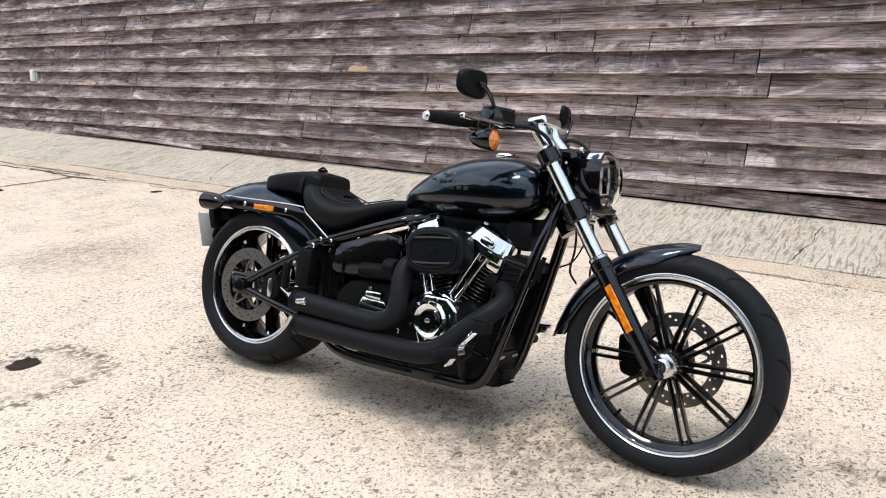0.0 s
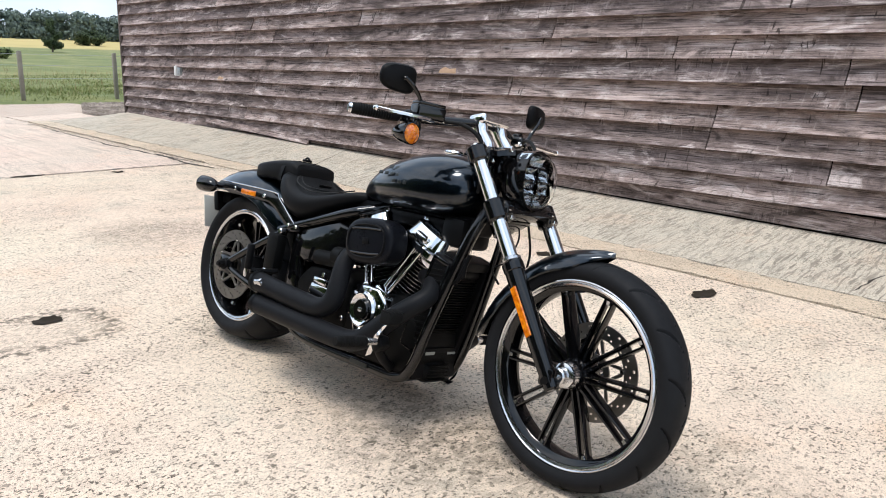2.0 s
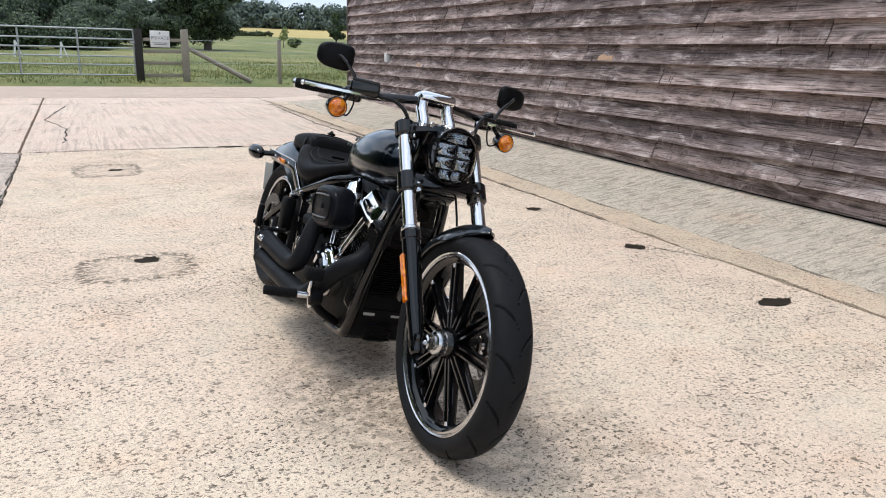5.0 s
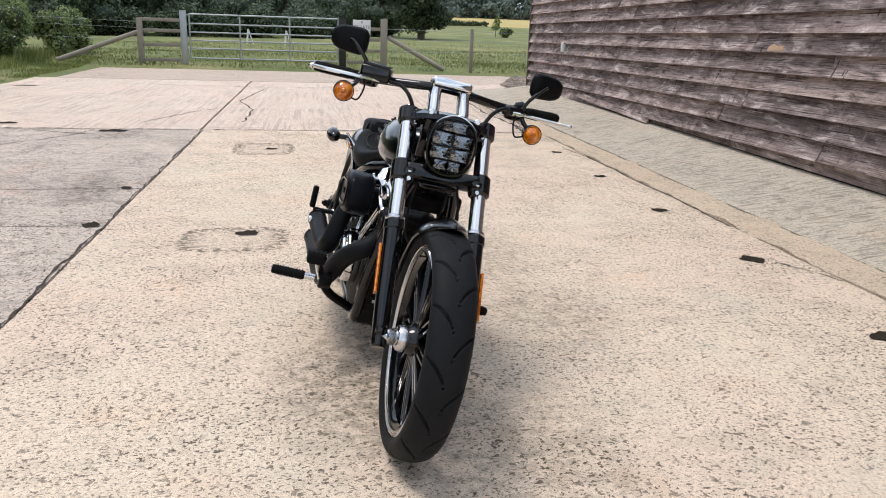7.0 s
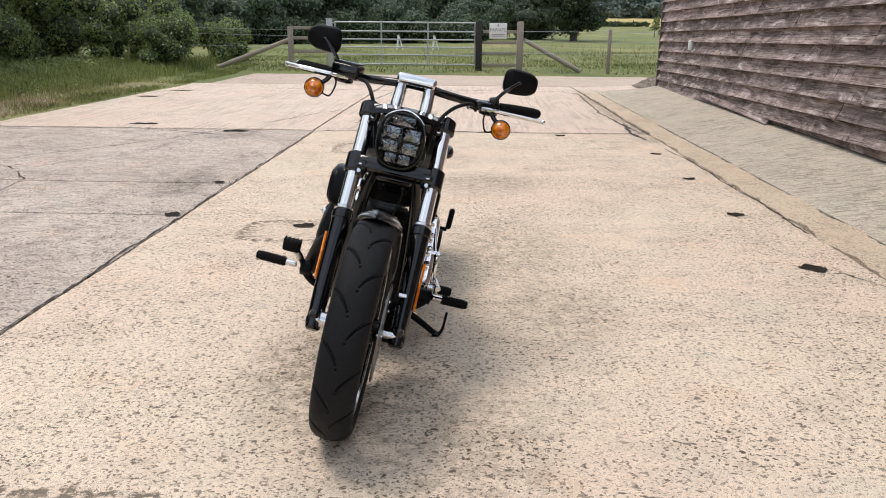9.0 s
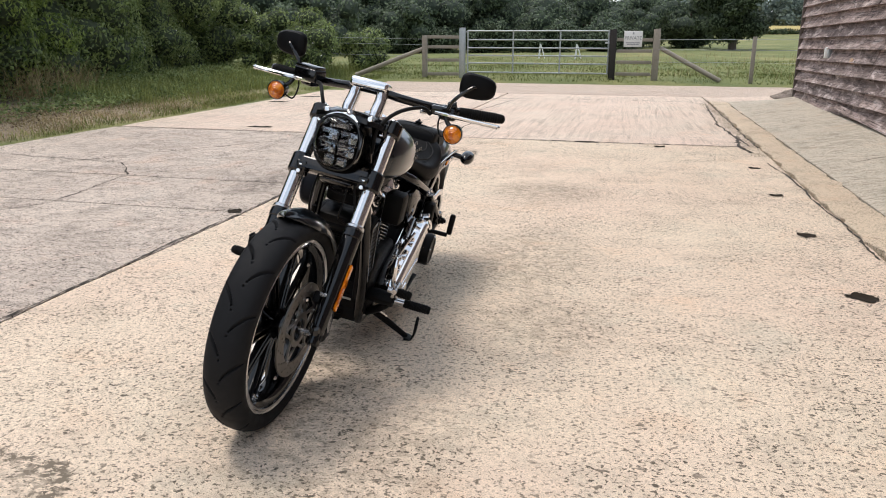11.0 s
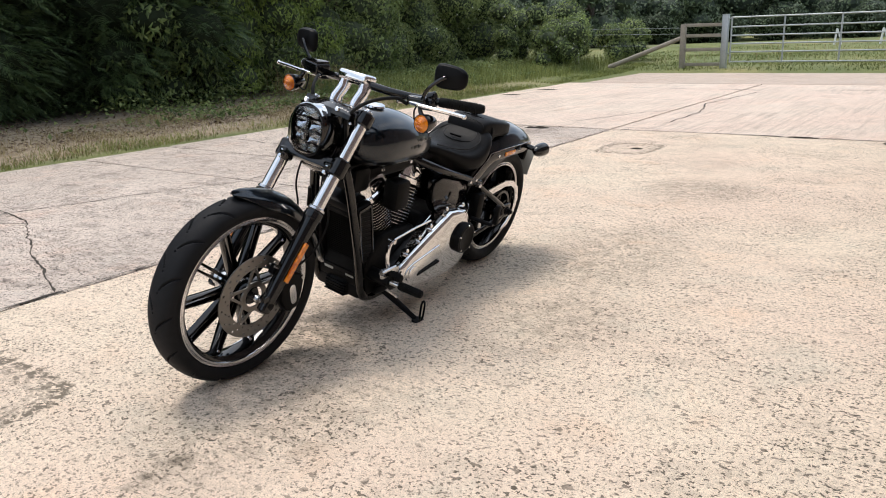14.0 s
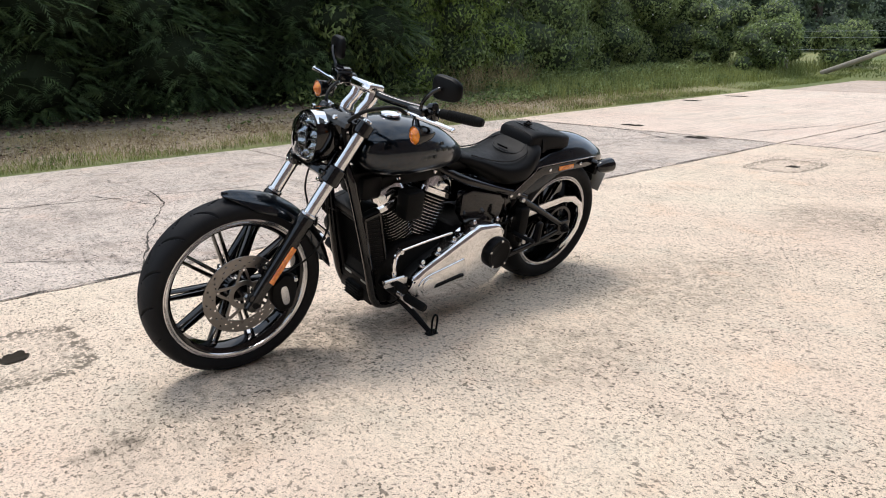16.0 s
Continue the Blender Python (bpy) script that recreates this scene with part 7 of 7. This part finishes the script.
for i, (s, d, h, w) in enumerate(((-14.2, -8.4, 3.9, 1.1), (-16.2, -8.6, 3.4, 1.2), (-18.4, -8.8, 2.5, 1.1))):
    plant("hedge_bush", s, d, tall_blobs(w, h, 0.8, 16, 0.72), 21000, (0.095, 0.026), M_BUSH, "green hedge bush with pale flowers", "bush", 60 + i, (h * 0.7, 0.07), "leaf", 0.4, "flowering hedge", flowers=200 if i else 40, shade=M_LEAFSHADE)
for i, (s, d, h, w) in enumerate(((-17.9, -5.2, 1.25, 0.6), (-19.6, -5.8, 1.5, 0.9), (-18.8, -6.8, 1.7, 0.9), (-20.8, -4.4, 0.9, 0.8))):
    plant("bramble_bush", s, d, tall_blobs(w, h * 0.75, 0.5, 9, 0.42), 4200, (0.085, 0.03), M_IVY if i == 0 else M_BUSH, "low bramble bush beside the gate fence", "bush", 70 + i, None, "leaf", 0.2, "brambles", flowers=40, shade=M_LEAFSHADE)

# trees beyond the gate
FAR_TREES = [(-36.0, -12.5, 3.9, 2.2), (-40.0, -17.5, 5.2, 2.6), (-34.0, -19.0, 4.6, 2.5), (-29.0, -14.0, 2.9, 1.8), (-44.0, -13.0, 5.0, 2.5), (-46.0, -9.5, 5.0, 2.4), (-49.0, -6.2, 5.0, 2.3), (-53.0, -3.2, 4.4, 2.4), (-55.0, 0.2, 4.1, 2.3), (-58.0, 3.4, 4.2, 2.3),
             (-50.0, -13.0, 5.8, 2.8), (-62.0, -6.0, 5.7, 3.0), (-64.0, -1.0, 5.3, 2.9), (-66.0, 4.0, 5.2, 2.8), (-60.0, -12.0, 6.4, 3.2), (-62.0, 7.4, 4.6, 2.2), (-42.0, -9.8, 3.4, 1.8), (-47.5, -2.2, 2.6, 1.7), (-50.0, 1.6, 2.4, 1.6)]
for i, (s, d, h, w) in enumerate(FAR_TREES):
    h *= 0.88
    r2 = np.random.default_rng(200 + i)
    bl = lumps(r2, (0, 0, h * 0.48), (w, w, h * 0.46), 30, w * 0.42)
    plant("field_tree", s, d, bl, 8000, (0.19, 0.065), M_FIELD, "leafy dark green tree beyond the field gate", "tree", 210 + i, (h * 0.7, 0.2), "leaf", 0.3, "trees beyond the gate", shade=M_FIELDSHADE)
r2 = np.random.default_rng(77)
plant("oak_tree", -55.0, 9.9, lumps(r2, (0, 0, 3.9), (2.5, 2.4, 3.2), 56, 0.95) + lumps(r2, (0.3, 0.6, 1.2), (2.0, 2.0, 0.5), 12, 0.55), 22000, (0.2, 0.07), M_DARKOAK, "dark spreading oak tree standing in the meadow", "tree", 78, (4.4, 0.28), "leaf", 0.4)
plant("small_tree", -105.7, 35.3, [b for z, w, n in ((0.9, 1.25, 9), (1.5, 1.2, 8), (2.2, 0.95, 7), (2.9, 0.6, 5), (3.6, 0.3, 3)) for b in lumps(r2, (0, 0, z), (w, w, 0.25), n, 0.42)], 3600, (0.26, 0.10), M_OAK, "dark conical young tree alone in the meadow", "tree", 79, (3.2, 0.12))
plant("sapling", -77.6, 20.8, lumps(r2, (0, 0, 1.3), (0.35, 0.35, 0.9), 9, 0.3), 500, (0.16, 0.06), M_BUSH, "thin sapling standing in the meadow", "tree", 80, (1.8, 0.04), dense=False)
plant("meadow_bush", -77.0, 21.7, lumps(r2, (0, 0, 0.5), (0.8, 0.8, 0.35), 8, 0.4), 900, (0.16, 0.06), M_BUSH, "low bush beside the sapling", "bush", 81)
plant("meadow_bush", -152.5, 57.6, lumps(r2, (0, 0, 1.5), (2.7, 2.7, 1.2), 26, 0.95), 3600, (0.34, 0.13), M_OAK, "large round bush at the field edge", "bush", 82)


for i, (s, d) in enumerate(((-41.0, -11.5), (-42.5, -8.2), (-44.5, -4.8), (-46.0, -1.4), (-47.0, 2.2), (-39.0, -15.0))):
    r2 = np.random.default_rng(300 + i)
    plant("field_bush", s, d, lumps(r2, (0, 0, 0.8), (1.9, 1.9, 0.7), 16, 0.75), 3600, (0.15, 0.05), M_FIELD, "low dark thicket at the foot of the trees", "bush", 310 + i, group="thicket beyond the gate")


def far_woods():
    """A belt of woodland along the skyline."""
    rng = np.random.default_rng(5)
    blobs = []
    for k in range(420):
        d = -260 + 520 * k / 420 + rng.uniform(-1.5, 1.5)
        s = -214 + 0.10 * abs(d) + rng.uniform(-7, 7)
        h = rng.uniform(5.6, 7.4) + 1.8 * noise.noise((d * 0.05, 0.3, 0))
        z = terrain(s, d)
        for f in (0.18, 0.45, 0.75):
            w = rng.uniform(2.2, 3.2) * (1.2 - 0.45 * f)
            blobs.append((s + rng.uniform(-1, 1), d + rng.uniform(-1, 1), z + h * f, w, w, h * 0.27))
    pts, nor = cloud_points(blobs, 150000, rng, 0.7)
    v, f = leaves(pts, nor, 0.8, 0.36, 0.2, rng)
    ob = thing("far_woods", YARD, "belt of distant dark green woodland on the skyline", "woods", kind="stuff")
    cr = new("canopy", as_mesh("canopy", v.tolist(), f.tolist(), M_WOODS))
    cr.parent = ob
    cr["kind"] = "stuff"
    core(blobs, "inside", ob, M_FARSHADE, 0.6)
    h = thing("field_hedge", YARD, "low dark hedge line between meadow and straw field", "hedge", kind="stuff")
    bl = [(-126 + rng.uniform(-0.5, 0.5), 9 + 0.5 * k, terrain(-126, 6) + 0.3, 0.7, 0.6, rng.uniform(0.3, 0.55)) for k in range(44)]
    pts, nor = cloud_points(bl, 4000, rng, 0.8)
    v, f = leaves(pts, nor, 0.3, 0.12, 0.1, rng)
    cr = new("hedge_leaves", as_mesh("hedge_leaves", v.tolist(), f.tolist(), M_OAK))
    cr.parent = h
    cr["kind"] = "stuff"


far_woods()


def blades(name, spots, height, width, material, label, seed, lean=0.35):
    """Grass: single bent blades, one object."""
    rng = np.random.default_rng(seed)
    n = len(spots)
    base = np.array([yard(a, b, terrain(a, b) - 0.01) for a, b in spots])
    ang = rng.uniform(0, 2 * math.pi, n)
    h = (height * rng.uniform(0.45, 1.35, n))[:, None]
    side = np.stack([np.cos(ang), np.sin(ang), np.zeros(n)], 1) * width
    la = rng.uniform(0, 2 * math.pi, n)
    ln = np.stack([np.cos(la), np.sin(la), np.zeros(n)], 1) * (lean * rng.uniform(0.2, 1.3, n))[:, None] * h
    up = np.array([0, 0, 1.0]) * h
    q = np.stack([base - side, base + side, base + up * 0.6 + ln * 0.4 + side * 0.7, base + up * 0.6 + ln * 0.4 - side * 0.7, base + up * 0.95 + ln], 1).reshape(-1, 3)
    i = np.arange(n)[:, None] * 5
    faces = [tuple(r) for r in (i + np.array([[0, 1, 2, 3]])).tolist()] + [tuple(r) for r in (i + np.array([[3, 2, 4]])).tolist()]
    ob = new(name, as_mesh(name, q.tolist(), faces, material))
    return tagged(ob, label, "grass", kind="stuff")


def scatter(n, s0, s1, d0, d1, seed, keep=None):
    rng = np.random.default_rng(seed)
    out = []
    while len(out) < n:
        s, d = rng.uniform(s0, s1), rng.uniform(d0, d1)
        if keep is None or rng.random() < keep(s, d):
            out.append((s, d))
    return out


def patchy(s, d):
    return max(0.02, 0.55 + 0.9 * noise.noise((s * 0.8, d * 0.8, 2.2)))


def edge_bias(s, d):
    near = max(0.0, 1 - (-3.38 - d) / 0.75)
    far = max(0.0, min(1.0, (-7.5 - s) / 3.0))
    return max(0.0, (0.9 * near + far * (0.35 + 0.3 * near)) * (0.5 + 0.9 * noise.noise((s * 0.9, d * 0.9, 7.7))))


def dry_bias(s, d):
    return max(0.0, min(1.0, (s + 13.5) / 4)) * max(0.12, 0.5 + 0.9 * noise.noise((s * 1.1, d * 1.1, 2.2)))


blades("verge_grass", scatter(30000, -20.5, 7.0, -6.8, -3.40, 1, edge_bias), 0.075, 0.004, M_GRASS, "short green grass of the verge along the concrete", 2, 0.6)
blades("dry_grass", scatter(30000, -13.0, 7.0, -5.6, -3.5, 3, dry_bias), 0.070, 0.003, M_STRAW, "dry straw-coloured grass mixed into the verge", 4, 0.9)
for k, (s, d, n) in enumerate(((-10.2, -6.3, 260), (-9.5, -6.5, 300), (-10.7, -6.6, 160), (-9.0, -6.2, 110))):
    blades("tall_dry_grass", [(s + prng.normal() * 0.22, d + prng.normal() * 0.13) for _ in range(n)], 0.55, 0.0035, M_STRAW, "tuft of tall dry grass in front of the hedge", 6 + 20 * k, 0.7)
blades("tall_verge_grass", scatter(9000, -20.5, -9.5, -7.4, -4.2, 7, patchy), 0.26, 0.006, M_GRASS, "taller green grass and weeds below the hedge", 8)
blades("meadow_grass", scatter(42000, -34.0, -18.6, -6.0, 26.0, 9, lambda s, d: max(0.05, 1.25 - (-18.6 - s) / 14) * max(0.1, 0.5 + noise.noise((s * 0.6, d * 0.6, 4.1)))), 0.075, 0.008, M_MEADOW, "rough green meadow grass behind the gate", 10, 0.9)
blades("meadow_seed_heads", scatter(2600, -40.0, -19.5, -4.0, 30.0, 11, patchy), 0.24, 0.006, M_STRAW, "pale seed heads in the meadow grass", 12)


def weeds():
    """Low broad-leaved weeds and fallen litter along the foot of the hedge."""
    rng = np.random.default_rng(31)
    sp = scatter(12000, -18.0, 7.0, -7.4, -4.6, 32, lambda s, d: patchy(s, d) * max(0.05, min(1.0, (-4.5 - s) / 2.5)))
    pts = np.array([(s, d, terrain(s, d) + rng.uniform(0.0, 0.16) * (1.6 if d < -6.0 else 0.8)) for s, d in sp])
    nor = np.tile(np.array([0, 0, 1.0]), (len(pts), 1))
    v, f = leaves(pts, nor, 0.075, 0.026, 0.0, rng)
    ob = new("weeds", as_mesh("weeds", v.tolist(), f.tolist(), M_BUSH))
    ob.matrix_world = YARD
    tagged(ob, "low green weeds along the foot of the hedge", "weeds", kind="stuff")
    sp = scatter(11000, -9.0, 7.0, -7.8, -4.2, 33, patchy)
    pts = np.array([(s, d, terrain(s, d) + 0.012) for s, d in sp])
    v, f = leaves(pts, np.tile(np.array([0, 0, 1.6]), (len(pts), 1)), 0.05, 0.016, 0.0, rng)
    ob = new("leaf_litter", as_mesh("leaf_litter", v.tolist(), f.tolist(), foliage_mat("dead_leaves", (0.07, 0.045, 0.03), (0.26, 0.18, 0.12), 0.8)))
    ob.matrix_world = YARD
    tagged(ob, "brown dead leaves and twigs on the soil", "leaf litter", kind="stuff")


weeds()


def gravel():
    rng = np.random.default_rng(41)
    verts, faces = [], []
    base = [(-1, -1, 0), (1, -1, 0), (1, 1, 0), (-1, 1, 0), (0, 0, 1.1), (0.2, 0.1, -0.6)]
    fc = [(0, 1, 4), (1, 2, 4), (2, 3, 4), (3, 0, 4), (1, 0, 5), (2, 1, 5), (3, 2, 5), (0, 3, 5)]
    for k in range(5200):
        s, d = rng.uniform(-17.6, -13.4), rng.uniform(6.05, 8.6)
        if d < 6.0 + (-14.4 - s) * 0.35 and s < -14.4:
            continue
        r, a = rng.uniform(0.012, 0.034), rng.uniform(0, 6.28)
        n = len(verts)
        for x, y, z in base:
            x, y, z = x * rng.uniform(0.6, 1.2), y * rng.uniform(0.6, 1.2), z * rng.uniform(0.6, 1)
            verts.append((s + r * (x * math.cos(a) - y * math.sin(a)), d + r * (x * math.sin(a) + y * math.cos(a)), 0.052 + r * (0.2 + z * 0.8)))
        faces += [tuple(n + i for i in f) for f in fc]
    ob = new("gravel", as_mesh("gravel", verts, faces, M_STONE))
    ob.matrix_world = YARD
    tagged(ob, "loose brown gravel at the corner of the barn", "gravel", kind="stuff")


gravel()


def rubble():
    """Crumbled concrete and grit along the broken joint by the haunch."""
    rng = np.random.default_rng(43)
    verts, faces = [], []
    base = [(-1, -1, 0), (1, -1, 0), (1, 1, 0), (-1, 1, 0), (0.1, 0, 0.9)]
    fc = [(0, 1, 4), (1, 2, 4), (2, 3, 4), (3, 0, 4)]
    for k in range(2600):
        s = rng.uniform(-13.2, -6.7) if k < 1500 else rng.normal(-2.06, 0.07) if k < 1580 else rng.uniform(-6.7, -1.6)
        d = (4.74 if k < 1500 else 4.66 if k < 1580 else 4.80) + 0.03 * math.sin(2.1 * s) + rng.normal() * 0.055
        r, a = rng.uniform(0.003, 0.011) if k < 1580 else rng.uniform(0.0015, 0.005), rng.uniform(0, 6.28)
        n = len(verts)
        for x, y, z in base:
            x, y, z = x * rng.uniform(0.5, 1.2), y * rng.uniform(0.5, 1.2), z * rng.uniform(0.6, 1)
            verts.append((s + r * (x * math.cos(a) - y * math.sin(a)), d + r * (x * math.sin(a) + y * math.cos(a)), slab_height(s, d, 0.0) + r * z))
        faces += [tuple(n + i for i in f) for f in fc]
    ob = new("rubble", as_mesh("rubble", verts, faces, foliage_mat("concrete_crumbs", (0.26, 0.215, 0.165), (0.60, 0.50, 0.39), 0.9)))
    ob.matrix_world = YARD
    tagged(ob, "crumbled concrete grit along the broken joint", "rubble", kind="stuff")


rubble()
for i, d in enumerate((-0.7, 0.9)):
    j = thing("jump_stand", YARD @ Matrix.Translation((-33, d, terrain(-33, d))), "small white slanted stand in the meadow", "stand", "meadow stands")
    part("upright", cyl((0, 0, 0), (0, 0.06, 0.62), 0.04, 0.035, 10), M_WHITE, j)
    part("strut", cyl((0, 0.26, 0), (0, 0.08, 0.58), 0.025, 0.025, 10), M_WHITE, j)
